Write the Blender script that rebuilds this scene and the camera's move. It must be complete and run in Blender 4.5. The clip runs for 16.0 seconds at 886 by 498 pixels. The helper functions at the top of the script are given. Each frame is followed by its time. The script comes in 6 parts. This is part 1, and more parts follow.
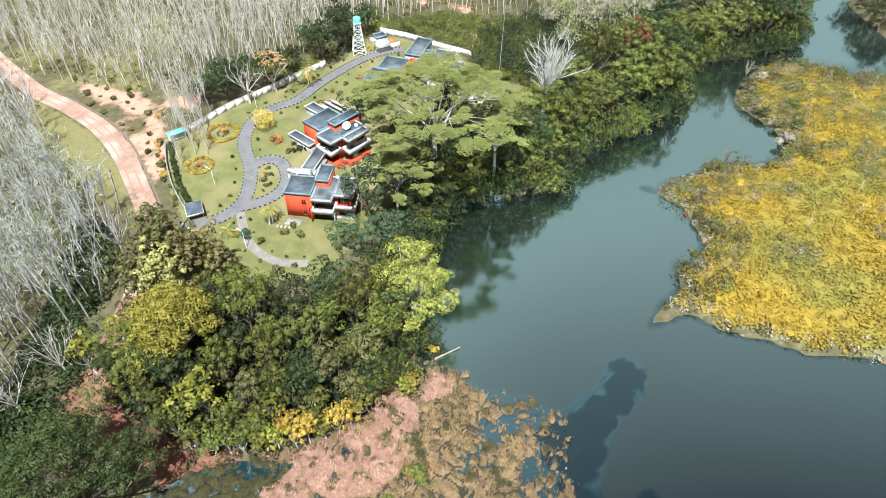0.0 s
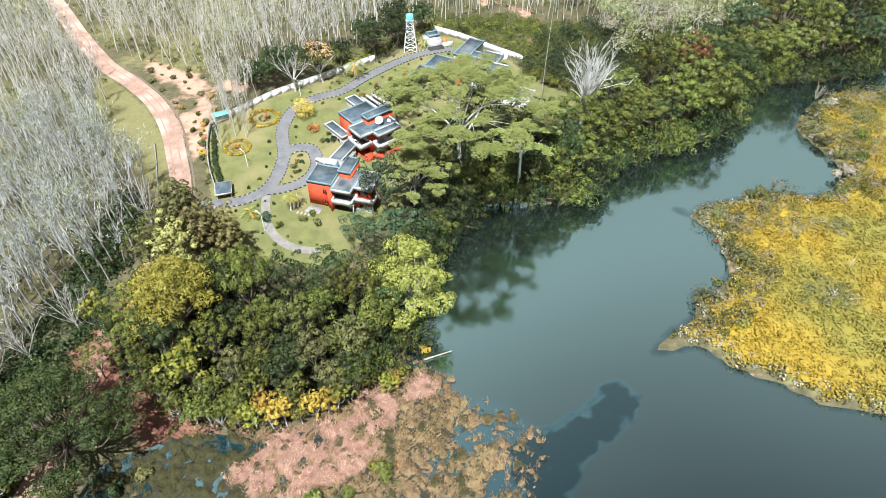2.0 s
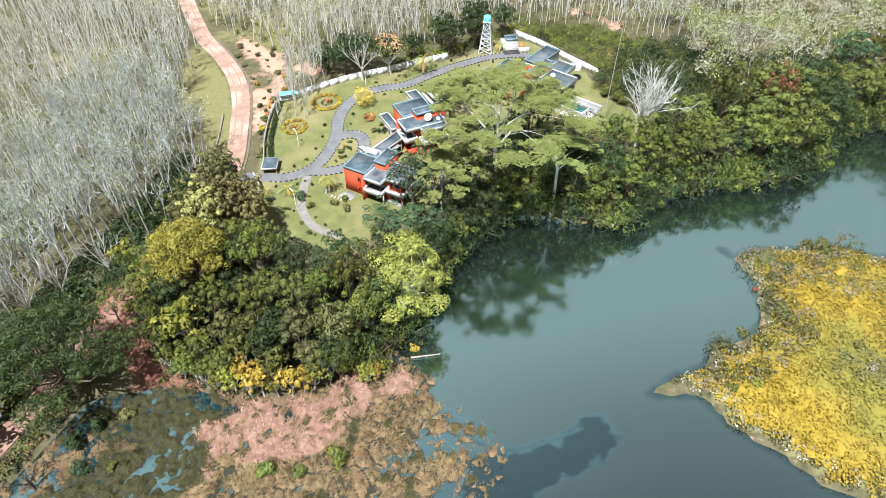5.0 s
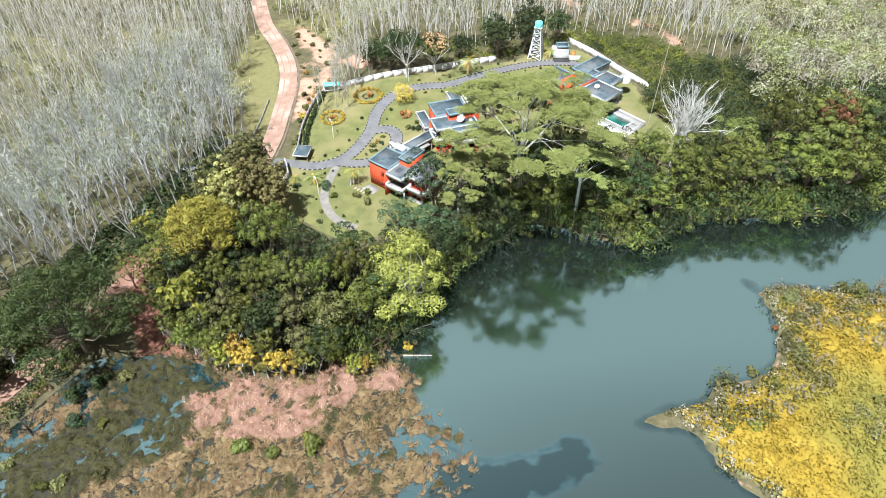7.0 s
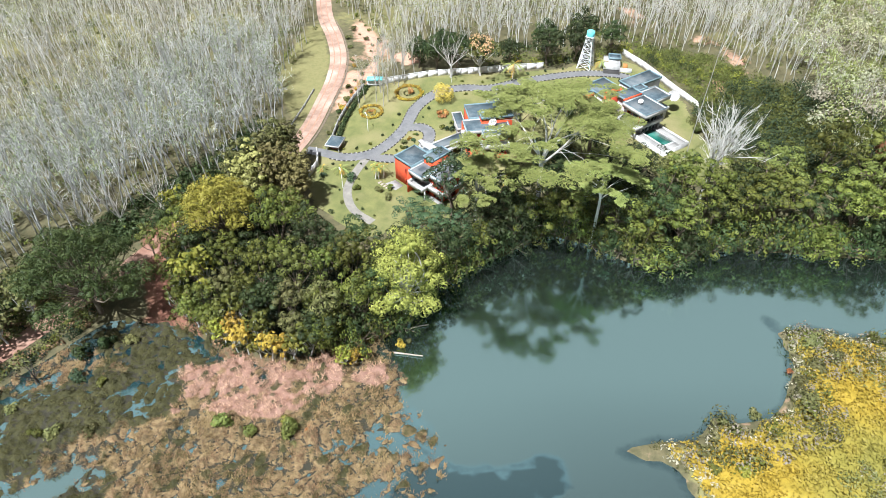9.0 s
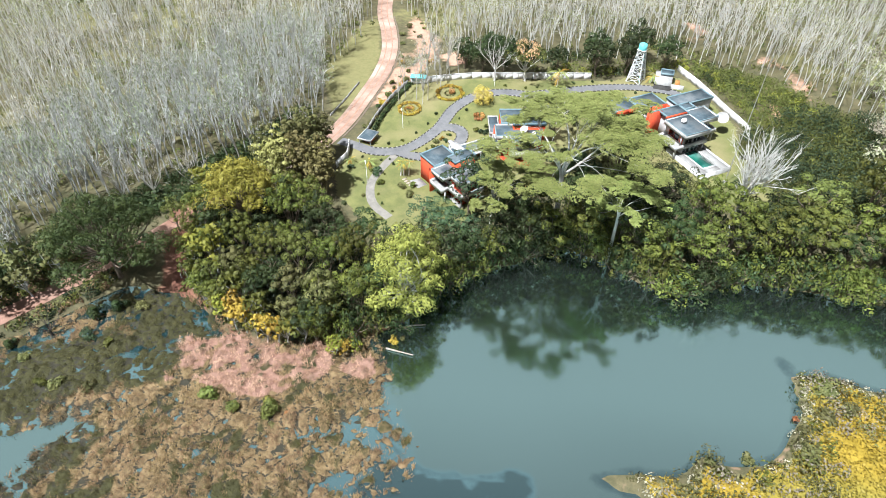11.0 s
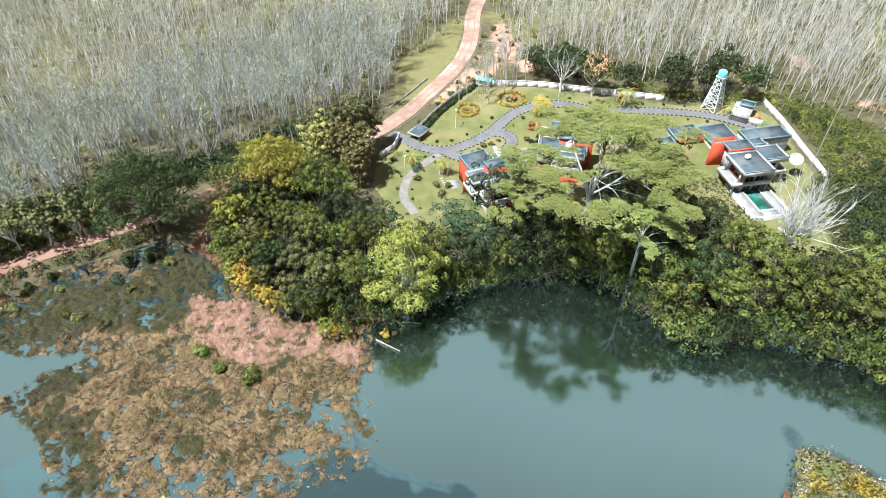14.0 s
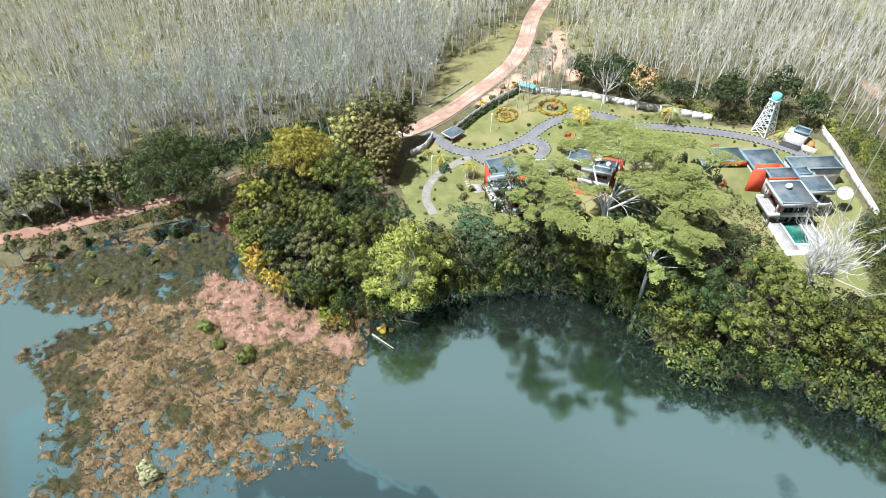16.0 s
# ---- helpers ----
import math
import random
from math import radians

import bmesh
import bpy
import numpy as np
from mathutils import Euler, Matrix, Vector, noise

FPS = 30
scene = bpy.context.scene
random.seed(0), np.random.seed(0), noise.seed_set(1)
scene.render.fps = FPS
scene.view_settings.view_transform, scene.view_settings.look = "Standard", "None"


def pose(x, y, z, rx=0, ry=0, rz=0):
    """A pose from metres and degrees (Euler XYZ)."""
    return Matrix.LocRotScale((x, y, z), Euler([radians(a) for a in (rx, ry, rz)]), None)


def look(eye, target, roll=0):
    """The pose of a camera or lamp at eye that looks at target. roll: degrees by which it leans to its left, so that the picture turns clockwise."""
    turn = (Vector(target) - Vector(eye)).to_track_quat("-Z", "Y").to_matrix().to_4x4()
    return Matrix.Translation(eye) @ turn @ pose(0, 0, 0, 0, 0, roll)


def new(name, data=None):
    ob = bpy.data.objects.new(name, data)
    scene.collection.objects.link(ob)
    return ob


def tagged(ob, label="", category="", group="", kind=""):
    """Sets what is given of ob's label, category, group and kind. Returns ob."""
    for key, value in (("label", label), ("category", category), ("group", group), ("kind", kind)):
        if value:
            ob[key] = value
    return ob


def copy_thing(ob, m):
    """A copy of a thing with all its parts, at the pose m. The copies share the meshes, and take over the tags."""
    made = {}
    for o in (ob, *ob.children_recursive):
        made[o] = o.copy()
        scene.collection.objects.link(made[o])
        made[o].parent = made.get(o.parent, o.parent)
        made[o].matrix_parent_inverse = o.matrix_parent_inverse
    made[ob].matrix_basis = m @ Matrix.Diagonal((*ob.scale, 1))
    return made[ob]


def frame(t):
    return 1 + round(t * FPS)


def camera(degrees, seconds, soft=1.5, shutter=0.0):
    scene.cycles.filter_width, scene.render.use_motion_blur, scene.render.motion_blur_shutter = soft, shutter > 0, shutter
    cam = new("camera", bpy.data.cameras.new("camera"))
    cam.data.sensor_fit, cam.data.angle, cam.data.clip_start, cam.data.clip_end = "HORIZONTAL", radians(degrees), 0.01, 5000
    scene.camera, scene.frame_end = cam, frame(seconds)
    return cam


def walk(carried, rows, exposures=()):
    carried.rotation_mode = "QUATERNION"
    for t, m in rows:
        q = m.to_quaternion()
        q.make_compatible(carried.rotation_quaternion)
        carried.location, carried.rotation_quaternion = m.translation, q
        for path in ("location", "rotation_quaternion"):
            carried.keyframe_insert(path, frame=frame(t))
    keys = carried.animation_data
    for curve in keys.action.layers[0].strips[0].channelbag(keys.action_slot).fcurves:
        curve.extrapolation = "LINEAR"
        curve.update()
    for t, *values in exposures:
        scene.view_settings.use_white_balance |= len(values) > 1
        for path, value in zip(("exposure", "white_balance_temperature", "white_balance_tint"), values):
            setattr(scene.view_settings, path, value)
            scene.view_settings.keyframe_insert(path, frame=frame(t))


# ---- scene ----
cam = camera(69.6, 16.0, soft=0.85)
# seconds, x, y, z, yaw, pitch, roll of a drone that circles the peninsula at 94 m
ORBIT = [
    (0, -0.616, -0.754, 94.725, -0.181, -42.840, 0.741),
    (0.5, 2.924, -0.481, 94.671, 2.198, -42.844, 0.593),
    (1, 6.362, -0.108, 94.628, 4.531, -42.846, 0.472),
    (1.5, 9.705, 0.364, 94.595, 6.822, -42.847, 0.375),
    (2, 12.959, 0.937, 94.567, 9.077, -42.846, 0.301),
    (2.5, 16.130, 1.613, 94.545, 11.300, -42.844, 0.249),
    (3, 19.222, 2.393, 94.525, 13.496, -42.840, 0.215),
    (3.5, 22.240, 3.277, 94.506, 15.667, -42.835, 0.200),
    (4, 25.188, 4.265, 94.487, 17.819, -42.828, 0.201),
    (6.5, 38.970, 10.775, 94.355, 28.402, -42.782, 0.383),
    (7, 41.548, 12.386, 94.317, 30.503, -42.770, 0.443),
    (7.5, 44.068, 14.099, 94.275, 32.604, -42.758, 0.507),
    (8, 46.531, 15.911, 94.229, 34.708, -42.746, 0.573),
    (8.5, 48.934, 17.821, 94.179, 36.817, -42.733, 0.639),
    (9, 51.278, 19.826, 94.126, 38.930, -42.720, 0.705),
    (11.5, 62.021, 31.203, 93.855, 49.617, -42.656, 0.948),
    (12, 63.951, 33.728, 93.810, 51.782, -42.645, 0.968),
    (12.5, 65.798, 36.328, 93.772, 53.955, -42.633, 0.975),
    (13, 67.557, 39.000, 93.743, 56.137, -42.622, 0.967),
    (13.5, 69.222, 41.739, 93.727, 58.328, -42.612, 0.941),
    (14, 70.786, 44.540, 93.725, 60.525, -42.603, 0.897),
    (14.5, 72.243, 47.400, 93.740, 62.728, -42.595, 0.832),
    (15, 73.585, 50.313, 93.777, 64.935, -42.588, 0.745),
    (15.5, 74.804, 53.275, 93.837, 67.146, -42.582, 0.634),
    (16, 75.893, 56.279, 93.924, 69.357, -42.577, 0.497),
]
walk(cam, [(t, pose(x, y, z, 0, 0, yaw) @ pose(0, 0, 0, 90 + pitch) @ pose(0, 0, 0, 0, 0, roll)) for t, x, y, z, yaw, pitch, roll in ORBIT],
     exposures=[(0.0, 0.38, 5800, 10), (16.0, 0.45, 5700, 9)])

# ---- light ----
SUN_TO = Vector((-0.02, -0.44, 0.89)).normalized()
world = bpy.data.worlds.new("sky")
scene.world = world
world.use_nodes = True
wn = world.node_tree
sky = wn.nodes.new("ShaderNodeTexSky")
sky.sky_type, sky.sun_disc = "NISHITA", False
sky.sun_elevation = math.asin(SUN_TO.z)
sky.sun_rotation = math.atan2(SUN_TO.x, SUN_TO.y)
sky.altitude, sky.air_density, sky.dust_density, sky.ozone_density = 50, 1.0, 1.2, 1.2
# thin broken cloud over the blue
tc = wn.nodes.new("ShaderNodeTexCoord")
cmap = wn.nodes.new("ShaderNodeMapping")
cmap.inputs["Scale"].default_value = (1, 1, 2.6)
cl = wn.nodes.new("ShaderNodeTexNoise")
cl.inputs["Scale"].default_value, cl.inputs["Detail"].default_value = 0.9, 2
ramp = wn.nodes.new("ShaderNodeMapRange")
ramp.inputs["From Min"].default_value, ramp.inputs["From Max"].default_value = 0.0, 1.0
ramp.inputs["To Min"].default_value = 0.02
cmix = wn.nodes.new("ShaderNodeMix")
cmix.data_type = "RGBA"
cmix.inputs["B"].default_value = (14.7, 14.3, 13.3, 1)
bgn = wn.nodes["Background"]
# the haze low over the horizon is brighter
low = wn.nodes.new("ShaderNodeMapRange")
low.inputs["From Min"].default_value, low.inputs["From Max"].default_value = 0.5, 0.25
low.inputs["To Min"].default_value, low.inputs["To Max"].default_value = 0.034, 0.044
hgt = wn.nodes.new("ShaderNodeSeparateXYZ")
wn.links.new(tc.outputs["Generated"], hgt.inputs["Vector"])
wn.links.new(hgt.outputs["Z"], low.inputs["Value"])
wn.links.new(low.outputs["Result"], bgn.inputs["Strength"])
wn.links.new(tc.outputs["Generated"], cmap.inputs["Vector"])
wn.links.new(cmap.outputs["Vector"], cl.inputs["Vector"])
# unseen cloud, added thicker to the north-west and low down to brighten lake reflections
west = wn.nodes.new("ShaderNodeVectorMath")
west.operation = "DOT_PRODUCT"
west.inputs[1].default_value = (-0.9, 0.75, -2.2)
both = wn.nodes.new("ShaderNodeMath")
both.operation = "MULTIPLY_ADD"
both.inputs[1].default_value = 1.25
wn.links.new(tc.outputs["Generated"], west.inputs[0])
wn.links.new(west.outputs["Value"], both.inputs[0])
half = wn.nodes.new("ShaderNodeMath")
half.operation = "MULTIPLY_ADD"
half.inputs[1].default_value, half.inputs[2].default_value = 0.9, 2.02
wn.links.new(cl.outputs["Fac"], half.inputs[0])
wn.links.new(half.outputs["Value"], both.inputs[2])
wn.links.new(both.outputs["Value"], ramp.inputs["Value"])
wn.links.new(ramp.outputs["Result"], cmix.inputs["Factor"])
pale = wn.nodes.new("ShaderNodeHueSaturation")
pale.inputs["Saturation"].default_value, pale.inputs["Value"].default_value = 0.75, 0.42
wn.links.new(sky.outputs["Color"], pale.inputs["Color"])
wn.links.new(pale.outputs["Color"], cmix.inputs["A"])
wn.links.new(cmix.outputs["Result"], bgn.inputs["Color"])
sun = new("sun", bpy.data.lights.new("sun", "SUN"))
sun.data.energy, sun.data.angle, sun.data.color = 8.3, radians(1), (1.0, 0.965, 0.91)
sun.matrix_world = look(SUN_TO * 300, (0, 0, 0))


# ---- materials ----
def material(name, c1, c2, scale=1.0, rough=0.85, c3=None, fine=12.0, bump=0.0, obj=0.0, island=0.0, clear=0.0, spec=0.3, hue=0.0, metal=0.0, far=0.08):
    """Base colour between c1 and c2 by broad noise, with fine grain, slow change (c3), and change from object to object or leaf to leaf."""
    m = bpy.data.materials.new(name)
    m.use_nodes = True
    nt = m.node_tree
    n, ln = nt.nodes, nt.links.new
    b = n["Principled BSDF"]
    b.inputs["Roughness"].default_value, b.inputs["Specular IOR Level"].default_value = rough, spec
    b.inputs["Metallic"].default_value = metal
    geo = n.new("ShaderNodeNewGeometry")
    t1 = n.new("ShaderNodeTexNoise")
    t1.inputs["Scale"].default_value, t1.inputs["Detail"].default_value, t1.inputs["Roughness"].default_value = scale, 6, 0.65
    ln(geo.outputs["Position"], t1.inputs["Vector"])
    r1 = n.new("ShaderNodeMapRange")
    r1.inputs["From Min"].default_value, r1.inputs["From Max"].default_value = 0.32, 0.68
    ln(t1.outputs["Fac"], r1.inputs["Value"])
    mx = n.new("ShaderNodeMix")
    mx.data_type = "RGBA"
    mx.inputs["A"].default_value, mx.inputs["B"].default_value = (*c1, 1), (*c2, 1)
    ln(r1.outputs["Result"], mx.inputs["Factor"])
    out = mx.outputs["Result"]
    if c3:
        t3 = n.new("ShaderNodeTexNoise")
        t3.inputs["Scale"].default_value, t3.inputs["Detail"].default_value = far, 4
        ln(geo.outputs["Position"], t3.inputs["Vector"])
        r3 = n.new("ShaderNodeMapRange")
        r3.inputs["From Min"].default_value, r3.inputs["From Max"].default_value = 0.45, 0.65
        ln(t3.outputs["Fac"], r3.inputs["Value"])
        m3 = n.new("ShaderNodeMix")
        m3.data_type = "RGBA"
        m3.inputs["B"].default_value = (*c3, 1)
        ln(r3.outputs["Result"], m3.inputs["Factor"])
        ln(out, m3.inputs["A"])
        out = m3.outputs["Result"]
    t2 = n.new("ShaderNodeTexNoise")
    t2.inputs["Scale"].default_value, t2.inputs["Detail"].default_value = fine, 3
    ln(geo.outputs["Position"], t2.inputs["Vector"])
    val = n.new("ShaderNodeMath")
    val.operation = "MULTIPLY_ADD"
    val.inputs[1].default_value, val.inputs[2].default_value = 0.5, 0.75
    ln(t2.outputs["Fac"], val.inputs[0])
    vout = val.outputs["Value"]
    hs = n.new("ShaderNodeHueSaturation")
    hs.inputs["Saturation"].default_value = 1.0
    for amount, sock in ((obj, "o"), (island, "i")):
        if amount:
            src = n.new("ShaderNodeObjectInfo").outputs["Random"] if sock == "o" else geo.outputs["Random Per Island"]
            a = n.new("ShaderNodeMath")
            a.operation = "MULTIPLY_ADD"
            a.inputs[1].default_value, a.inputs[2].default_value = 2 * amount, 1 - amount
            ln(src, a.inputs[0])
            k = n.new("ShaderNodeMath")
            k.operation = "MULTIPLY"
            ln(vout, k.inputs[0])
            ln(a.outputs["Value"], k.inputs[1])
            vout = k.outputs["Value"]
            if hue and sock == "o":
                h = n.new("ShaderNodeMath")
                h.operation = "MULTIPLY_ADD"
                h.inputs[1].default_value, h.inputs[2].default_value = 1.6 * hue, 0.5 - 0.55 * hue
                ln(src, h.inputs[0])
                ln(h.outputs["Value"], hs.inputs["Hue"])
    ln(vout, hs.inputs["Value"])
    ln(out, hs.inputs["Color"])
    ln(hs.outputs["Color"], b.inputs["Base Color"])
    if bump:
        bp = n.new("ShaderNodeBump")
        bp.inputs["Strength"].default_value, bp.inputs["Distance"].default_value = bump, 0.1
        ln(t2.outputs["Fac"], bp.inputs["Height"])
        ln(bp.outputs["Normal"], b.inputs["Normal"])
    if clear:
        tr = n.new("ShaderNodeBsdfTranslucent")
        ln(hs.outputs["Color"], tr.inputs["Color"])
        ms = n.new("ShaderNodeMixShader")
        ms.inputs["Fac"].default_value = clear
        ln(b.outputs["BSDF"], ms.inputs[1])
        ln(tr.outputs["BSDF"], ms.inputs[2])
        ln(ms.outputs["Shader"], n["Material Output"].inputs["Surface"])
    return m


def leafy(name, c1, c2, dim=0.68, **k):
    c1, c2 = [v * dim for v in c1], [v * dim for v in c2]
    return material(name, c1, c2, scale=0.45, rough=0.6, fine=3.0, obj=k.pop("obj", 0.34), island=k.pop("island", 0.15), clear=k.pop("clear", 0.06), spec=0.22, hue=k.pop("hue", 0.022), **k)


M_DARK = leafy("leaf_dark_green", (0.024, 0.042, 0.014), (0.08, 0.104, 0.03))
M_MID = leafy("leaf_green", (0.048, 0.066, 0.014), (0.235, 0.242, 0.042))
M_PALEWOOD = leafy("leaf_pale_wood", (0.24, 0.26, 0.15), (0.42, 0.41, 0.27), dim=1.0)
# leaf green darkened to near-black: shade among the shrubs is in the colour
M_SHADE = leafy("leaf_shade_dark", (0.018, 0.03, 0.012), (0.035, 0.05, 0.018))
M_LIGHT = leafy("leaf_light_green", (0.12, 0.145, 0.03), (0.23, 0.245, 0.06))
M_YELLOW = leafy("leaf_yellow_green", (0.18, 0.185, 0.025), (0.31, 0.28, 0.045))
M_GOLD = leafy("leaf_golden", (0.29, 0.19, 0.025), (0.42, 0.285, 0.05), dim=0.95)
M_FEATHER = leafy("leaf_feathery_pale", (0.19, 0.23, 0.055), (0.33, 0.36, 0.11), dim=0.8)
M_OLIVE = leafy("leaf_olive_brown", (0.10, 0.11, 0.032), (0.235, 0.22, 0.08))
M_GREY = leafy("leaf_grey_green", (0.04, 0.07, 0.03), (0.09, 0.13, 0.055))
M_ORANGE = leafy("leaf_orange", (0.46, 0.19, 0.06), (0.60, 0.30, 0.12))
M_RUBBER = leafy("leaf_rubber_sparse", (0.24, 0.27, 0.105), (0.42, 0.44, 0.205), c3=(0.50, 0.46, 0.33), far=0.03, hue=0.02, clear=0.45, dim=1.1)
M_RUBBER_EDGE = leafy("leaf_rubber_edge", (0.15, 0.18, 0.085), (0.29, 0.33, 0.17), dim=0.8)
M_BRUSH = leafy("leaf_island_brush", (0.28, 0.20, 0.024), (0.40, 0.285, 0.036), c3=(0.20, 0.18, 0.036), far=0.045, dim=0.85, island=0.12, obj=0.02, hue=0.0)
M_GREYBUSH = leafy("leaf_dry_grey", (0.26, 0.235, 0.165), (0.44, 0.39, 0.29), dim=0.85)
M_BARK = material("bark_brown", (0.10, 0.075, 0.05), (0.2, 0.16, 0.12), scale=2, bump=0.4)
M_PALE = material("bark_pale", (0.46, 0.45, 0.42), (0.64, 0.62, 0.58), scale=1.5, bump=0.3, obj=0.15)
M_PALEGREY = material("bark_pale_grey", (0.36, 0.36, 0.345), (0.55, 0.55, 0.53), scale=1.5, bump=0.3, obj=0.2)
M_WHITEBARK = material("bark_white_grey", (0.38, 0.36, 0.325), (0.54, 0.52, 0.47), scale=1.2, bump=0.3, obj=0.1)
M_STRAW = material("dry_grass", (0.15, 0.105, 0.045), (0.33, 0.245, 0.115), scale=0.5, island=0.3, c3=(0.26, 0.165, 0.085), far=0.12, clear=0.08)
M_RUSTGRASS = material("rust_grass", (0.12, 0.075, 0.04), (0.26, 0.165, 0.088), scale=0.5, island=0.4, clear=0.08)
# olive grass, its tone darkened further for the broad tree's shade
M_OLIVEGRASS = material("olive_grass", (0.028, 0.029, 0.010), (0.095, 0.085, 0.024), scale=0.5, island=0.4, clear=0.08)
M_PINK = material("dry_pink_brush", (0.24, 0.13, 0.08), (0.50, 0.335, 0.225), scale=0.45, island=0.4)
M_LAWN = material("lawn_grass", (0.10, 0.112, 0.036), (0.165, 0.165, 0.056), scale=0.35, fine=6, c3=(0.20, 0.18, 0.078), far=0.1, bump=0.4)
M_ASPHALT = material("asphalt_grey", (0.105, 0.105, 0.107), (0.17, 0.168, 0.168), scale=0.5, fine=5, c3=(0.15, 0.148, 0.145), far=0.2)
M_DIRT = material("dirt_road_pink", (0.23, 0.145, 0.105), (0.36, 0.25, 0.19), scale=0.4, fine=4, c3=(0.43, 0.325, 0.26), far=0.15, bump=0.4)
# red soil, with the tree shadow over the track darkened into its colour
M_REDSOIL = material("red_soil", (0.11, 0.045, 0.028), (0.22, 0.10, 0.065), scale=0.6, fine=5, bump=0.4)
M_RED = material("orange_red_render", (0.50, 0.065, 0.022), (0.60, 0.10, 0.035), scale=0.5, fine=3, c3=(0.45, 0.06, 0.025), far=0.3)
M_WHITE = material("white_render", (0.42, 0.415, 0.40), (0.56, 0.555, 0.54), scale=0.6, fine=2.5, c3=(0.32, 0.31, 0.29), far=0.35)
M_WALLWHITE = material("white_wall_paint", (0.60, 0.59, 0.57), (0.76, 0.75, 0.73), scale=0.5, fine=2.5, c3=(0.48, 0.46, 0.43), far=0.3)
M_ROOF = material("roof_felt_blue_grey", (0.04, 0.062, 0.076), (0.09, 0.12, 0.136), scale=0.5, fine=3, c3=(0.13, 0.145, 0.15), far=0.25, rough=0.7)
M_ROOFPALE = material("roof_felt_pale", (0.10, 0.11, 0.118), (0.23, 0.23, 0.225), scale=0.6, fine=3, c3=(0.05, 0.06, 0.07), far=0.3, rough=0.7)
M_RIM = material("parapet_teal_grey", (0.12, 0.19, 0.215), (0.2, 0.27, 0.29), scale=0.8)
M_GLASS = material("window_dark_glass", (0.012, 0.016, 0.018), (0.03, 0.035, 0.04), scale=0.5, rough=0.06, spec=0.6)
M_KERBW = material("kerb_white", (0.28, 0.27, 0.25), (0.42, 0.40, 0.37), scale=2)
M_KERBB = material("kerb_dark", (0.03, 0.03, 0.03), (0.06, 0.055, 0.05), scale=2)
M_CONC = material("concrete_grey", (0.20, 0.195, 0.185), (0.34, 0.33, 0.31), scale=0.6, fine=4, c3=(0.28, 0.27, 0.25), far=0.3)
M_STEEL = material("painted_steel_white", (0.62, 0.63, 0.62), (0.75, 0.76, 0.75), scale=1, rough=0.5)
M_TANK = material("turquoise_tank", (0.13, 0.55, 0.58), (0.22, 0.66, 0.68), scale=1, rough=0.45)
M_POOL = material("pool_water_green", (0.008, 0.06, 0.045), (0.02, 0.11, 0.08), scale=0.3, rough=0.04, spec=0.6, c3=(0.12, 0.32, 0.26), far=0.12)
M_WOOD = material("weathered_wood", (0.22, 0.18, 0.14), (0.42, 0.37, 0.31), scale=2, bump=0.3)
M_DEADWOOD = material("dead_wood_dark", (0.03, 0.025, 0.02), (0.07, 0.06, 0.05), scale=2)
M_WIRE = material("cable_grey", (0.3, 0.29, 0.27), (0.4, 0.39, 0.36), scale=1)


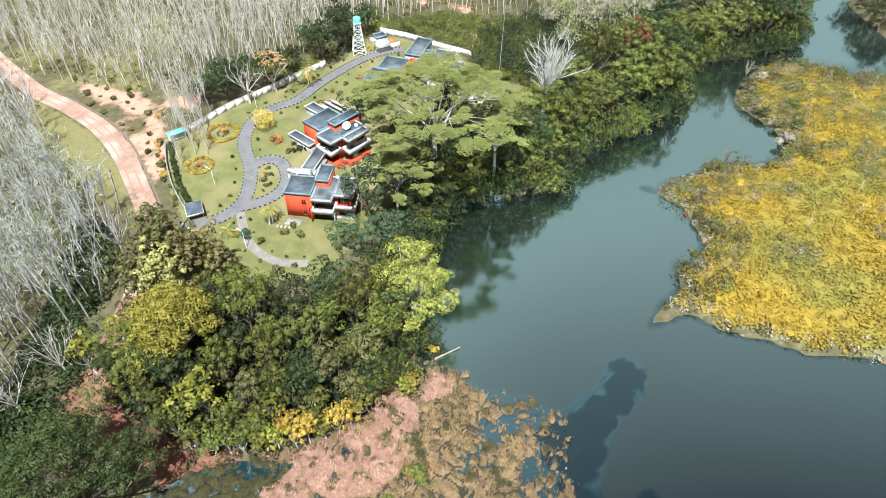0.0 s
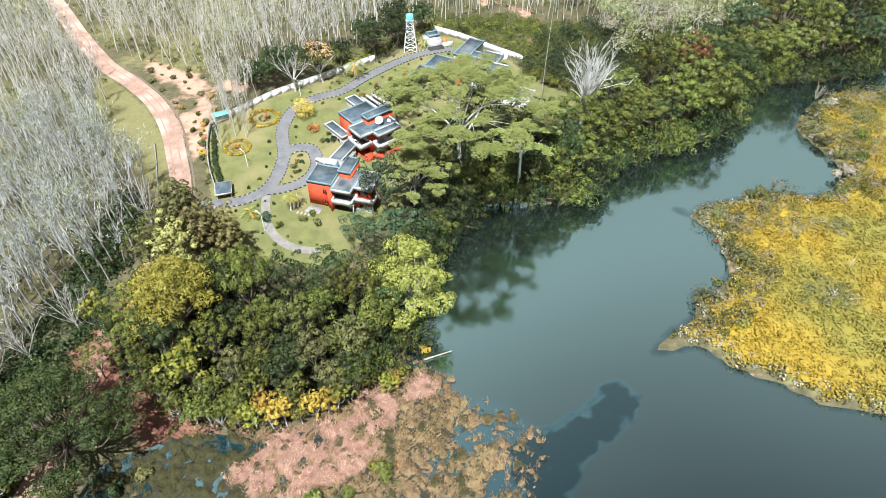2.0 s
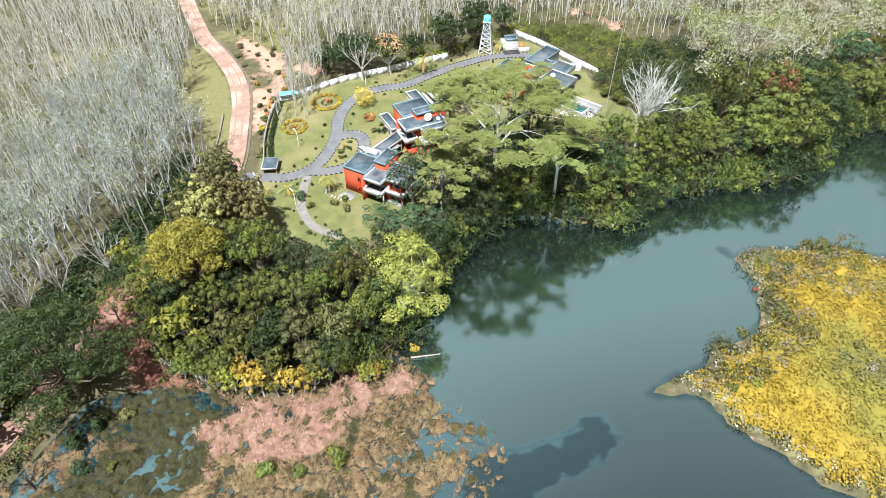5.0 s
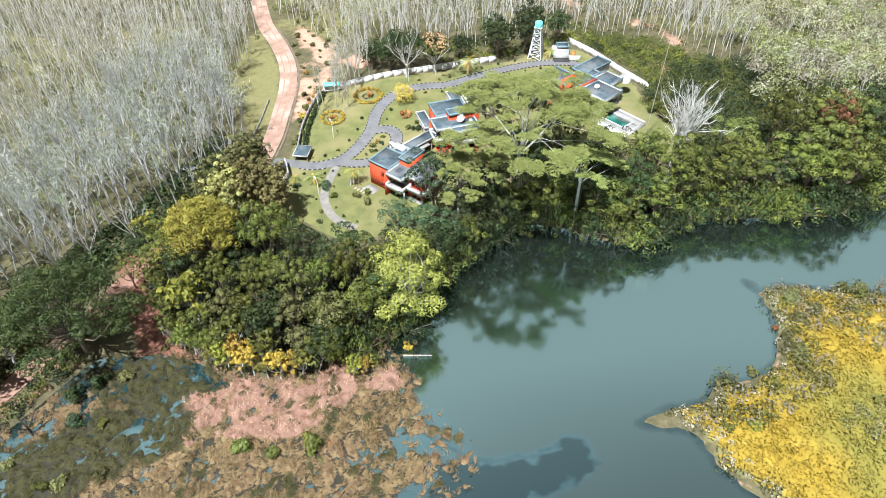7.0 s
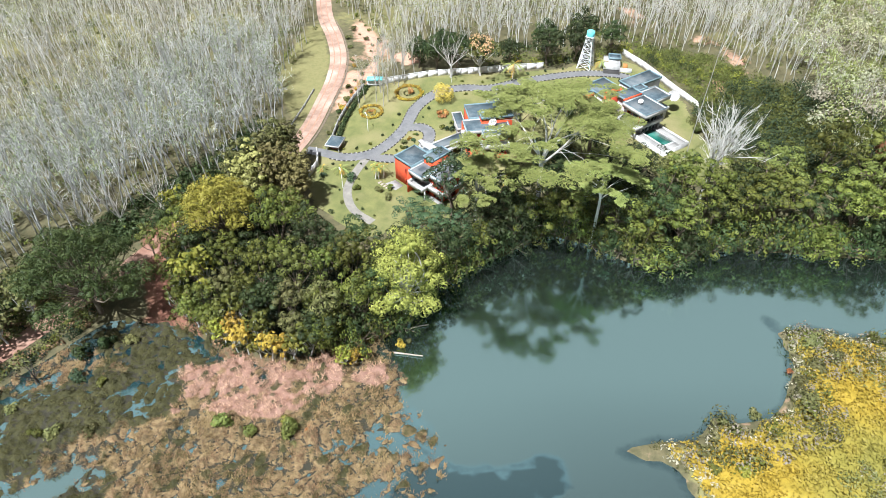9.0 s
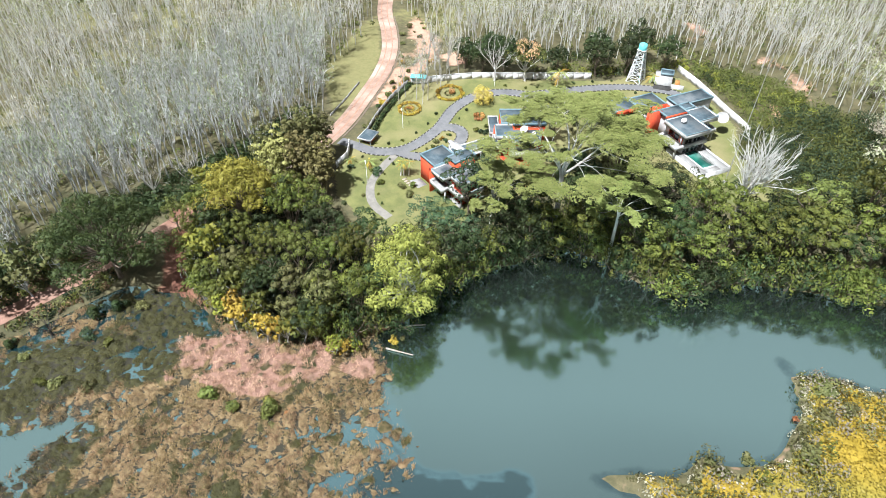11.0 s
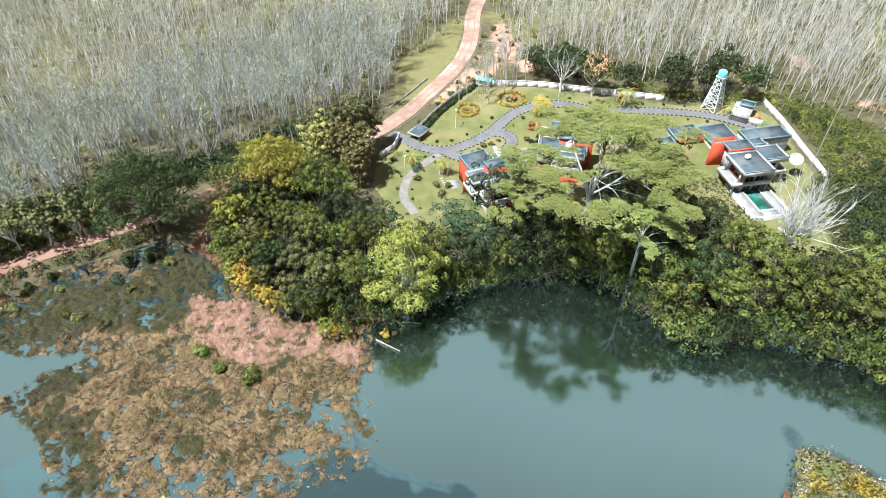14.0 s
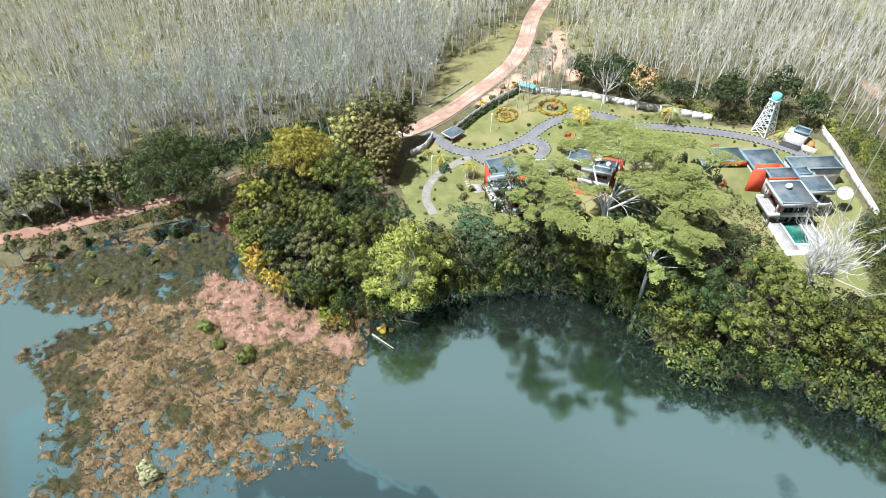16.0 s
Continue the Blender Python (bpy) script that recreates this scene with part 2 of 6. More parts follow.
# ---- geometry helpers ----
class Geo:
    """Gathers vertices and faces into one mesh."""

    def __init__(self):
        self.v, self.f, self.n = [], [], 0

    def add(self, v, f):
        v, f = np.asarray(v, float).reshape(-1, 3), np.asarray(f, int)
        self.v.append(v)
        self.f.append(f + self.n)
        self.n += len(v)
        return self

    def box(self, x0, x1, y0, y1, z0, z1):
        v = [(x, y, z) for z in (z0, z1) for y in (y0, y1) for x in (x0, x1)]
        return self.add(v, [(0, 2, 3, 1), (4, 5, 7, 6), (0, 1, 5, 4), (1, 3, 7, 5), (3, 2, 6, 7), (2, 0, 4, 6)])

    def tube(self, pts, radii, sides=6):
        p = np.asarray(pts, float)
        t = np.gradient(p, axis=0)
        t /= np.linalg.norm(t, axis=1)[:, None] + 1e-9
        ref = np.where(np.abs(t[:, 2:3]) > 0.9, [[1.0, 0, 0]], [[0, 0, 1.0]])
        a = np.cross(t, ref)
        a /= np.linalg.norm(a, axis=1)[:, None] + 1e-9
        b = np.cross(t, a)
        ang = np.arange(sides) * 2 * np.pi / sides
        r = np.asarray(radii, float)[:, None, None]
        ring = p[:, None, :] + r * (np.cos(ang)[None, :, None] * a[:, None, :] + np.sin(ang)[None, :, None] * b[:, None, :])
        k = len(p)
        i, j = np.meshgrid(np.arange(k - 1), np.arange(sides), indexing="ij")
        i, j = i.ravel(), j.ravel()
        j2 = (j + 1) % sides
        self.add(ring.reshape(-1, 3), np.stack([i * sides + j, i * sides + j2, (i + 1) * sides + j2, (i + 1) * sides + j], 1))
        return self

    def leaves(self, c, nrm, size, rng, narrow=0.6, fold=0.2):
        """Folded leaf blades (four corners each) at c, facing nrm."""
        c, nrm = np.asarray(c, float), np.asarray(nrm, float)
        k = len(c)
        nrm = nrm / (np.linalg.norm(nrm, axis=1)[:, None] + 1e-9)
        rnd = rng.normal(size=(k, 3))
        a = np.cross(nrm, rnd)
        a /= np.linalg.norm(a, axis=1)[:, None] + 1e-9
        b = np.cross(nrm, a)
        s = (np.asarray(size) * rng.uniform(0.65, 1.3, k))[:, None]
        up = nrm * s * fold
        v = np.stack([c - a * s, c - b * s * narrow + up, c + a * s, c + b * s * narrow + up], 1).reshape(-1, 3)
        return self.add(v, np.arange(4 * k).reshape(-1, 4))

    def mesh(self, name, mat):
        me = bpy.data.meshes.new(name)
        v = np.concatenate(self.v)
        me.vertices.add(len(v))
        me.vertices.foreach_set("co", v.ravel().astype(np.float32))
        loops = np.concatenate([f.ravel() for f in self.f])
        sizes = np.concatenate([np.full(len(f), f.shape[1]) for f in self.f])
        starts = np.concatenate([[0], np.cumsum(sizes)[:-1]])
        me.loops.add(len(loops))
        me.loops.foreach_set("vertex_index", loops.astype(np.int32))
        me.polygons.add(len(sizes))
        me.polygons.foreach_set("loop_start", starts.astype(np.int32))
        me.update(calc_edges=True)
        me.validate()
        if mat:
            me.materials.append(mat)
        return me


def smooth(me):
    me.polygons.foreach_set("use_smooth", np.ones(len(me.polygons), bool))
    return me


def part(name, g, mat, parent=None, label="", at=None):
    ob = new(name, g.mesh(name, mat) if isinstance(g, Geo) else g)
    if parent:
        ob.parent = parent
    if at:
        ob.matrix_basis = at
    return tagged(ob, label) if label else ob


def thing(name, label, category, at=None, group="", kind=""):
    ob = new(name)
    ob.empty_display_size = 0.3
    if at is not None:
        ob.matrix_basis = at
    return tagged(ob, label, category, group, kind)


def curve(pts, step=1.0):
    """Points along a smooth curve through pts, about step apart."""
    p = np.asarray(pts, float)
    q = np.vstack([2 * p[0] - p[1], p, 2 * p[-1] - p[-2]])
    out = []
    for i in range(len(p) - 1):
        a, b, c, d = q[i:i + 4]
        k = max(2, int(np.linalg.norm(c - b) / step))
        for s in np.arange(k) / k:
            out.append(0.5 * (2 * b + (c - a) * s + (2 * a - 5 * b + 4 * c - d) * s * s + (3 * b - a - 3 * c + d) * s ** 3))
    return np.array(out + [p[-1]])


def inside(poly, x, y):
    p = np.asarray(poly, float)
    res = np.zeros(np.shape(x), bool)
    for (x1, y1), (x2, y2) in zip(p, np.roll(p, -1, 0)):
        if y1 != y2:
            res ^= ((y1 > y) != (y2 > y)) & (x < (x2 - x1) * (y - y1) / (y2 - y1) + x1)
    return res


def away(line, x, y, closed=True):
    """Distance to the edges of a polygon or line."""
    p = np.asarray(line, float)
    ends = np.roll(p, -1, 0) if closed else p[1:]
    best = np.full(np.shape(x), 1e9)
    for a, b in zip(p, ends):
        e = b - a
        s = np.clip(((x - a[0]) * e[0] + (y - a[1]) * e[1]) / (e @ e + 1e-9), 0, 1)
        best = np.minimum(best, np.hypot(x - a[0] - s * e[0], y - a[1] - s * e[1]))
    return best


def signed(poly, x, y):
    return np.where(inside(poly, x, y), 1, -1) * away(poly, x, y)


def ease(a, lo, hi):
    s = np.clip((np.asarray(a, float) - lo) / (hi - lo), 0, 1)
    return s * s * (3 - 2 * s)


def fbm(x, y, scale, octaves=4, seed=0.0):
    return np.array([noise.fractal(Vector((a * scale + seed, b * scale - seed, seed * 1.7)), 0.9, 2.1, octaves) for a, b in zip(np.ravel(x), np.ravel(y))]).reshape(np.shape(x))


# ---- the plan: shores, roads, gardens ----
LAND = curve([(-9, 64), (-7, 69), (-4.2, 76.5), (-5, 84), (-6.5, 90), (-4.5, 97), (-2, 104), (0, 110), (2, 116.5), (6, 119), (11, 120.5), (18, 121), (25, 122.5), (29.5, 127), (31, 133.5),
              (36, 139), (43, 144.5), (49, 148.3), (61, 156.5), (66, 163), (71, 176.6), (80, 190), (96, 194.5), (115, 203), (122, 216), (130, 234), (138, 248), (152, 275), (185, 330), (300, 520)], 3).tolist() + \
    [(400, 2600), (-2600, 2600), (-2600, -2600), (-160, -700), (-80, -60)] + \
    curve([(-52, -8), (-46.5, 2), (-44.5, 12), (-48.5, 18), (-49, 30), (-48.5, 42), (-43, 46), (-38, 49.5), (-32, 50.5), (-26, 50.5), (-20, 53), (-14, 55.5)], 3).tolist()
ISLAND = curve([(40.2, 80.2), (44, 86), (49, 90.5), (49.5, 96.5), (53, 97), (58, 105), (57, 110.5), (56, 116), (51.6, 123), (57, 127.5), (63.5, 130.5), (73, 135), (83, 134), (88, 140), (91, 149), (85, 166.5), (94, 180),
                (101, 188), (114, 190), (128, 182.5), (140, 184)], 2.5).tolist() + [(200, 178), (420, 150), (420, -60), (150, 22), (112, 50)] + \
    curve([(92, 66), (82, 71.5), (73, 73.5), (68, 73.4), (61, 77), (54, 78.8), (48.5, 83.2), (44, 81.5)], 2.5).tolist()
FARBANK = [(156, 206), (151, 212), (151, 224), (151, 237), (155, 247), (170, 280), (330, 520), (700, 700), (900, 300), (600, 190), (300, 196), (190, 200)]
MARSH = [(-46, 4), (-38, 3), (-35, 10.6), (-31, 14), (-28.5, 20), (-26.4, 25.4), (-22, 26.7), (-20.2, 25.5), (-20, 15.7), (-18.5, 11.5), (-13, 15.7), (-7.4, 17.4), (0.7, 17), (13, 16), (17, 24), (19.5, 34), (18.5, 42), (17.4, 50),
         (19, 57), (16.5, 61), (8, 63.4), (1.5, 66.8), (-6, 69.5), (-12, 62), (-20, 56), (-30, 53), (-40, 51), (-46, 47), (-46, 30), (-48, 16)]
PINKLAND = [(-28, 42), (-20, 38.5), (-15, 43), (-7, 48), (-2, 56), (2, 61), (2, 66.5), (-7, 69), (-14, 60), (-27, 53)]
LAWN = [(-53.5, 99.5), (-63, 115), (-70.5, 134), (-60, 145), (-50, 154.5), (-40, 164.5), (-30, 176), (-26, 190), (-16, 192), (4, 184), (14, 172), (25, 166), (24, 156), (16, 152), (6, 147), (-4, 140), (-8, 130), (-14, 122),
        (-14, 110), (-20, 98), (-26, 88.5), (-42, 89), (-50, 94)]
DIRT_N = [(-330, 330), (-230, 262), (-165, 206), (-134, 177), (-116, 161), (-101, 151), (-90, 142.3), (-80.5, 131.5), (-73, 120), (-66.5, 109), (-62, 98), (-60.5, 84), (-60.5, 68), (-58, 53), (-55.8, 34), (-55, 20), (-54, 9), (-56, -30), (-70, -70)]
DIRT_S = [(-62, 63), (-55, 58), (-47, 53.8), (-41, 50.8), (-37, 49.5)]
ROAD = [(-60, 102.5), (-55.5, 104.3), (-49.8, 106.6), (-45.8, 113), (-46.4, 123.6), (-50, 133), (-49.7, 142), (-45.5, 148), (-39.8, 152.5), (-35.6, 160.5), (-30, 169.5), (-24, 177), (-17, 182), (-13, 183)]
LOOP = [(-46.6, 124.5), (-44, 127), (-40.5, 127), (-38, 123.5), (-37.3, 119), (-39, 114.8), (-42.5, 112), (-46, 110.5)]
FOOTPATH = [(-45.6, 109), (-44, 104.4), (-41, 98.4), (-37, 94.8), (-33, 93.2), (-28, 93.2)]


def axis(lo, hi, step, far):
    """Even steps from lo to hi, then ever wider ones out to far."""
    core = list(np.arange(lo, hi + 0.1, step))
    a, b, s = core[0], core[-1], step
    while b < far:
        s *= 1.35
        a, b = a - s, b + s
        core = [a] + core + [b]
    return np.array(core)


GX, GY = axis(-150, 150, 2.0, 2400), axis(-20, 262, 2.0, 2400)
XX, YY = np.meshgrid(GX, GY)


def ground_shape(x, y):
    d = signed(LAND, x, y)
    top = 2.0 + 1.4 * ease(y, 62, 104) + 3.4 * ease(y, 108, 152) * (1 - 0.8 * ease(-x, 62, 82) * (1 - ease(y, 165, 230))) + 6 * ease(y, 200, 420) + 3 * ease(-x, 120, 260) - 3.2 * ease(x, -15, 1) * ease(y, 135, 155) * (1 - ease(y, 175, 200))
    z = np.where(d > 0, 0.1 + top * (1 - np.exp(-np.maximum(d, 0) / 7.5)), -0.2 - np.minimum(1.6, np.maximum(-d, 0) * 0.35))
    di = signed(ISLAND, x, y)
    zi = np.where(di > 0, 0.25 + 1.2 * (1 - np.exp(-np.maximum(di, 0) / 4)), -0.2 - np.minimum(1.6, np.maximum(-di, 0) * 0.35))
    df = signed(FARBANK, x, y)
    zf = np.where(df > 0, 0.2 + 5 * (1 - np.exp(-np.maximum(df, 0) / 12)), -1.8)
    return np.maximum(np.maximum(z, zi), zf), d, di


ZZ, DLAND, DISLE = ground_shape(XX, YY)
calm = signed(LAWN, XX, YY)
rough_ground = fbm(XX, YY, 0.07, 3, 3.0)
ZZ += np.where((DLAND > 6) & (calm < -4), 0.35 * rough_ground, 0)


def gz(x, y):
    """Height of the ground sheet."""
    i = int(np.clip(np.searchsorted(GX, x) - 1, 0, len(GX) - 2))
    j = int(np.clip(np.searchsorted(GY, y) - 1, 0, len(GY) - 2))
    a, b = (x - GX[i]) / (GX[i + 1] - GX[i]), (y - GY[j]) / (GY[j + 1] - GY[j])
    return float((ZZ[j, i] * (1 - a) + ZZ[j, i + 1] * a) * (1 - b) + (ZZ[j + 1, i] * (1 - a) + ZZ[j + 1, i + 1] * a) * b)


def grid_faces(w, h, keep=None):
    i, j = np.meshgrid(np.arange(w - 1), np.arange(h - 1))
    k = (j * w + i)
    f = np.stack([k, k + 1, k + 1 + w, k + w], -1).reshape(-1, 4)
    return f if keep is None else f[keep.ravel()]


def paint(me, name, rgb):
    """A colour layer that tells which ground cover grows where."""
    at = me.color_attributes.new(name, "FLOAT_COLOR", "POINT")
    at.data.foreach_set("color", np.concatenate([rgb, np.ones((len(rgb), 1))], 1).ravel().astype(np.float32))


def cover_material(name, base, covers, scale=0.5, bump=0.5):
    """Ground whose covers blend by a colour layer with ragged edges."""
    m = material(name, *base, scale=scale, fine=5, bump=bump)
    nt = m.node_tree
    ln = nt.links.new
    hs = next(k for k in nt.nodes if k.bl_idname == "ShaderNodeHueSaturation")
    out = hs.inputs["Color"].links[0].from_socket
    at = nt.nodes.new("ShaderNodeVertexColor")
    at.layer_name = "cover"
    sep = nt.nodes.new("ShaderNodeSeparateColor")
    ln(at.outputs["Color"], sep.inputs["Color"])
    geo = nt.nodes.new("ShaderNodeNewGeometry")
    ns = nt.nodes.new("ShaderNodeTexNoise")
    ns.inputs["Scale"].default_value, ns.inputs["Detail"].default_value = 0.55, 6
    ln(geo.outputs["Position"], ns.inputs["Vector"])
    for sock, (ca, cb) in zip(("Red", "Green", "Blue"), covers):
        add = nt.nodes.new("ShaderNodeMath")
        add.operation = "MULTIPLY_ADD"
        add.inputs[1].default_value = 1.5
        ln(sep.outputs[sock], add.inputs[0])
        ln(ns.outputs["Fac"], add.inputs[2])
        mr = nt.nodes.new("ShaderNodeMapRange")
        mr.inputs["From Min"].default_value, mr.inputs["From Max"].default_value = 0.95, 1.35
        ln(add.outputs["Value"], mr.inputs["Value"])
        n2 = nt.nodes.new("ShaderNodeTexNoise")
        n2.inputs["Scale"].default_value, n2.inputs["Detail"].default_value = 0.9, 6
        ln(geo.outputs["Position"], n2.inputs["Vector"])
        cm = nt.nodes.new("ShaderNodeMix")
        cm.data_type = "RGBA"
        cm.inputs["A"].default_value, cm.inputs["B"].default_value = (*ca, 1), (*cb, 1)
        ln(n2.outputs["Fac"], cm.inputs["Factor"])
        mx = nt.nodes.new("ShaderNodeMix")
        mx.data_type = "RGBA"
        ln(mr.outputs["Result"], mx.inputs["Factor"])
        ln(out, mx.inputs["A"])
        ln(cm.outputs["Result"], mx.inputs["B"])
        out = mx.outputs["Result"]
    ln(out, hs.inputs["Color"])
    return m


# ---- ground, water ----
g = Geo().add(np.stack([XX, YY, ZZ], -1), grid_faces(len(GX), len(GY)))
me = smooth(g.mesh("ground", cover_material("forest_floor", ((0.055, 0.055, 0.025), (0.13, 0.11, 0.055)),
                                            [((0.115, 0.12, 0.042), (0.225, 0.195, 0.085)), ((0.36, 0.20, 0.13), (0.52, 0.33, 0.24)), ((0.12, 0.055, 0.035), (0.22, 0.11, 0.065))], bump=0.6)))
SCRUB = [(8, 178), (24, 168), (30, 158), (46, 170), (74, 202), (84, 222), (50, 206), (20, 204), (10, 190)]
VERGE = [(-114, 156), (-104, 149), (-92, 140), (-82, 129), (-74, 118), (-69, 107), (-77, 112), (-88, 117), (-98, 126), (-105, 138), (-112, 149)]
BARE = [(-108, 168), (-97, 152), (-86, 141), (-78, 131), (-70, 120), (-66, 118), (-66, 128), (-72, 142), (-78, 152), (-84, 160)]
cov = np.zeros((XX.size, 3))
nz = 0.5 + 0.5 * fbm(XX, YY, 0.05, 3, 8.0)
cov[:, 0] = np.maximum(ease(signed(VERGE, XX, YY), -3, 3).ravel(), (np.where((XX < -85) | (YY > 200), 0.5, 0.25) * ease(nz, 0.3, 0.8)).ravel())
soil = np.maximum(ease(signed(BARE, XX, YY), -3, 3) * ease(nz, 0.25, 0.6), ease(-away([(8, 196), (16, 190), (22, 186)], XX, YY, False), -5, -1))
soil = np.maximum(soil, ease(-away([(-74, 154), (-68, 151)], XX, YY, False), -5, -2))
soil = np.maximum(soil, ease(-away([(-40, 225), (5, 211), (24, 206)], XX, YY, False), -14, -3) * ease(nz, 0.35, 0.7))
cov[:, 1] = soil.ravel() * 0.62
cov[:, 0] = np.maximum(cov[:, 0], ease(DISLE, 0.6, 2.5).ravel())
cov[:, 1] = np.maximum(cov[:, 1], (ease(-np.abs(DISLE - 0.2), -0.9, -0.2) * 0.38).ravel())
cov[:, 2] = np.maximum(ease(-away(DIRT_S, XX, YY, False), -6, -2), 0.45 * ease(-np.abs(DLAND - 1.0), -2.5, -0.5) * (YY < 75) * (XX < 0) * (XX > -45)).ravel()
cov[:, 0] = np.maximum(cov[:, 0], 0.8 * ease(signed(SCRUB, XX, YY), -2, 4).ravel())
paint(me, "cover", cov)
tagged(new("ground", me), "olive and brown forest floor sloping down to the lake", "ground", kind="structure")


def water_material():
    m = bpy.data.materials.new("lake_water")
    m.use_nodes = True
    nt = m.node_tree
    n, ln = nt.nodes, nt.links.new
    b = n["Principled BSDF"]
    geo = n.new("ShaderNodeNewGeometry")
    at = n.new("ShaderNodeVertexColor")
    at.layer_name = "weed"
    sep = n.new("ShaderNodeSeparateColor")
    ln(at.outputs["Color"], sep.inputs["Color"])
    ns = n.new("ShaderNodeTexNoise")
    ns.inputs["Scale"].default_value, ns.inputs["Detail"].default_value, ns.inputs["Roughness"].default_value = 0.6, 9, 0.78
    ln(geo.outputs["Position"], ns.inputs["Vector"])
    add = n.new("ShaderNodeMath")
    add.operation = "MULTIPLY_ADD"
    add.inputs[1].default_value = 1.2
    ln(sep.outputs["Red"], add.inputs[0])
    ln(ns.outputs["Fac"], add.inputs[2])
    mr = n.new("ShaderNodeMapRange")
    mr.inputs["From Min"].default_value, mr.inputs["From Max"].default_value = 0.75, 1.35
    ln(add.outputs["Value"], mr.inputs["Value"])
    big = n.new("ShaderNodeTexNoise")
    big.inputs["Scale"].default_value, big.inputs["Detail"].default_value = 0.02, 3
    ln(geo.outputs["Position"], big.inputs["Vector"])
    body = n.new("ShaderNodeMix")
    body.data_type = "RGBA"
    body.inputs["A"].default_value, body.inputs["B"].default_value = (0.010, 0.013, 0.0105, 1), (0.015, 0.018, 0.0145, 1)
    ln(big.outputs["Fac"], body.inputs["Factor"])
    mx = n.new("ShaderNodeMix")
    mx.data_type = "RGBA"
    mx.inputs["B"].default_value = (0.003, 0.009, 0.012, 1)
    ln(mr.outputs["Result"], mx.inputs["Factor"])
    sh = n.new("ShaderNodeMath")
    sh.operation = "MULTIPLY_ADD"
    sh.inputs[1].default_value = 1.1
    ln(sep.outputs["Green"], sh.inputs[0])
    ln(ns.outputs["Fac"], sh.inputs[2])
    sr = n.new("ShaderNodeMapRange")
    sr.inputs["From Min"].default_value, sr.inputs["From Max"].default_value = 0.7, 1.4
    ln(sh.outputs["Value"], sr.inputs["Value"])
    shallow = n.new("ShaderNodeMix")
    shallow.data_type = "RGBA"
    shallow.inputs["B"].default_value = (0.012, 0.036, 0.046, 1)
    ln(sr.outputs["Result"], shallow.inputs["Factor"])
    ln(body.outputs["Result"], shallow.inputs["A"])
    ln(shallow.outputs["Result"], mx.inputs["A"])
    ln(mx.outputs["Result"], b.inputs["Base Color"])
    b.inputs["Roughness"].default_value = 0.09
    b.inputs["IOR"].default_value = 6.2
    b.inputs["Specular IOR Level"].default_value = 0.5
    b.inputs["Specular Tint"].default_value = (0.66, 0.96, 0.95, 1)
    sp = n.new("ShaderNodeMapRange")
    sp.inputs["To Min"].default_value, sp.inputs["To Max"].default_value = 0.5, 0.3
    dull = n.new("ShaderNodeMath")
    dull.operation = "MULTIPLY_ADD"
    dull.inputs[1].default_value = 0.06
    ln(sr.outputs["Result"], dull.inputs[0])
    ln(mr.outputs["Result"], dull.inputs[2])
    ln(dull.outputs["Value"], sp.inputs["Value"])
    ln(sp.outputs["Result"], b.inputs["Specular IOR Level"])
    rip = n.new("ShaderNodeTexNoise")
    rip.inputs["Scale"].default_value, rip.inputs["Detail"].default_value = 0.9, 4
    ln(geo.outputs["Position"], rip.inputs["Vector"])
    bp = n.new("ShaderNodeBump")
    bp.inputs["Strength"].default_value, bp.inputs["Distance"].default_value = 0.05, 0.06
    ln(rip.outputs["Fac"], bp.inputs["Height"])
    ln(bp.outputs["Normal"], b.inputs["Normal"])
    return m


WX, WY = axis(-52, 62, 0.9, 2400), axis(-4, 134, 0.9, 2400)
wx, wy = np.meshgrid(WX, WY)
me = Geo().add(np.stack([wx, wy, np.zeros_like(wx)], -1), grid_faces(len(WX), len(WY))).mesh("water", water_material())
# weed beds under the surface
wnz, wn2 = np.zeros_like(wx), np.zeros_like(wx)
shallows = (wx > -40) & (wx < 60) & (wy > 0) & (wy < 130)
wnz[shallows], wn2[shallows] = fbm(wx[shallows], wy[shallows], 0.09, 4, 31.0), fbm(wx[shallows], wy[shallows], 0.3, 3, 33.0)
SHOAL = curve([(-1, 66.5), (3, 63.8), (6.4, 62), (13.3, 60.2), (20.5, 61.6), (27, 66.8), (31.5, 72.6), (35.5, 72), (36.6, 68), (33.6, 62.5), (28.5, 57), (25.5, 50), (23, 42), (20, 32), (17, 20), (13, 12)], 2).tolist() + [(-6, 8), (-10, 60)]
ARM = [(16, 56), (20.5, 60.6), (27, 65.6), (31.5, 71.8), (35.2, 71), (35.6, 67.6), (32, 62), (27.5, 57), (25, 50), (23.5, 44), (20, 41), (17, 48)]
sd = signed(SHOAL, wx, wy) + 0.9 * wn2 + 0.6 * wnz
weed = (1 + 0.5 * wn2) * np.maximum.reduce([0.95 * ease(signed(ARM, wx, wy) + 2.6 * wnz + 1.6 * wn2, -0.6, 1.6), 0.4 * ease(-np.abs(sd - 0.8), -1.1, -0.1) * (wx > 1) * (wy > 45), 0.8 * ease(-away([(30, 43), (32, 45)], wx, wy, False), -2.6, -1),
                          0.6 * ease(signed(ISLAND, wx, wy), -2.2, 0), 0.6 * ease(-away([(49, 124), (53, 122)], wx, wy, False), -2.5, -0.5), 0.5 * ease(-away([(50.3, 96.5), (51, 97)], wx, wy, False), -2.5, -1)])
shoal = np.maximum(ease(sd, -0.5, 0.7), 0.8 * ease(signed(MARSH, wx, wy) + 3 * wnz, -4.0, 0.0))
paint(me, "weed", np.stack([weed.ravel(), shoal.ravel(), 0 * weed.ravel()], 1))
tagged(new("water", me), "calm grey-teal lake with darker weed beds near the marsh", "water", kind="structure")


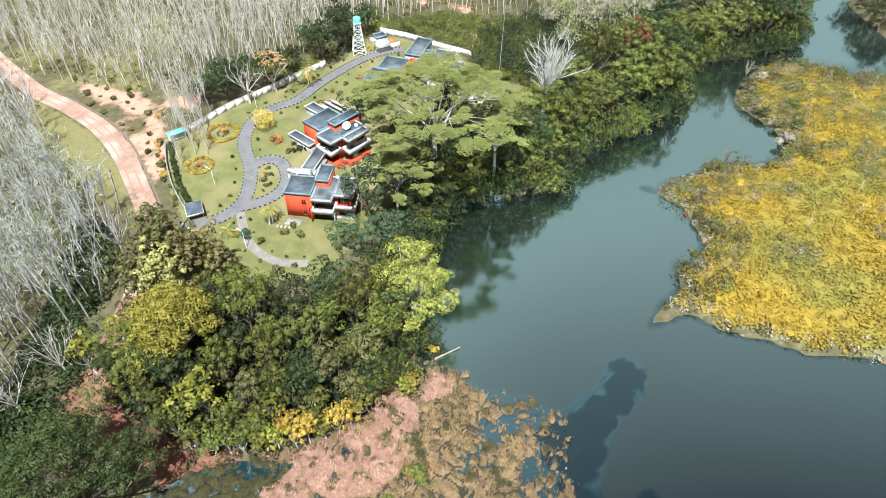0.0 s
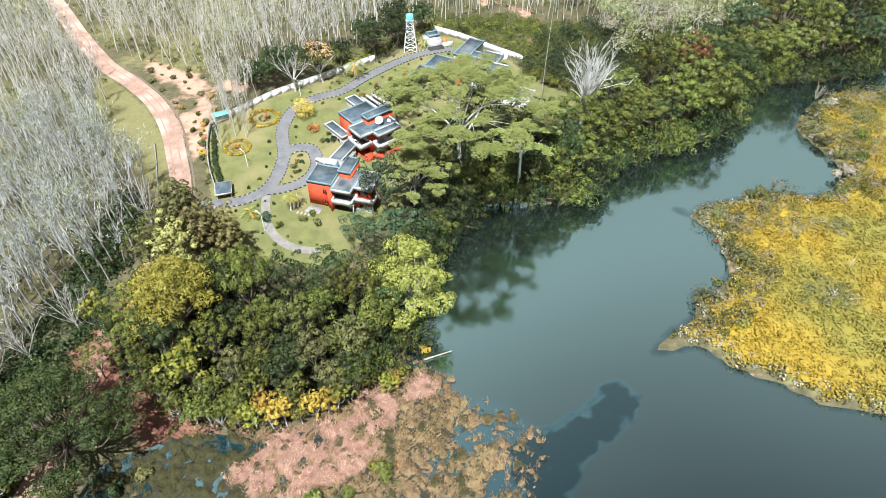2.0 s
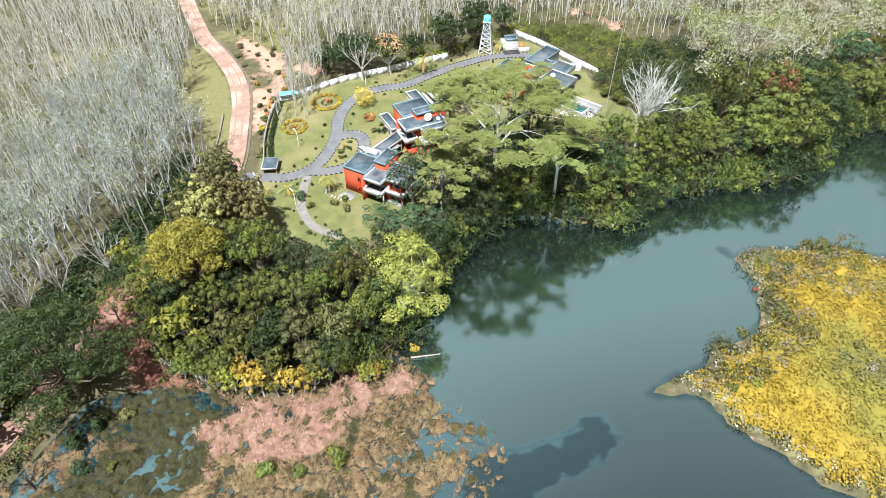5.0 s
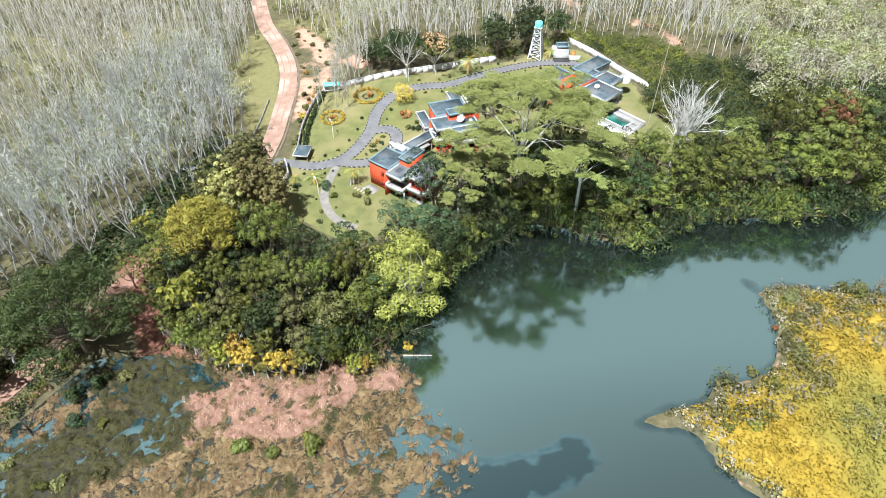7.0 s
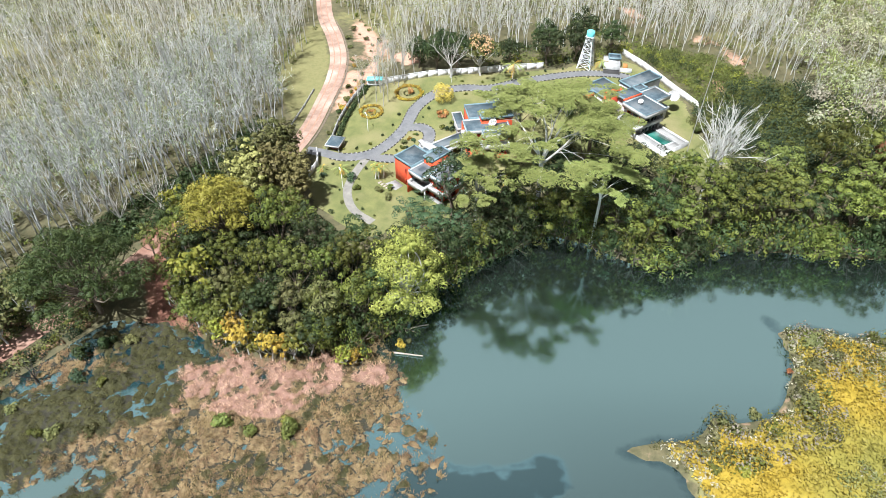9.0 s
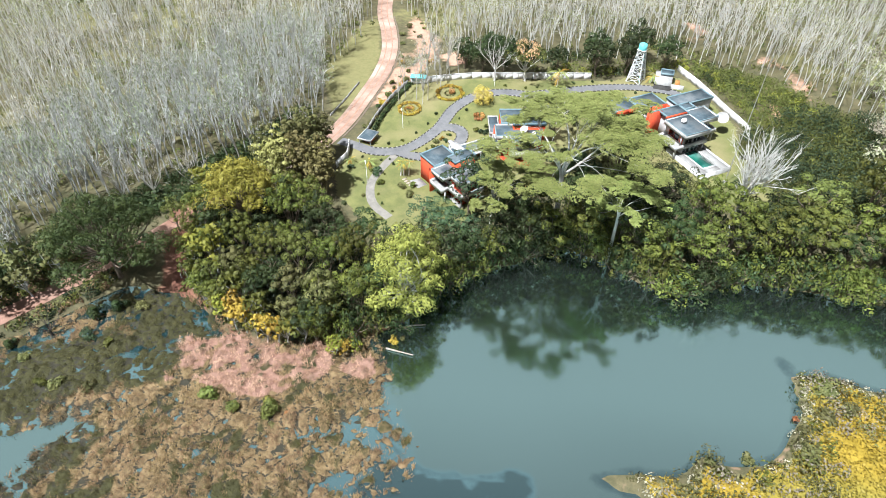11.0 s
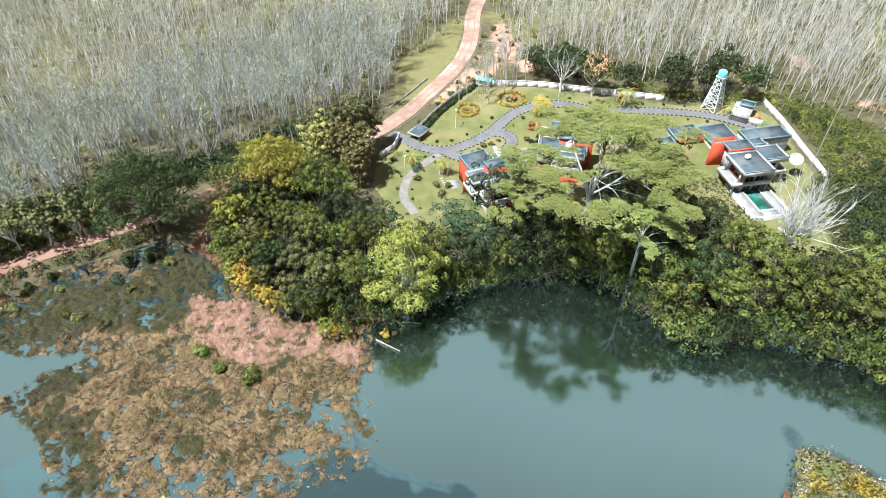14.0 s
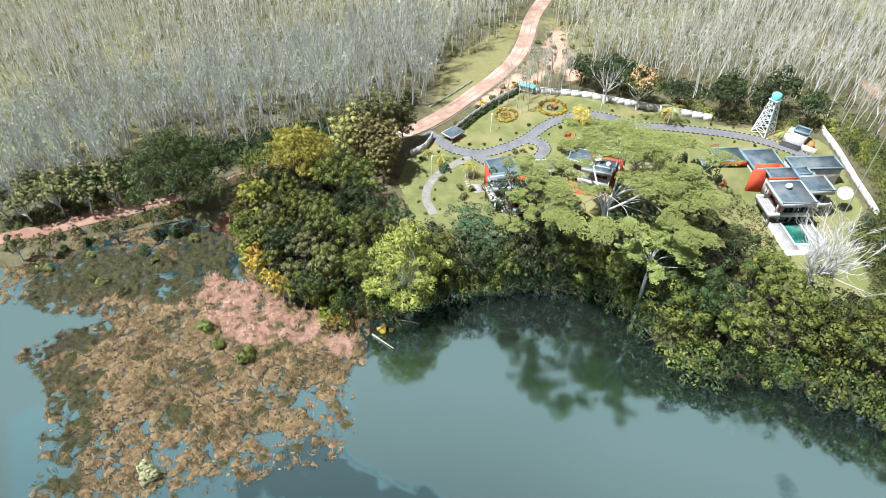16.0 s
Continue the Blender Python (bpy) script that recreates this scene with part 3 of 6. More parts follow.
# ---- marsh ----
mx_, my_ = np.meshgrid(np.arange(-50, 22.1, 0.33), np.arange(1, 72.1, 0.33))
dm = signed(MARSH, mx_, my_)
n1, n2, n3 = fbm(mx_, my_, 0.16, 4, 1.0), fbm(mx_ * 1.0, my_ * 0.6, 0.6, 3, 5.0), fbm(mx_, my_, 0.3, 2, 11.0)
streams = np.abs(fbm(mx_ * 0.9 + my_ * 0.4, my_ * 0.8 - mx_ * 0.3, 0.11, 3, 21.0))
pinkness = ease(signed(PINKLAND, mx_, my_) + 4 * n1 + 3 * n3, 0.0, 3.0) * (0.35 + 0.65 * ease(n2 + 0.8 * n3, -0.35, 0.05))
rim = ease(dm + 2.0 * n1, -2.0, 4)
# lower, wetter ground towards the open water and in the west
wet = ease(-away([(16, 62), (15.5, 45), (15, 30), (4, 19)], mx_, my_, False), -15, -2) + 0.8 * ease(-away([(-42, 40), (-44, 22), (-38, 10)], mx_, my_, False), -7, -1) + 1.1 * ease(-away([(-42, 47), (-30, 46), (-29, 38)], mx_, my_, False), -7, -1)
# tussocks: each has its own height, colour and lie
cells, tint = np.zeros(mx_.shape), np.zeros(mx_.shape)
for idx in np.ndindex(mx_.shape):
    if dm[idx] > -3:
        p, q, c = mx_[idx], my_[idx], n1[idx]
        near_, seeds = noise.voronoi(Vector(((p * 0.95 + q * 0.3) * 0.62 + 0.9 * c, (q * 0.95 - p * 0.3) * 0.40 - 0.6 * c, 0.0)))
        cells[idx] = near_[1] - near_[0]
        tint[idx] = math.sin(seeds[0].x * 127.1 + seeds[0].y * 311.7) * 43758.5453 % 1.0
hump = ease(cells, 0.0, 0.34)
patch0 = fbm(mx_, my_, 0.13, 3, 71.0)
pools = ease(fbm(mx_, my_, 0.09, 3, 51.0), 0.05, 0.4)
lumps = fbm(mx_, my_, 0.8, 3, 61.0)
mh = -0.05 + (0.22 + 0.32 * tint) * hump + 0.30 * lumps + 0.30 * rim + 0.12 * n1 + 0.12 * n2 - 0.28 * ease(-streams, -0.075, -0.015) - 0.2 * wet - 0.2 * pools + 0.34 * pinkness
mh = np.where(dm < -2.5, -0.5, mh)
keep = (np.maximum.reduce([mh[:-1, :-1], mh[1:, :-1], mh[:-1, 1:], mh[1:, 1:]]) > -0.12)
# the olive cover is darkened for wet ground and for the broad tree's shade
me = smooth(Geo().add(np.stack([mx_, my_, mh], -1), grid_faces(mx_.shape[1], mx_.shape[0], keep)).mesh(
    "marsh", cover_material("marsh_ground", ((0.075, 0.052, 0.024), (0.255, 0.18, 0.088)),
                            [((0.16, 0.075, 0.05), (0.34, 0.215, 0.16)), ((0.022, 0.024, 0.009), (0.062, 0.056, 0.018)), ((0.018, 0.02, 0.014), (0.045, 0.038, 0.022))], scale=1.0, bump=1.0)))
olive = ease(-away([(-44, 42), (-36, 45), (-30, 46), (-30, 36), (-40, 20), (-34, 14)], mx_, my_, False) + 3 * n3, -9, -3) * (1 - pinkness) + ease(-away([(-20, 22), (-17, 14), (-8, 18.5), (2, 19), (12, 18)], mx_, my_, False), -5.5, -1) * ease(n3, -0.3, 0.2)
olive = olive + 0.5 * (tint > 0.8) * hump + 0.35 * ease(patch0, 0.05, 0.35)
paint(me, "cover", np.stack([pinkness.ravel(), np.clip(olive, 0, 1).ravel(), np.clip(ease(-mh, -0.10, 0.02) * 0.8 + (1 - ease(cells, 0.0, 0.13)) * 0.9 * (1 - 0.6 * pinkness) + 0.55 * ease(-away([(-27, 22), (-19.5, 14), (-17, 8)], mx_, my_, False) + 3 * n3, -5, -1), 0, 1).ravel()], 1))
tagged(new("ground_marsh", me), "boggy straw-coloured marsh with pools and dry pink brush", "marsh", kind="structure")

rng = np.random.default_rng(5)


def scatter_marsh(k, test):
    iy, ix = rng.integers(0, mx_.shape[0], k), rng.integers(0, mx_.shape[1], k)
    ok = test(iy, ix)
    iy, ix = iy[ok], ix[ok]
    return np.stack([mx_[iy, ix] + rng.uniform(-0.3, 0.3, len(ix)), my_[iy, ix] + rng.uniform(-0.3, 0.3, len(ix)), np.maximum(mh[iy, ix], 0), tint[iy, ix]], 1)


def streaks(c, blades, length, width, spread, lift, wander, turn=1.85):
    """Tufts of long blades combed over in one drift of the wind and water."""
    k = len(c) * blades
    base = np.repeat(c[:, :3], blades, 0) + np.concatenate([rng.normal(0, spread, (k, 2)), rng.uniform(0, 0.08, (k, 1))], 1)
    a = turn + np.repeat(rng.normal(0, 0.3, len(c)) + 9.0 * c[:, 3], blades) + rng.normal(0, wander, k)
    ln_ = length * rng.uniform(0.6, 1.4, k)
    d = np.stack([np.cos(a) * ln_, np.sin(a) * ln_, lift * rng.uniform(0.3, 1.5, k)], 1)
    w = np.stack([-np.sin(a), np.cos(a), rng.normal(0, 0.4, k)], 1) * width
    v = np.stack([base - w, base + w, base + d + w * 0.4, base + d - w * 0.4], 1).reshape(-1, 3)
    return Geo().add(v, np.arange(4 * k).reshape(-1, 4))


dry = lambda j, i: (mh[j, i] > 0.02) & (pinkness[j, i] < 0.5) & (hump[j, i] > 0.12)
patch = fbm(mx_, my_, 0.22, 3, 41.0)
for want, k, mt, lab in ((lambda j, i: (olive[j, i] < 0.45) & (patch[j, i] + tint[j, i] > 0.4), 26000, M_STRAW, "combed-over tufts of straw-coloured marsh grass"), (lambda j, i: (olive[j, i] < 0.6) & (patch[j, i] + tint[j, i] < 0.55), 18000, M_RUSTGRASS, "brown dead tufts of marsh grass"),
                         (lambda j, i: olive[j, i] > 0.3, 16000, M_OLIVEGRASS, "olive-green tufts of marsh grass")):
    c = scatter_marsh(int(k * 1.5), lambda j, i: dry(j, i) & want(j, i))
    tagged(part("dry_grass", streaks(c, 6, 0.24, 0.035, 0.26, 0.3, 0.8), mt), lab, "grass", kind="stuff")
c = scatter_marsh(14000, lambda j, i: (mh[j, i] > 0.03) & (pinkness[j, i] > 0.4) & (n2[j, i] + n3[j, i] > -0.35))
tagged(part("dry_brush", streaks(c, 9, 0.36, 0.035, 0.25, 0.36, 1.6), M_PINK), "heaps of dry pink-brown cut brush", "brush", kind="stuff")
# reeds standing in the shallows along the ragged edge
c = scatter_marsh(9000, lambda j, i: (dm[j, i] > -0.9) & (dm[j, i] < 2.5) & (n2[j, i] + 0.5 * patch[j, i] > -0.05) & (mx_[j, i] > -20))
tagged(part("reed", streaks(c, 5, 0.22, 0.035, 0.2, 0.5, 1.5), M_RUSTGRASS), "thin brown reeds in the shallows of the marsh", "reed", kind="stuff")


# ---- lawn, roads ----
def sheet(name, poly, mat, lift, step=0.6):
    p = np.asarray(poly)
    x, y = np.meshgrid(np.arange(p[:, 0].min(), p[:, 0].max(), step), np.arange(p[:, 1].min(), p[:, 1].max(), step))
    z = np.array([gz(a, b) for a, b in zip(x.ravel(), y.ravel())]).reshape(x.shape) + lift
    mid = inside(poly, (x[:-1, :-1] + x[1:, 1:]) / 2, (y[:-1, :-1] + y[1:, 1:]) / 2)
    return smooth(Geo().add(np.stack([x, y, z], -1), grid_faces(x.shape[1], x.shape[0], mid)).mesh(name, mat))


def ribbon(pts, widths, lift, step=1.0, cross=5, z=None):
    p = curve(pts, step)
    w = np.interp(np.linspace(0, 1, len(p)), np.linspace(0, 1, len(widths)), widths)
    t = np.gradient(p, axis=0)
    t /= np.linalg.norm(t, axis=1)[:, None]
    side = np.stack([-t[:, 1], t[:, 0]], 1)
    s = np.linspace(-1, 1, cross)
    xy = p[:, None, :] + side[:, None, :] * (s[None, :, None] * w[:, None, None] / 2)
    zz = np.array([gz(a, b) for a, b in xy.reshape(-1, 2)]).reshape(xy.shape[:2]) + lift
    return Geo().add(np.concatenate([xy, zz[..., None]], -1), grid_faces(cross, len(p))), p, side, w


tagged(new("lawn", sheet("lawn", LAWN, M_LAWN, 0.05)), "mown yellow-green garden lawn", "lawn", kind="structure")
gd, dp, ds, dw = ribbon(DIRT_N[:12], [8, 7.5, 7, 6.4, 5.8, 5.4, 5.2, 5, 4.4], 0.14, 1.5, 9)
tagged(part("road_dirt", gd, M_DIRT), "pinkish unpaved dirt road with wheel ruts", "road", kind="structure")
tagged(part("road_pond", ribbon(DIRT_N[11:], [4.4, 3.6, 3.4, 3.4], 0.14, 1.5, 7)[0], material("dirt_road_red", (0.15, 0.075, 0.05), (0.27, 0.15, 0.105), scale=0.5, fine=4, c3=(0.30, 0.185, 0.135), far=0.15, bump=0.4)), "reddish unpaved track beside the pond", "road", kind="structure")
M_RUT = material("rut_soil", (0.27, 0.14, 0.09), (0.38, 0.23, 0.16), scale=0.7, fine=5)
for off in (-1.15, 0.75):
    tr = dp + ds * off
    keepr = (tr[:, 1] > 95) & (tr[:, 0] > -150)
    gr, *_ = ribbon(tr[keepr][::4], [0.35], 0.17, 1.5, 3)
    tagged(part("wheel_rut", gr, M_RUT, bpy.data.objects["road_dirt"]))
ditch = dp[(dp[:, 1] > 100) & (dp[:, 0] > -112)]
side_ = ds[(dp[:, 1] > 100) & (dp[:, 0] > -112)]
tagged(part("road_edge", ribbon((ditch + side_ * 3.0)[::3], [0.5], 0.16, 1.5, 3)[0], M_BARK), "dark eroded edge of the dirt road", "road edge", kind="structure")
tagged(part("track_red_soil", ribbon(DIRT_S, [3.5, 4, 4.5, 5], 0.1)[0], M_REDSOIL), "bare red-brown soil track leading to the marsh", "track", kind="structure")
gr, rp, rs, rw = ribbon(ROAD, [3.0], 0.12)
road = tagged(part("road", gr, M_ASPHALT), "curving grey asphalt garden drive", "road", kind="structure")
gl_, lp, ls, lw = ribbon(LOOP, [2.8], 0.125)
part("loop", gl_, M_ASPHALT, road)
gp_, pp, ps, pw = ribbon(FOOTPATH, [2.0], 0.115)
tagged(part("footpath", gp_, material("path_grey", (0.16, 0.15, 0.13), (0.25, 0.23, 0.2), scale=0.8)), "narrow grey garden path", "path", kind="structure")


def kerbs(p, side, half, skip, length=0.6):
    """Kerb stones painted white and black in turn along an edge."""
    gw, gb = Geo(), Geo()
    e = p + side * half
    d = np.concatenate([[0], np.cumsum(np.linalg.norm(np.diff(e, axis=0), axis=1))])
    for k, s in enumerate(np.arange(0, d[-1] - length, length)):
        a = np.array([np.interp(s, d, e[:, 0]), np.interp(s, d, e[:, 1])])
        b = np.array([np.interp(s + length * (0.6 if k % 2 else 1.35), d, e[:, 0]), np.interp(s + length * (0.6 if k % 2 else 1.35), d, e[:, 1])])
        if skip((a + b) / 2):
            continue
        t = (b - a) / np.linalg.norm(b - a)
        q = np.array([-t[1], t[0]]) * 0.11
        z0, z1 = gz(*a) - 0.05, gz(*a) + 0.29
        v = [(*(a - q), z0), (*(a + q), z0), (*(b + q), z0), (*(b - q), z0), (*(a - q * 0.8), z1), (*(a + q * 0.8), z1), (*(b + q * 0.8), z1), (*(b - q * 0.8), z1)]
        (gw if k % 2 else gb).add(v, [(0, 3, 2, 1), (4, 5, 6, 7), (0, 1, 5, 4), (1, 2, 6, 5), (2, 3, 7, 6), (3, 0, 4, 7)])
    return gw, gb


def near(line, q, d):
    return away(line, np.array([q[0]]), np.array([q[1]]), False)[0] < d


kerb = thing("kerb", "black and white painted kerb stones along the drive", "kerb", kind="structure")
for p, side, half, skip in ((rp, rs, 1.6, lambda q: near(FOOTPATH, q, 1.4) or q[0] < -53), (rp, rs, -1.6, lambda q: near(LOOP, q, 2.1) or near(FOOTPATH, q, 1.4) or q[0] < -53),
                            (lp, ls, 1.5, lambda q: near(ROAD, q, 2.1)), (lp, ls, -1.5, lambda q: near(ROAD, q, 2.1))):
    gw, gb = kerbs(p, side, half, skip)
    tagged(part("white_stones", gw, M_KERBW, kerb), kind="stuff")
    tagged(part("dark_stones", gb, M_KERBB, kerb), kind="stuff")


# ---- trees ----
def fib(k):
    i = np.arange(k) + 0.5
    ph = np.arccos(1 - 2 * i / k)
    th = np.pi * (1 + 5 ** 0.5) * i
    return np.stack([np.cos(th) * np.sin(ph), np.sin(th) * np.sin(ph), np.cos(ph)], 1)


def crown_geo(seed, rx, rz, zc, lobes=60, per=48, leaf=0.29, lobe=(0.19, 0.33), low=-0.35, ragged=0.12):
    """A crown of separate leaf clumps that bulge from a lumpy ellipsoid, with deep gaps between them."""
    r = np.random.default_rng(seed)
    d = fib(int(lobes * 1.5))
    d = d[d[:, 2] > low] + r.normal(0, 0.14, (int((d[:, 2] > low).sum()), 3))
    d /= np.linalg.norm(d, axis=1)[:, None]
    g = Geo()
    lr = r.uniform(*lobe, len(d)) * rx
    # every third clump sits deeper, so that its neighbours shade it
    deep = np.where(np.arange(len(d)) % 3 == 1, r.uniform(0.45, 0.65, len(d)), r.uniform(0.82, 1.06, len(d)))
    lr *= np.where(np.arange(len(d)) % 3 == 1, 0.8, 1.0)
    cen = d * np.array([rx, rx, rz]) * (0.92 * (1 + ragged * r.normal(0, 1, len(d))) * deep)[:, None]
    for c, rad, dd in zip(cen, lr, d):
        k = int(per * r.uniform(0.8, 1.2))
        n = r.normal(size=(k, 3))
        n /= np.linalg.norm(n, axis=1)[:, None]
        lift = dd * 0.5 + np.array([0, 0, 0.75])
        n = n[n @ (lift / np.linalg.norm(lift)) > -0.12]
        # small knots of leaves roughen each clump
        knot = r.normal(size=(7, 3))
        knot /= np.linalg.norm(knot, axis=1)[:, None]
        near_knot = (n @ knot.T).max(1)
        shell = (0.80 + 0.24 * np.clip((near_knot - 0.55) / 0.45, 0, 1) + r.uniform(-0.05, 0.05, len(n)))[:, None]
        g.leaves(c + n * rad * shell * np.array([1, 1, 0.82]) + (0, 0, zc), n + r.normal(0, 0.1, n.shape), np.full(len(n), leaf), r, fold=0.06)
    inner = r.normal(size=(lobes, 3))
    inner /= np.linalg.norm(inner, axis=1)[:, None]
    inner = inner[inner[:, 2] > -0.5]
    g.leaves(inner * np.array([rx, rx, rz]) * 0.4 + (0, 0, zc), inner + (0, 0, 0.3), np.full(len(inner), leaf * 2.2), r)
    return g, cen + (0, 0, zc)


def limb(r, a, b, bend=0.12, k=5):
    """A crooked line of points from a to b."""
    a, b = np.asarray(a, float), np.asarray(b, float)
    s = np.linspace(0, 1, k)[:, None]
    w = np.sin(np.pi * s) * np.linalg.norm(b - a) * bend
    return a + (b - a) * s + w * r.normal(0, 1, 3) * np.array([1, 1, 0.5])


def trunk_geo(seed, height, radius, tips, fork=0.45, sides=6):
    r = np.random.default_rng(seed + 500)
    top = np.array([r.normal(0, 0.25), r.normal(0, 0.25), height * fork])
    g = Geo().tube(limb(r, (0, 0, -0.4), top, 0.04), np.linspace(radius * 1.25, radius * 0.8, 5), sides)
    for t in tips:
        g.tube(limb(r, top * r.uniform(0.75, 1.0), t, 0.1), np.linspace(radius * 0.55, radius * 0.1, 5), 5)
    return g


def tree_kind(name, label, seed, mat, bark=M_BARK, rx=4.5, rz=4.2, zc=9.0, **k):
    """A broad-leaved tree standing at the origin, to be copied."""
    t = thing(name, label, "tree")
    g, cen = crown_geo(seed, rx, rz, zc, **k)
    r = np.random.default_rng(seed)
    tips = cen[r.choice(len(cen), min(9, len(cen)), replace=False)]
    part("trunk", smooth(trunk_geo(seed, zc, 0.28 * rx / 4.5, tips).mesh("trunk", bark)), None, t)
    part("crown", g, mat, t)
    return t


def plant(kind, x, y, s=1.0, sz=None, turn=None, z=None, label="", group=""):
    turn = random.uniform(0, 360) if turn is None else turn
    sz = s if sz is None else sz
    m = Matrix.Translation((x, y, (gz(x, y) if z is None else z) - 0.05)) @ Matrix.Rotation(radians(turn), 4, "Z") @ Matrix.Diagonal((s, s, sz, 1))
    ob = copy_thing(kind, m)
    if label or group:
        tagged(ob, label, group=group)
    return ob


def drop(kind):
    """Takes a pattern tree away once its copies stand."""
    for o in (*kind.children_recursive, kind):
        bpy.data.objects.remove(o)


KINDS = {}
for nm, lab, mt in (("dark", "broad-leaved tree with a dense dark green crown in the lakeside wood", M_DARK), ("mid", "broad-leaved tree with a lumpy green crown in the lakeside wood", M_MID),
                    ("light", "broad-leaved tree with a light green crown in the lakeside wood", M_LIGHT), ("olive", "thin tree with an olive-brown crown in the lakeside wood", M_OLIVE),
                    ("grey", "broad-leaved tree with a grey-green crown in the lakeside wood", M_GREY)):
    KINDS[nm] = [tree_kind("broadleaf_tree", lab, 10 + 7 * len(KINDS) + i, mt, lobes=36 + 4 * i, per=118, leaf=0.195, lobe=(0.16, 0.27), zc=9 + 0.3 * i, rz=4.2 + 0.5 * i, ragged=0.12 + 0.05 * i) for i in range(3 if nm in ("dark", "mid") else 2)]

# smaller, clumpier crowns for the crowded wood by the marsh
SMALL = {nm: [tree_kind("broadleaf_tree", lab, 60 + 9 * k + i, mt, rx=2.9, rz=3.3, zc=8.6, lobes=21 + 2 * i, per=125, leaf=0.18, lobe=(0.24, 0.38), ragged=0.12) for i in range(3)]
         for k, (nm, lab, mt) in enumerate((("mid", "young tree with a clumped green crown in the marshside wood", M_MID), ("dark", "young tree with a clumped dark green crown in the marshside wood", M_DARK), ("olive", "young tree with an olive crown in the marshside wood", M_OLIVE)))}


def fill(poly, gap, tries, seed, taken):
    """Uneven places inside a plan outline, at least gap apart and clear of what is taken."""
    r = np.random.default_rng(seed)
    p = np.asarray(poly)
    x, y = r.uniform(p[:, 0].min(), p[:, 0].max(), tries), r.uniform(p[:, 1].min(), p[:, 1].max(), tries)
    ok = inside(poly, x, y)
    got = []
    for a, b in zip(x[ok], y[ok]):
        if all((a - u) ** 2 + (b - v) ** 2 > (gap * 0.5 + q) ** 2 for u, v, q in taken) and all((a - u) ** 2 + (b - v) ** 2 > gap * gap for u, v in got):
            got.append((a, b))
    return got


# trees that stand out singly: kind, variant, x, y, width scale, height scale
HEROES = [("mid", 0, -34.6, 73.5, 1.25, 1.3), ("light", 0, -23, 68, 1.15, 1.18), ("mid", 1, -29, 64.5, 1.1, 1.02), ("mid", 2, -16, 76, 1.1, 1.15), ("dark", 0, -13, 86, 1.3, 0.95),
          ("dark", 1, -21, 82, 1.25, 0.9), ("mid", 0, -12, 71.5, 1.05, 0.85), ("mid", 1, -37, 63, 1.0, 0.95), ("dark", 2, -27.5, 76, 1.15, 1.05), ("grey", 0, -11, 96.5, 1.35, 0.85), ("grey", 1, -20, 98.0, 1.0, 0.5),
          ("dark", 0, -5.5, 103, 1.2, 0.95), ("dark", 1, -8, 110, 1.1, 0.9), ("mid", 2, -48, 57.5, 0.8, 0.75), ("light", 0, -55.5, 57, 0.75, 0.7),
          ("dark", 1, -21.8, 140.5, 0.95, 0.75), ("mid", 2, 17, 126, 1.3, 0.95), ("light", 1, 19, 140, 0.9, 0.75), ("dark", 0, 9, 130.5, 1.15, 0.95), ("dark", 1, 11, 141, 1.1, 0.7), ("mid", 0, 31, 140.5, 1.35, 0.95),
          ("light", 0, 24, 132, 0.95, 0.8), ("mid", 1, 40, 150, 1.45, 1.0), ("mid", 2, 50, 156, 1.45, 1.1), ("mid", 1, 27.5, 139.5, 1.15, 1.12), ("mid", 2, 21.5, 138.5, 1.1, 1.05), ("dark", 0, 31, 146.5, 1.1, 1.0), ("mid", 0, 36, 146, 1.2, 1.1)]
taken = [(x, y, (2.6 if y < 90 else 3.4) * s) for _, _, x, y, s, _ in HEROES] + [(-5.6, 80.2, 6.5), (-45.2, 68.3, 5.5), (-2.5, 119, 2), (25, 145.5, 2)]
for nm, i, x, y, s, sz in HEROES:
    plant(KINDS[nm][i % len(KINDS[nm])], x, y, s * (0.8 if y < 90 else 1.0), sz)
for nm, x, y, s in (("mid", -9.5, 72, 1.15), ("dark", -8.6, 75.5, 1.1), ("mid", -10.5, 79, 1.3), ("dark", -8.5, 83.5, 1.2), ("mid", -9, 87.5, 1.2), ("dark", -7.2, 91.5, 1.15), ("olive", -13.5, 66, 1.1), ("dark", -5.5, 95, 1.1), ("mid", -3.5, 100, 1.0)):
    plant(SMALL[nm][1], x, y, s, s * 1.0)
# tall dark trees along the head of the bay
for k, (x, y, s, sz) in enumerate(((-5, 113, 1.0, 1.2), (0.5, 120.5, 1.0, 1.25), (5.5, 123, 1.05, 1.1), (10.5, 125.5, 1.0, 1.2), (15, 124.5, 1.0, 1.1), (20.5, 127, 1.1, 1.15), (-1.5, 109, 0.9, 1.0))):
    plant(KINDS["dark"][k % 3], x, y, s, sz)
FRONT = [(-57, 61), (-50, 57), (-41, 53.5), (-30, 53), (-21, 56.5), (-13, 60), (-8, 68), (-7, 90), (-12, 92), (-20, 83.5), (-30, 79.5), (-44, 81), (-56, 78)]
EAST = [(-17, 106), (-7, 92), (-1.5, 106), (3, 118), (15, 122), (25, 125), (29, 131), (31, 137), (42, 147), (60, 159), (65, 168), (71, 182), (85, 195), (100, 198), (117, 208), (128, 235), (142, 262), (120, 262), (92, 226), (66, 194),
        (46, 172), (32, 160), (27, 150), (14, 147), (6, 141), (-1, 132), (-6, 124), (-11, 114)]
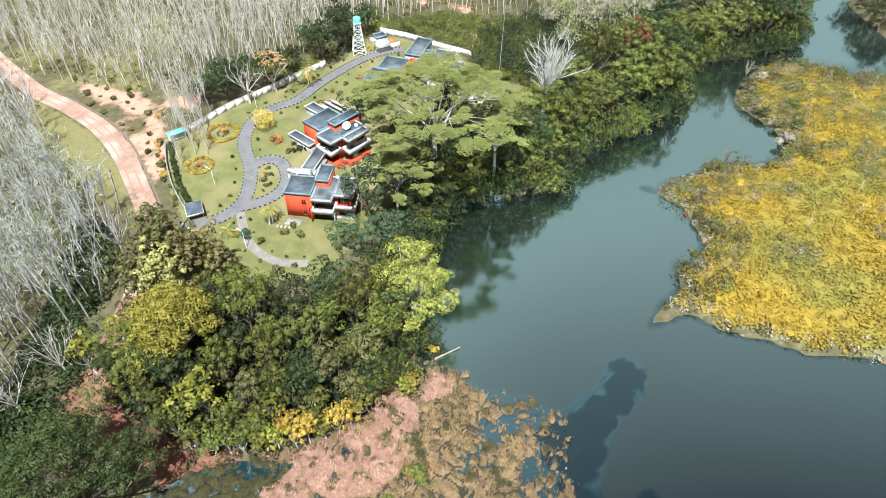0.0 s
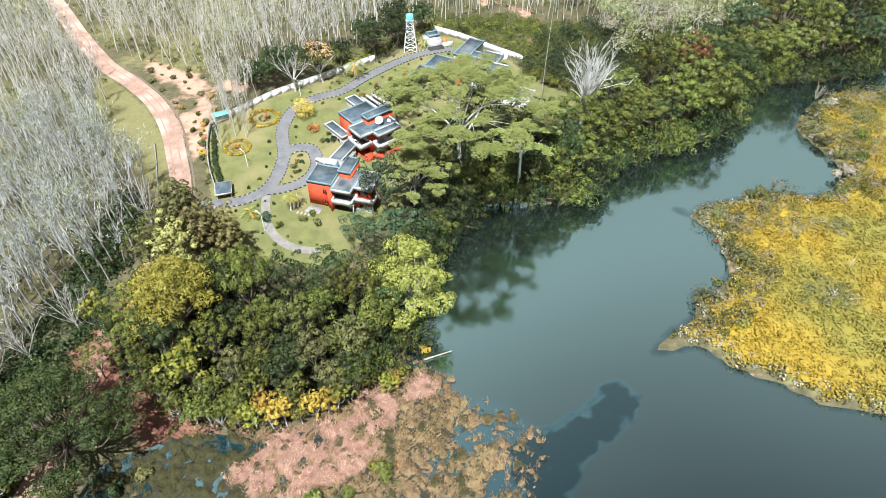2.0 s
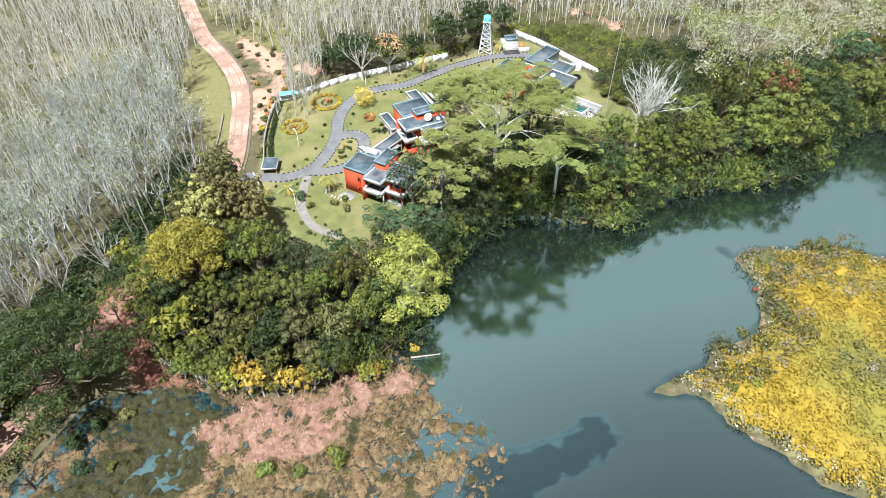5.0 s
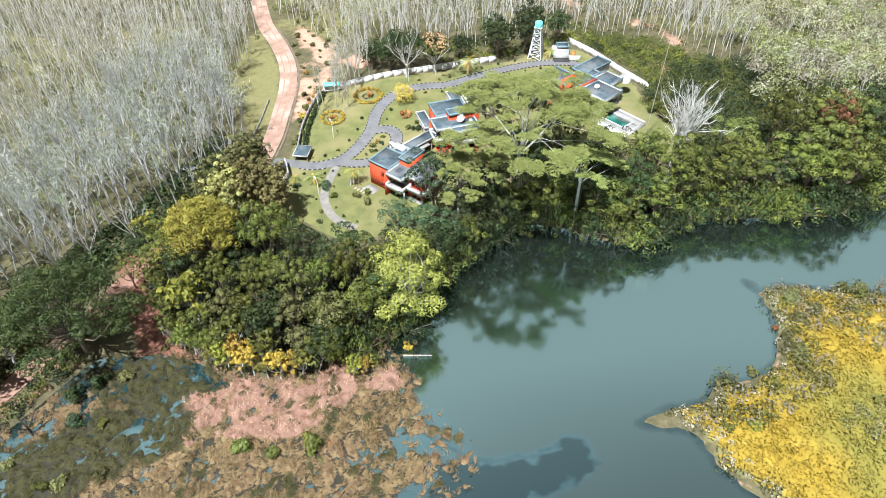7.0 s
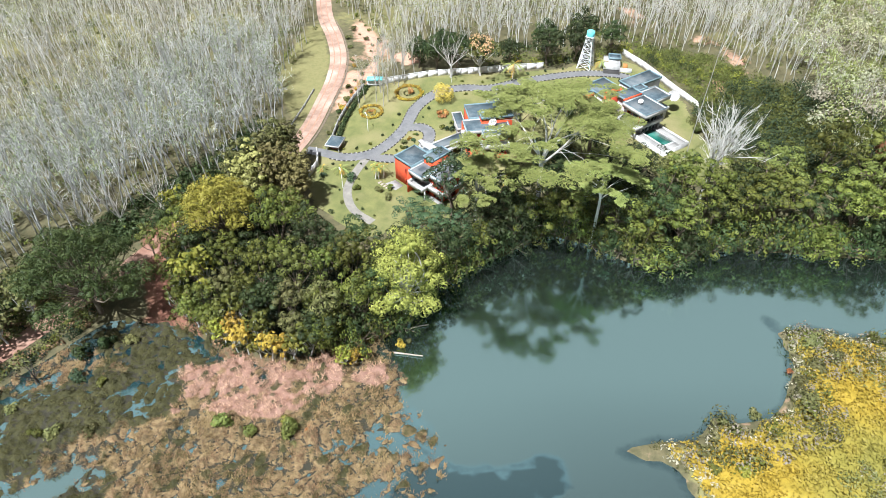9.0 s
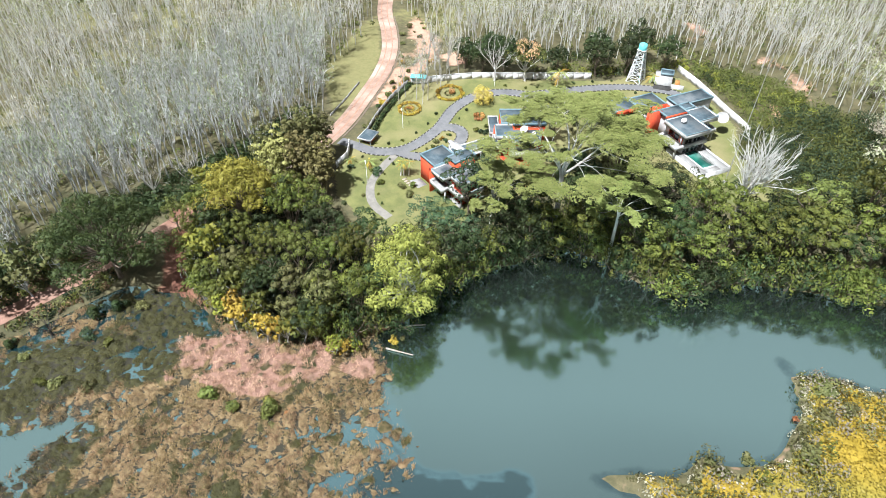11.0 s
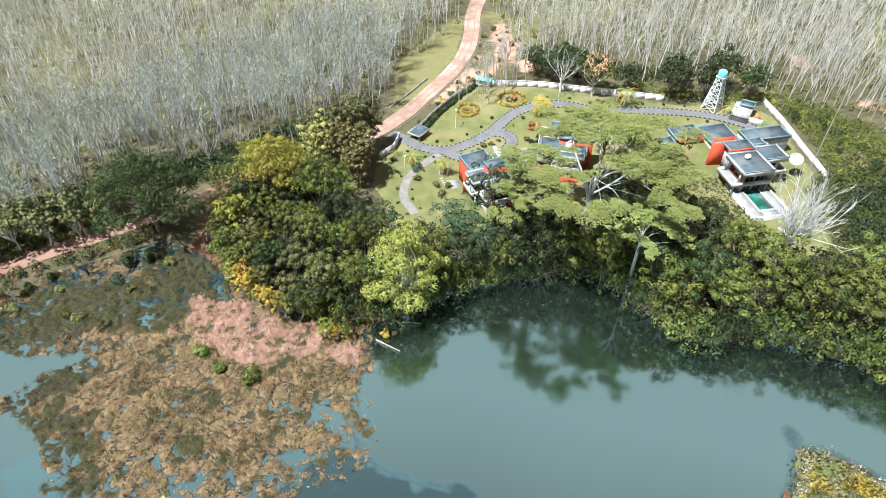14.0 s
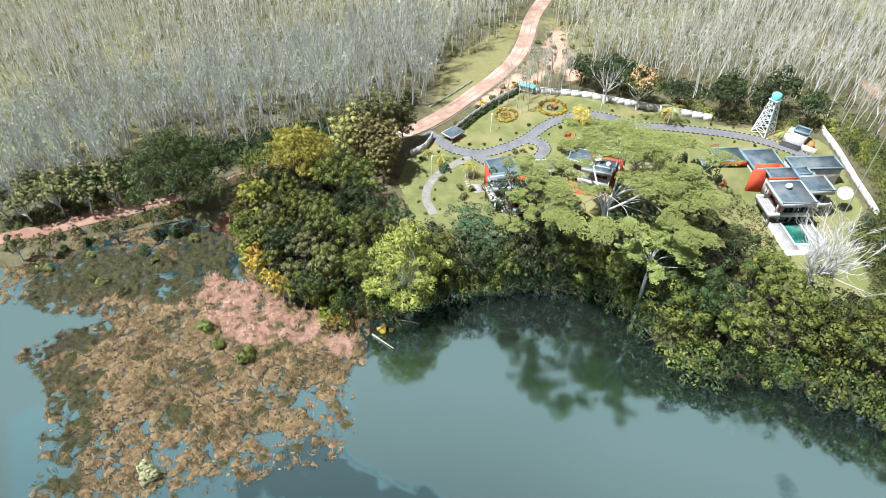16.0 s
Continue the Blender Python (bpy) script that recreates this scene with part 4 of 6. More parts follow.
for poly, gap, seed, mixk, h0, h1 in ((FRONT, 3.9, 1, ("mid", "dark", "mid", "dark", "olive", "mid", "mid"), 0.8, 1.1), (EAST, 7.0, 2, ("mid", "dark", "mid", "dark", "dark", "grey", "light", "mid"), 0.9, 1.35)):
    for x, y in fill(poly, gap, 2600, seed, taken):
        nm = random.choice(mixk)
        s = random.uniform(0.75, 1.2) if poly is FRONT else random.uniform(0.9, 1.25) * (1.25 if x > 25 else 1.1)
        plant(random.choice((SMALL if poly is FRONT else KINDS)[nm]), x, y, s, random.uniform(h0, h1) * (0.8 if gz(x, y) < 1.0 and poly is FRONT else 1.0))

# low bushes that hang over the water's edge
SHOREBUSH = [tree_kind("shore_bush", "leafy bush overhanging the water at the shore", 90 + i, m, rx=2.6, rz=1.9, zc=1.7, lobes=24, per=64, leaf=0.15, lobe=(0.22, 0.36)) for i, m in enumerate((M_MID, M_MID, M_DARK, M_DARK))]
shore = curve([(-10.5, 63.5), (-7.5, 68.5), (-4.6, 75), (-4.6, 82), (-5.8, 88), (-4.2, 97), (-1.8, 104), (0, 110), (2, 116.5), (6, 119), (11, 120.5), (18, 121), (25, 122.5), (29.5, 127), (31, 133.5), (36, 139), (43, 144.5), (49, 148.3), (61, 156.5), (66, 163), (71, 176.6), (80, 190), (96, 194.5),
               (115, 203), (122, 216), (130, 234), (138, 248)], 2.6)
for k, (x, y) in enumerate(shore):
    b = SHOREBUSH[random.choice((0, 1, 2, 3) if x > 15 else (0, 2, 2))]
    plant(b, x + random.uniform(-0.8, 0.6), y + random.uniform(-0.6, 0.8), random.uniform(1.3, 2.1) if x > 0 else random.uniform(1.0, 1.6), random.uniform(1.4, 2.8), z=0.1, group="bushes along the lake shore")
for k, (x, y) in enumerate(shore[::3]):
    if x > 6:
        plant(random.choice(KINDS["mid"] + KINDS["dark"][:2]), x - random.uniform(2.5, 4.5), y + random.uniform(2.5, 4.5), random.uniform(0.85, 1.25), random.uniform(0.6, 0.95))
for b in SHOREBUSH:
    drop(b)
for x, y in fill(FARBANK[:5] + [(200, 300), (230, 240), (185, 205)], 6, 500, 9, []):
    plant(random.choice(KINDS["mid"] + KINDS["dark"]), x, y, random.uniform(0.9, 1.3), random.uniform(0.7, 1.0))

# rubber plantation: slim pale trunks that fork upwards, few leaves
def rubber_geo(seed, cheap=False):
    """Trunk and leaves of one rubber tree; cheap: with fewer faces, for the far wood."""
    r = np.random.default_rng(seed)
    h = r.uniform(13.5, 17.5)
    t, lv = Geo(), Geo()
    fork = h * r.uniform(0.34, 0.55)
    lean = r.normal(0, 0.65, 2)
    top = np.array([*lean, fork])
    t.tube([(0, 0, -0.4), (*(lean * 0.4), fork * 0.5), top], [0.14, 0.11, 0.09] if cheap else [0.17, 0.14, 0.12], 3 if cheap else 6)
    tips = []
    for k in range(r.integers(3, 5) if cheap else r.integers(4, 6)):
        a = r.uniform(0, 6.28)
        rad = r.uniform(0.6, 2.7)
        end = np.array([*lean, 0]) + np.array([np.cos(a) * rad, np.sin(a) * rad, h * r.uniform(0.76, 1.0)])
        base = top * np.array([1, 1, r.uniform(0.8, 1.0)]) if k else top
        line = limb(r, base, end, 0.05, 4)
        t.tube(line[[0, 2, 3]] if cheap else line, [0.075, 0.055, 0.025] if cheap else [0.11, 0.09, 0.065, 0.03], 3 if cheap else 4)
        tips.append(end)
        for q in range(1 if cheap else 3):
            b = line[r.integers(1, 4)]
            e = b + np.array([*r.normal(0, 0.8, 2), r.uniform(0.9, 2.4)])
            t.tube([b, e] if cheap else [b, (b + e) / 2 + r.normal(0, 0.1, 3), e], [0.05, 0.02] if cheap else [0.06, 0.04, 0.018], 3)
            tips.append(e)
    # twigs that fan out from the tips
    w = np.repeat(np.array(tips), 3 if cheap else 5, 0)
    w = w + r.normal(0, 0.62, w.shape) + (0, 0, 0.1)
    out = w - np.array([*lean, h * 0.62])
    side = np.cross(out, r.normal(size=out.shape))
    t.leaves(w, side, np.full(len(w), 0.62 if cheap else 0.55), r, narrow=0.075, fold=0.0)
    c = np.repeat(np.array(tips), (1, 3, 6)[seed % 3] if cheap else (3, 6)[seed % 2], 0)
    c = c + r.normal(0, 0.75, c.shape)
    lv.leaves(c, r.normal(0, 1, c.shape) + (0, 0, 0.9), np.full(len(c), 0.25 if cheap else 0.22), r, narrow=0.55)
    return t, lv


RUBBER = [rubber_geo(300 + i) for i in range(6)]
RUBBER_FAR = [rubber_geo(321 + i, True) for i in range(12)]
PLANTED = [(-64, -20), (-58, 4), (-60, 30), (-64, 50), (-65.5, 64), (-66, 84), (-69, 98), (-75, 108), (-86, 115), (-96, 124), (-102, 140), (-112, 154), (-134, 172), (-170, 204), (-232, 256), (-215, 100), (-195, -20)]
PLANTED_N = [(-165, 191), (-132, 174), (-112, 167), (-95, 162), (-78, 160), (-66, 156), (-56, 162), (-46, 172), (-38, 184), (-30, 198), (-10, 204), (0, 212), (20, 206), (38, 196), (46, 184), (56, 190), (72, 208), (92, 232), (112, 262), (128, 290), (60, 305), (-20, 318),
             (-90, 300), (-160, 235)]
MIXED = [(34, 186), (50, 182), (72, 208), (92, 232), (112, 262), (128, 290), (60, 305), (18, 300), (12, 232), (30, 205)]
spots = []
r = np.random.default_rng(77)
for poly, turn in ((PLANTED, 20.0), (PLANTED_N, 35.0)):
    p = np.asarray(poly)
    ca, sa = math.cos(radians(turn)), math.sin(radians(turn))
    gu, gv = np.meshgrid(np.arange(-420, 420, 2.9), np.arange(-420, 420, 4.2))
    gu, gv = gu.ravel() + r.normal(0, 0.45, gu.size), gv.ravel() + r.normal(0, 0.5, gv.size)
    x, y = gu * ca - gv * sa - 40, gu * sa + gv * ca + 120
    ok = inside(poly, x, y) & (r.uniform(size=len(x)) > 0.12)
    spots += list(zip(x[ok], y[ok]))
spots = [(x, y) for x, y in spots if away(DIRT_N, np.array([x]), np.array([y]), False)[0] > 4.2 and not (x > -73 and 30 < y < 76)]
# those that stand nearest to the road and the lake are trees of their own, the rest one wood
spots.sort(key=lambda q: min(math.hypot(q[0] + 78, q[1] - 108), math.hypot(q[0] + 64, q[1] - 30), math.hypot(q[0] + 75, q[1] - 70)))
kinds = []
for i, (tg, lg) in enumerate(RUBBER):
    t = thing("rubber_tree", "slim pale-trunked rubber tree with sparse leaves in the plantation", "tree", group="rubber trees")
    part("trunk", smooth(tg.mesh("trunk", M_PALEGREY)), None, t)
    part("crown", lg, M_RUBBER_EDGE, t)
    kinds.append(t)
for x, y in spots[:290]:
    plant(random.choice(kinds), x, y, random.uniform(0.85, 1.15))
woodT, woodL = Geo(), Geo()
for x, y in spots[290:]:
    thin = bool(inside(MIXED, np.array([x]), np.array([y]))[0])
    if thin and random.random() < 0.55:
        continue
    leafiness = noise.noise((x * 0.025, y * 0.025, 4.0)) + random.uniform(-0.35, 0.35) + 0.1 + (0.1 if x < -110 else 0.28 if y > 150 and x > -70 else 0.0)
    tg, lg = random.choice(RUBBER_FAR[(0 if leafiness < -0.2 else 1 if leafiness < 0.08 else 2)::3])
    a, s = random.uniform(0, 6.28), random.uniform(0.8, 1.15) * (0.68 if thin else 1.0)
    rot = np.array([[math.cos(a), math.sin(a), 0], [-math.sin(a), math.cos(a), 0], [0, 0, 1]]) * s
    for src, dst in ((tg, woodT), (lg, woodL)):
        v = np.concatenate(src.v) @ rot + (x, y, gz(x, y) - 0.05)
        off = dst.n
        dst.v.append(v)
        dst.f += [f + off for f in src.f]
        dst.n += len(v)
wood = thing("rubber_plantation", "wide plantation of pale slim rubber trees with thin crowns", "plantation", kind="stuff")
tagged(part("trunks", woodT, M_PALE, wood), kind="stuff")
tagged(part("crowns", woodL, M_RUBBER, wood), kind="stuff")
for t in kinds:
    drop(t)

# undergrowth between the plantation trees
def bushes(points, rad, per, leaf, mat, name, label, seed, high=0.8):
    r = np.random.default_rng(seed)
    p = np.asarray(points)
    k = len(p)
    n = r.normal(size=(k, per, 3))
    n[..., 2] = np.abs(n[..., 2]) * 0.9
    n /= np.linalg.norm(n, axis=2)[..., None]
    s = (rad * r.uniform(0.6, 1.4, k))[:, None, None]
    c = p[:, None, :] + n * s * np.array([1, 1, high]) * r.uniform(0.75, 1.1, (k, per, 1))
    g = Geo().leaves(c.reshape(-1, 3), (n + r.normal(0, 0.4, n.shape)).reshape(-1, 3), np.full(k * per, leaf), r)
    return tagged(part(name, g, mat), label, name.split("_")[-1], kind="stuff")


def ground_points(poly, k, seed, lift=0.0):
    r = np.random.default_rng(seed)
    p = np.asarray(poly)
    x, y = r.uniform(p[:, 0].min(), p[:, 0].max(), k), r.uniform(p[:, 1].min(), p[:, 1].max(), k)
    ok = inside(poly, x, y)
    return [(a, b, gz(a, b) + lift) for a, b in zip(x[ok], y[ok])]


under = [q for q in ground_points(PLANTED, 2600, 31) + ground_points(PLANTED_N, 2200, 32) if away(DIRT_N, np.array([q[0]]), np.array([q[1]]), False)[0] > 4.5]
bushes(under[::2], 1.2, 20, 0.34, M_OLIVE, "undergrowth_scrub", "low olive scrub under the plantation trees", 33)
edge_wood = ground_points([(-72, 14), (-61.5, 14), (-63.5, 60), (-66, 88), (-70, 103), (-80, 106), (-76, 84), (-74, 50)], 900, 35) + ground_points([(-66, 150), (-57, 160), (-46, 172), (-38, 186), (-48, 184), (-62, 168), (-76, 160)], 260, 36)
bushes(edge_wood, 1.7, 40, 0.32, M_DARK, "thicket_bush", "dense green bushes along the plantation edge", 37, 1.3)
bushes(under[1::2], 1.5, 22, 0.34, M_MID, "undergrowth_bush", "green bushes under the plantation trees", 34, 1.2)

# mixed wood beyond the bay, with rounded crowns among the pale stems
canopy = [(x, y, z + 6 + 3.5 * noise.noise((x * 0.3, y * 0.3, 2.0))) for x, y, z in ground_points(MIXED, 1500, 38)]
for k, (mt, nm, lab) in enumerate(((M_PALEWOOD, "wood_canopy", "grey-green crowns of the mixed wood beyond the bay"), (M_RUBBER, "wood_crowns", "pale sparse crowns of the mixed wood beyond the bay"), (M_FEATHER, "wood_foliage", "olive crowns of the mixed wood beyond the bay"),
                                   (M_GREYBUSH, "wood_twigs", "dry greyish crowns of the mixed wood beyond the bay"))):
    bushes(canopy[k::4], 2.6, 74, 0.3, mt, nm, lab, 301 + k, 1.1)

# added shrubs hide the lakeside wood's floor; near-black green stands in for shade
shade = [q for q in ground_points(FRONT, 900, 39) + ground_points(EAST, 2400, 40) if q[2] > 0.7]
bushes(shade, 1.9, 26, 0.42, M_SHADE, "understorey_shrub", "dense added shrubs, darkened for the shade under the trees of the lakeside wood", 305, 1.1)

# scrub on the banks of the pond and between wood and marsh
bank = ground_points([(-57, 2), (-50, 4), (-50.5, 40), (-57, 48), (-63, 44), (-61, 10)], 700, 52) + ground_points([(-47, 54), (-40, 50), (-26, 51.5), (-13, 58.5), (-4, 65.5), (-3.5, 77), (-8, 77), (-12, 62), (-22, 56.5), (-34, 55)], 420, 53)
bank = [q for q in bank if q[2] > 0.25 and away(DIRT_N, np.array([q[0]]), np.array([q[1]]), False)[0] > 2.2]
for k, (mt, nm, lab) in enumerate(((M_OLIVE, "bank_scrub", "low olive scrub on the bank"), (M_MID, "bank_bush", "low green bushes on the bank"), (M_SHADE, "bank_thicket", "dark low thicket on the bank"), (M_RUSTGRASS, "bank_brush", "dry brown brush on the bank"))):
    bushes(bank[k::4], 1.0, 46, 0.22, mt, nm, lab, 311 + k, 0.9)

# the island: dense low yellow brush
brush = [(a, b, c) for a, b, c in ground_points([(38, 60), (140, 40), (150, 185), (80, 190), (40, 130)], 17000, 41) if signed(ISLAND, np.array([a]), np.array([b]))[0] > 1.8 + 2.5 * noise.noise((a * 0.1, b * 0.1, 0)) ]
tall = [q for q in brush if q[1] > 96 and noise.noise((q[0] * 0.06, q[1] * 0.06, 9.0)) + 0.004 * (q[1] - 130) > 0.05]
bushes(tall[::6], 1.6, 90, 0.19, M_OLIVE, "island_bush", "olive bushes standing in the island brush", 46, 1.2)
bushes(tall[1::12], 1.4, 80, 0.17, M_GREYBUSH, "island_drybush", "dry grey bushes in the island brush", 47, 1.2)
ix_, iy_ = np.meshgrid(np.arange(38, 150, 0.8), np.arange(60, 192, 0.8))
isle = signed(ISLAND, ix_, iy_)
iz_ = np.zeros(ix_.shape)
for idx in zip(*np.nonzero(isle > 0.5)):
    u, v = ix_[idx], iy_[idx]
    d0 = noise.voronoi(Vector((u * 0.55, v * 0.55, 0.0)))[0][0]
    iz_[idx] = gz(u, v) + 0.6 * (1 - d0 * d0) + 0.35 * noise.noise((u * 0.25, v * 0.25, 1.0))
inner = isle > 2.0 + 0.9 * np.sin(ix_ * 0.7) * np.cos(iy_ * 0.6)
inner = inner[:-1, :-1] & inner[1:, :-1] & inner[:-1, 1:] & inner[1:, 1:]
tagged(new("brush_carpet", smooth(Geo().add(np.stack([ix_, iy_, iz_], -1), grid_faces(ix_.shape[1], ix_.shape[0], inner)).mesh("brush_carpet", M_BRUSH))), "dense bumpy carpet of yellow brush on the island", "brush", kind="stuff")
bushes([(u, v, w + 0.35) for u, v, w in brush], 0.95, 14, 0.26, M_BRUSH, "island_brush", "dense low yellow-green brush covering the island", 42)
edge = [(a, b, c) for a, b, c in ground_points([(40, 70), (140, 60), (145, 190), (80, 190), (40, 130)], 6000, 43) if 0.6 < signed(ISLAND, np.array([a]), np.array([b]))[0] < 4.5]
rim_bush = [q for q in ground_points([(40, 84), (62, 84), (70, 128), (96, 132), (108, 165), (140, 172), (140, 192), (80, 192), (40, 130)], 1500, 48) if 0.8 < signed(ISLAND, np.array([q[0]]), np.array([q[1]]))[0] < 8.5 + 4 * noise.noise((q[0] * 0.1, q[1] * 0.1, 5.0))]
bushes(rim_bush[::3], 2.2, 84, 0.26, M_OLIVE, "margin_bush", "tall olive bushes along the island margin", 49, 1.5)
bushes(rim_bush[1::3], 1.8, 70, 0.24, M_GREYBUSH, "margin_scrub", "tall dry grey-brown bushes along the island margin", 50, 1.4)
bushes(rim_bush[2::6], 2.1, 84, 0.26, M_MID, "margin_thicket", "green bushes along the island margin", 51, 1.5)
bushes(edge[::2], 1.0, 30, 0.24, M_GREYBUSH, "island_scrub", "dry grey-brown scrub on the island shore", 44)
bushes(edge[1::4], 1.1, 30, 0.25, M_OLIVE, "island_thicket", "olive thicket on the island shore", 45)
for t in sum(KINDS.values(), []) + sum(SMALL.values(), []):
    drop(t)


# ---- the landmark trees ----
M_LAKESIDE = leafy("leaf_bright_yellow_green", (0.25, 0.26, 0.05), (0.46, 0.44, 0.10))


def clustered_tree(name, label, x, y, mat, bark, seed, heads, leaf=0.22, per=100, lobes=17, radius=0.45):
    """A big tree whose crown is several heads of foliage: heads holds (dx, dy, z, width, height) of each."""
    t = thing(name, label, "tree", pose(x, y, gz(x, y) - 0.1))
    crown, tips = Geo(), []
    for k, (dx, dy, z, w, h) in enumerate(heads):
        g, cen = crown_geo(seed + k, w, h, z, lobes=lobes, per=per, leaf=leaf, lobe=(0.3, 0.46), low=-0.45, ragged=0.18)
        for v, f in zip(g.v, g.f):
            crown.add(v + (dx, dy, 0), f - f.min())
        tips += [np.array([dx, dy, z]) * (0.9, 0.9, 1), cen[0] + (dx, dy, 0), cen[len(cen) // 2] + (dx, dy, 0)]
    part("trunk", smooth(trunk_geo(seed, max(h[2] for h in heads), radius, tips, 0.35).mesh("trunk", bark)), None, t)
    part("crown", crown, mat, t)


def ring_of_heads(seed, spread, low, high, count, width, top=True):
    """Heads of foliage spread round a trunk, the outer ones lower."""
    r = np.random.default_rng(seed)
    out = []
    for k in range(count):
        rho = spread * math.sqrt((k + 0.4) / count)
        a = k * 2.39996 + r.uniform(-0.3, 0.3)
        z = high - (high - low) * (rho / spread) ** 1.3 + r.normal(0, 0.7)
        w = width * r.uniform(0.8, 1.25)
        out.append((math.cos(a) * rho, math.sin(a) * rho, z, w, w * r.uniform(0.7, 0.95)))
    return out


clustered_tree("lakeside_tree", "large yellow-green tree with clumped foliage leaning over the lake", -5.6, 79.6, M_LAKESIDE, M_PALE, 901, ring_of_heads(905, 6.4, 7.0, 19.8, 16, 2.9), leaf=0.19, per=115)
clustered_tree("dome_tree", "big round-topped tree with a dense yellow-green crown in the wood", -45.2, 68.3, leafy("leaf_dome_yellow_green", (0.36, 0.355, 0.048), (0.64, 0.59, 0.09)), M_BARK, 930,
               ring_of_heads(935, 5.8, 10.0, 17.0, 16, 2.9), leaf=0.18, per=115)
clustered_tree("broad_tree", "very broad dark green tree beside the pond", -51.5, 42.0, leafy("leaf_broad_tree", (0.032, 0.055, 0.016), (0.105, 0.13, 0.032)), M_BARK, 960, ring_of_heads(965, 10.3, 8.5, 17.5, 26, 3.0), leaf=0.17, per=120)


def umbrella_tree(x, y, fork, top, spread, pads, seed, lean=(0, 0), thick=1.0):
    """A flat-topped tree: bare pale limbs that rise steeply and carry level sprays of fine leaves."""
    z0 = gz(x, y)
    t = thing("umbrella_tree", "spreading flat-topped tree with bare pale limbs and feathery light green sprays", "tree", pose(x, y, z0))
    r = np.random.default_rng(seed)
    crown, wood_ = Geo(), Geo()
    f = np.array([0, 0, fork - z0])
    wood_.tube(limb(r, (0, 0, -0.4), f, 0.02, 6), np.linspace(0.6, 0.42, 6) * spread / 16 * thick, 8)
    mains = []
    for k in range(9):
        a = k * 6.283 / 9 + r.uniform(-0.25, 0.25)
        rad = spread * r.uniform(0.18, 0.44)
        s = np.linspace(0, 1, 8)[:, None]
        e = np.array([lean[0] * 0.7 + math.cos(a) * rad, lean[1] * 0.7 + math.sin(a) * rad, (top - fork) * r.uniform(0.62, 0.86)])
        line = f * np.array([1, 1, r.uniform(0.86, 1)]) + np.concatenate([e[:2] * s ** 1.25, e[2] * s ** 0.8], 1) + np.sin(np.pi * s) * r.normal(0, 0.03 * spread, 3)
        mains.append(line)
        wood_.tube(line, np.linspace(0.27, 0.1, 8) * spread / 16 * thick, 6)
    for k in range(pads):
        rho = spread * math.sqrt((k + 0.5) / pads)
        a = k * 2.39996 + r.uniform(-0.4, 0.4)
        drop_ = (0.36 if k % 5 or (0.6 > a % 6.283 or a % 6.283 > 3.9) and rho < 0.8 * spread else 0.8) * (rho / spread) ** 1.8
        z = top - z0 - drop_ * (top - fork) + r.normal(0, 0.7)
        c = np.array([lean[0] + math.cos(a) * rho * r.uniform(0.85, 1.12), lean[1] + math.sin(a) * rho * r.uniform(0.85, 1.12), z])
        # the side towards the lake is open
        if spread > 10 and 3.9 < a % 6.283 < 6.1 and 0.3 * spread < rho < 0.85 * spread and k % 3:
            continue
        rad = r.uniform(0.15, 0.235) * spread if spread > 10 else r.uniform(0.22, 0.32) * spread
        src = min((m[j] for m in mains for j in (3, 4, 5, 6, 7)), key=lambda q: np.linalg.norm(q - c) + 3 * max(0, q[2] - c[2] + 0.5))
        wood_.tube(limb(r, src, c - (0, 0, 0.25), 0.1, 5), np.linspace(0.07, 0.025, 5) * spread / 16 * thick, 4)
        # each pad is a handful of flat sprays
        for _ in range(9):
            off = r.normal(0, 0.42, 2) * rad
            sr = rad * r.uniform(0.28, 0.5)
            n = int(62 * sr * sr) + 16
            ang, q = r.uniform(0, 6.283, n), np.sqrt(r.uniform(0, 1, n))
            p = np.stack([np.cos(ang) * q * sr + off[0], np.sin(ang) * q * sr + off[1], 0.22 * sr * (1 - q * q) - 0.05 * (off @ off) / rad + r.normal(0, 0.06, n) + r.normal(0, 0.02)], 1) + c + (0, 0, 0.25 * r.normal())
            crown.leaves(p, np.concatenate([r.normal(0, 0.22, (n, 2)), np.ones((n, 1))], 1), np.full(n, 0.21), r, narrow=0.5)
    part("trunk", smooth(wood_.mesh("trunk", M_WHITEBARK)), None, t)
    part("crown", crown, M_FEATHER, t)


umbrella_tree(-2.5, 119, 16.5, 30.0, 18.0, 54, 1201, (0.5, 1.5), 0.95)
umbrella_tree(11.2, 120.8, 14.0, 20.0, 7.5, 18, 1202, thick=1.5)
umbrella_tree(-10.0, 107.0, 12.0, 19.0, 7.5, 20, 1203, (1.5, 1), 1.2)


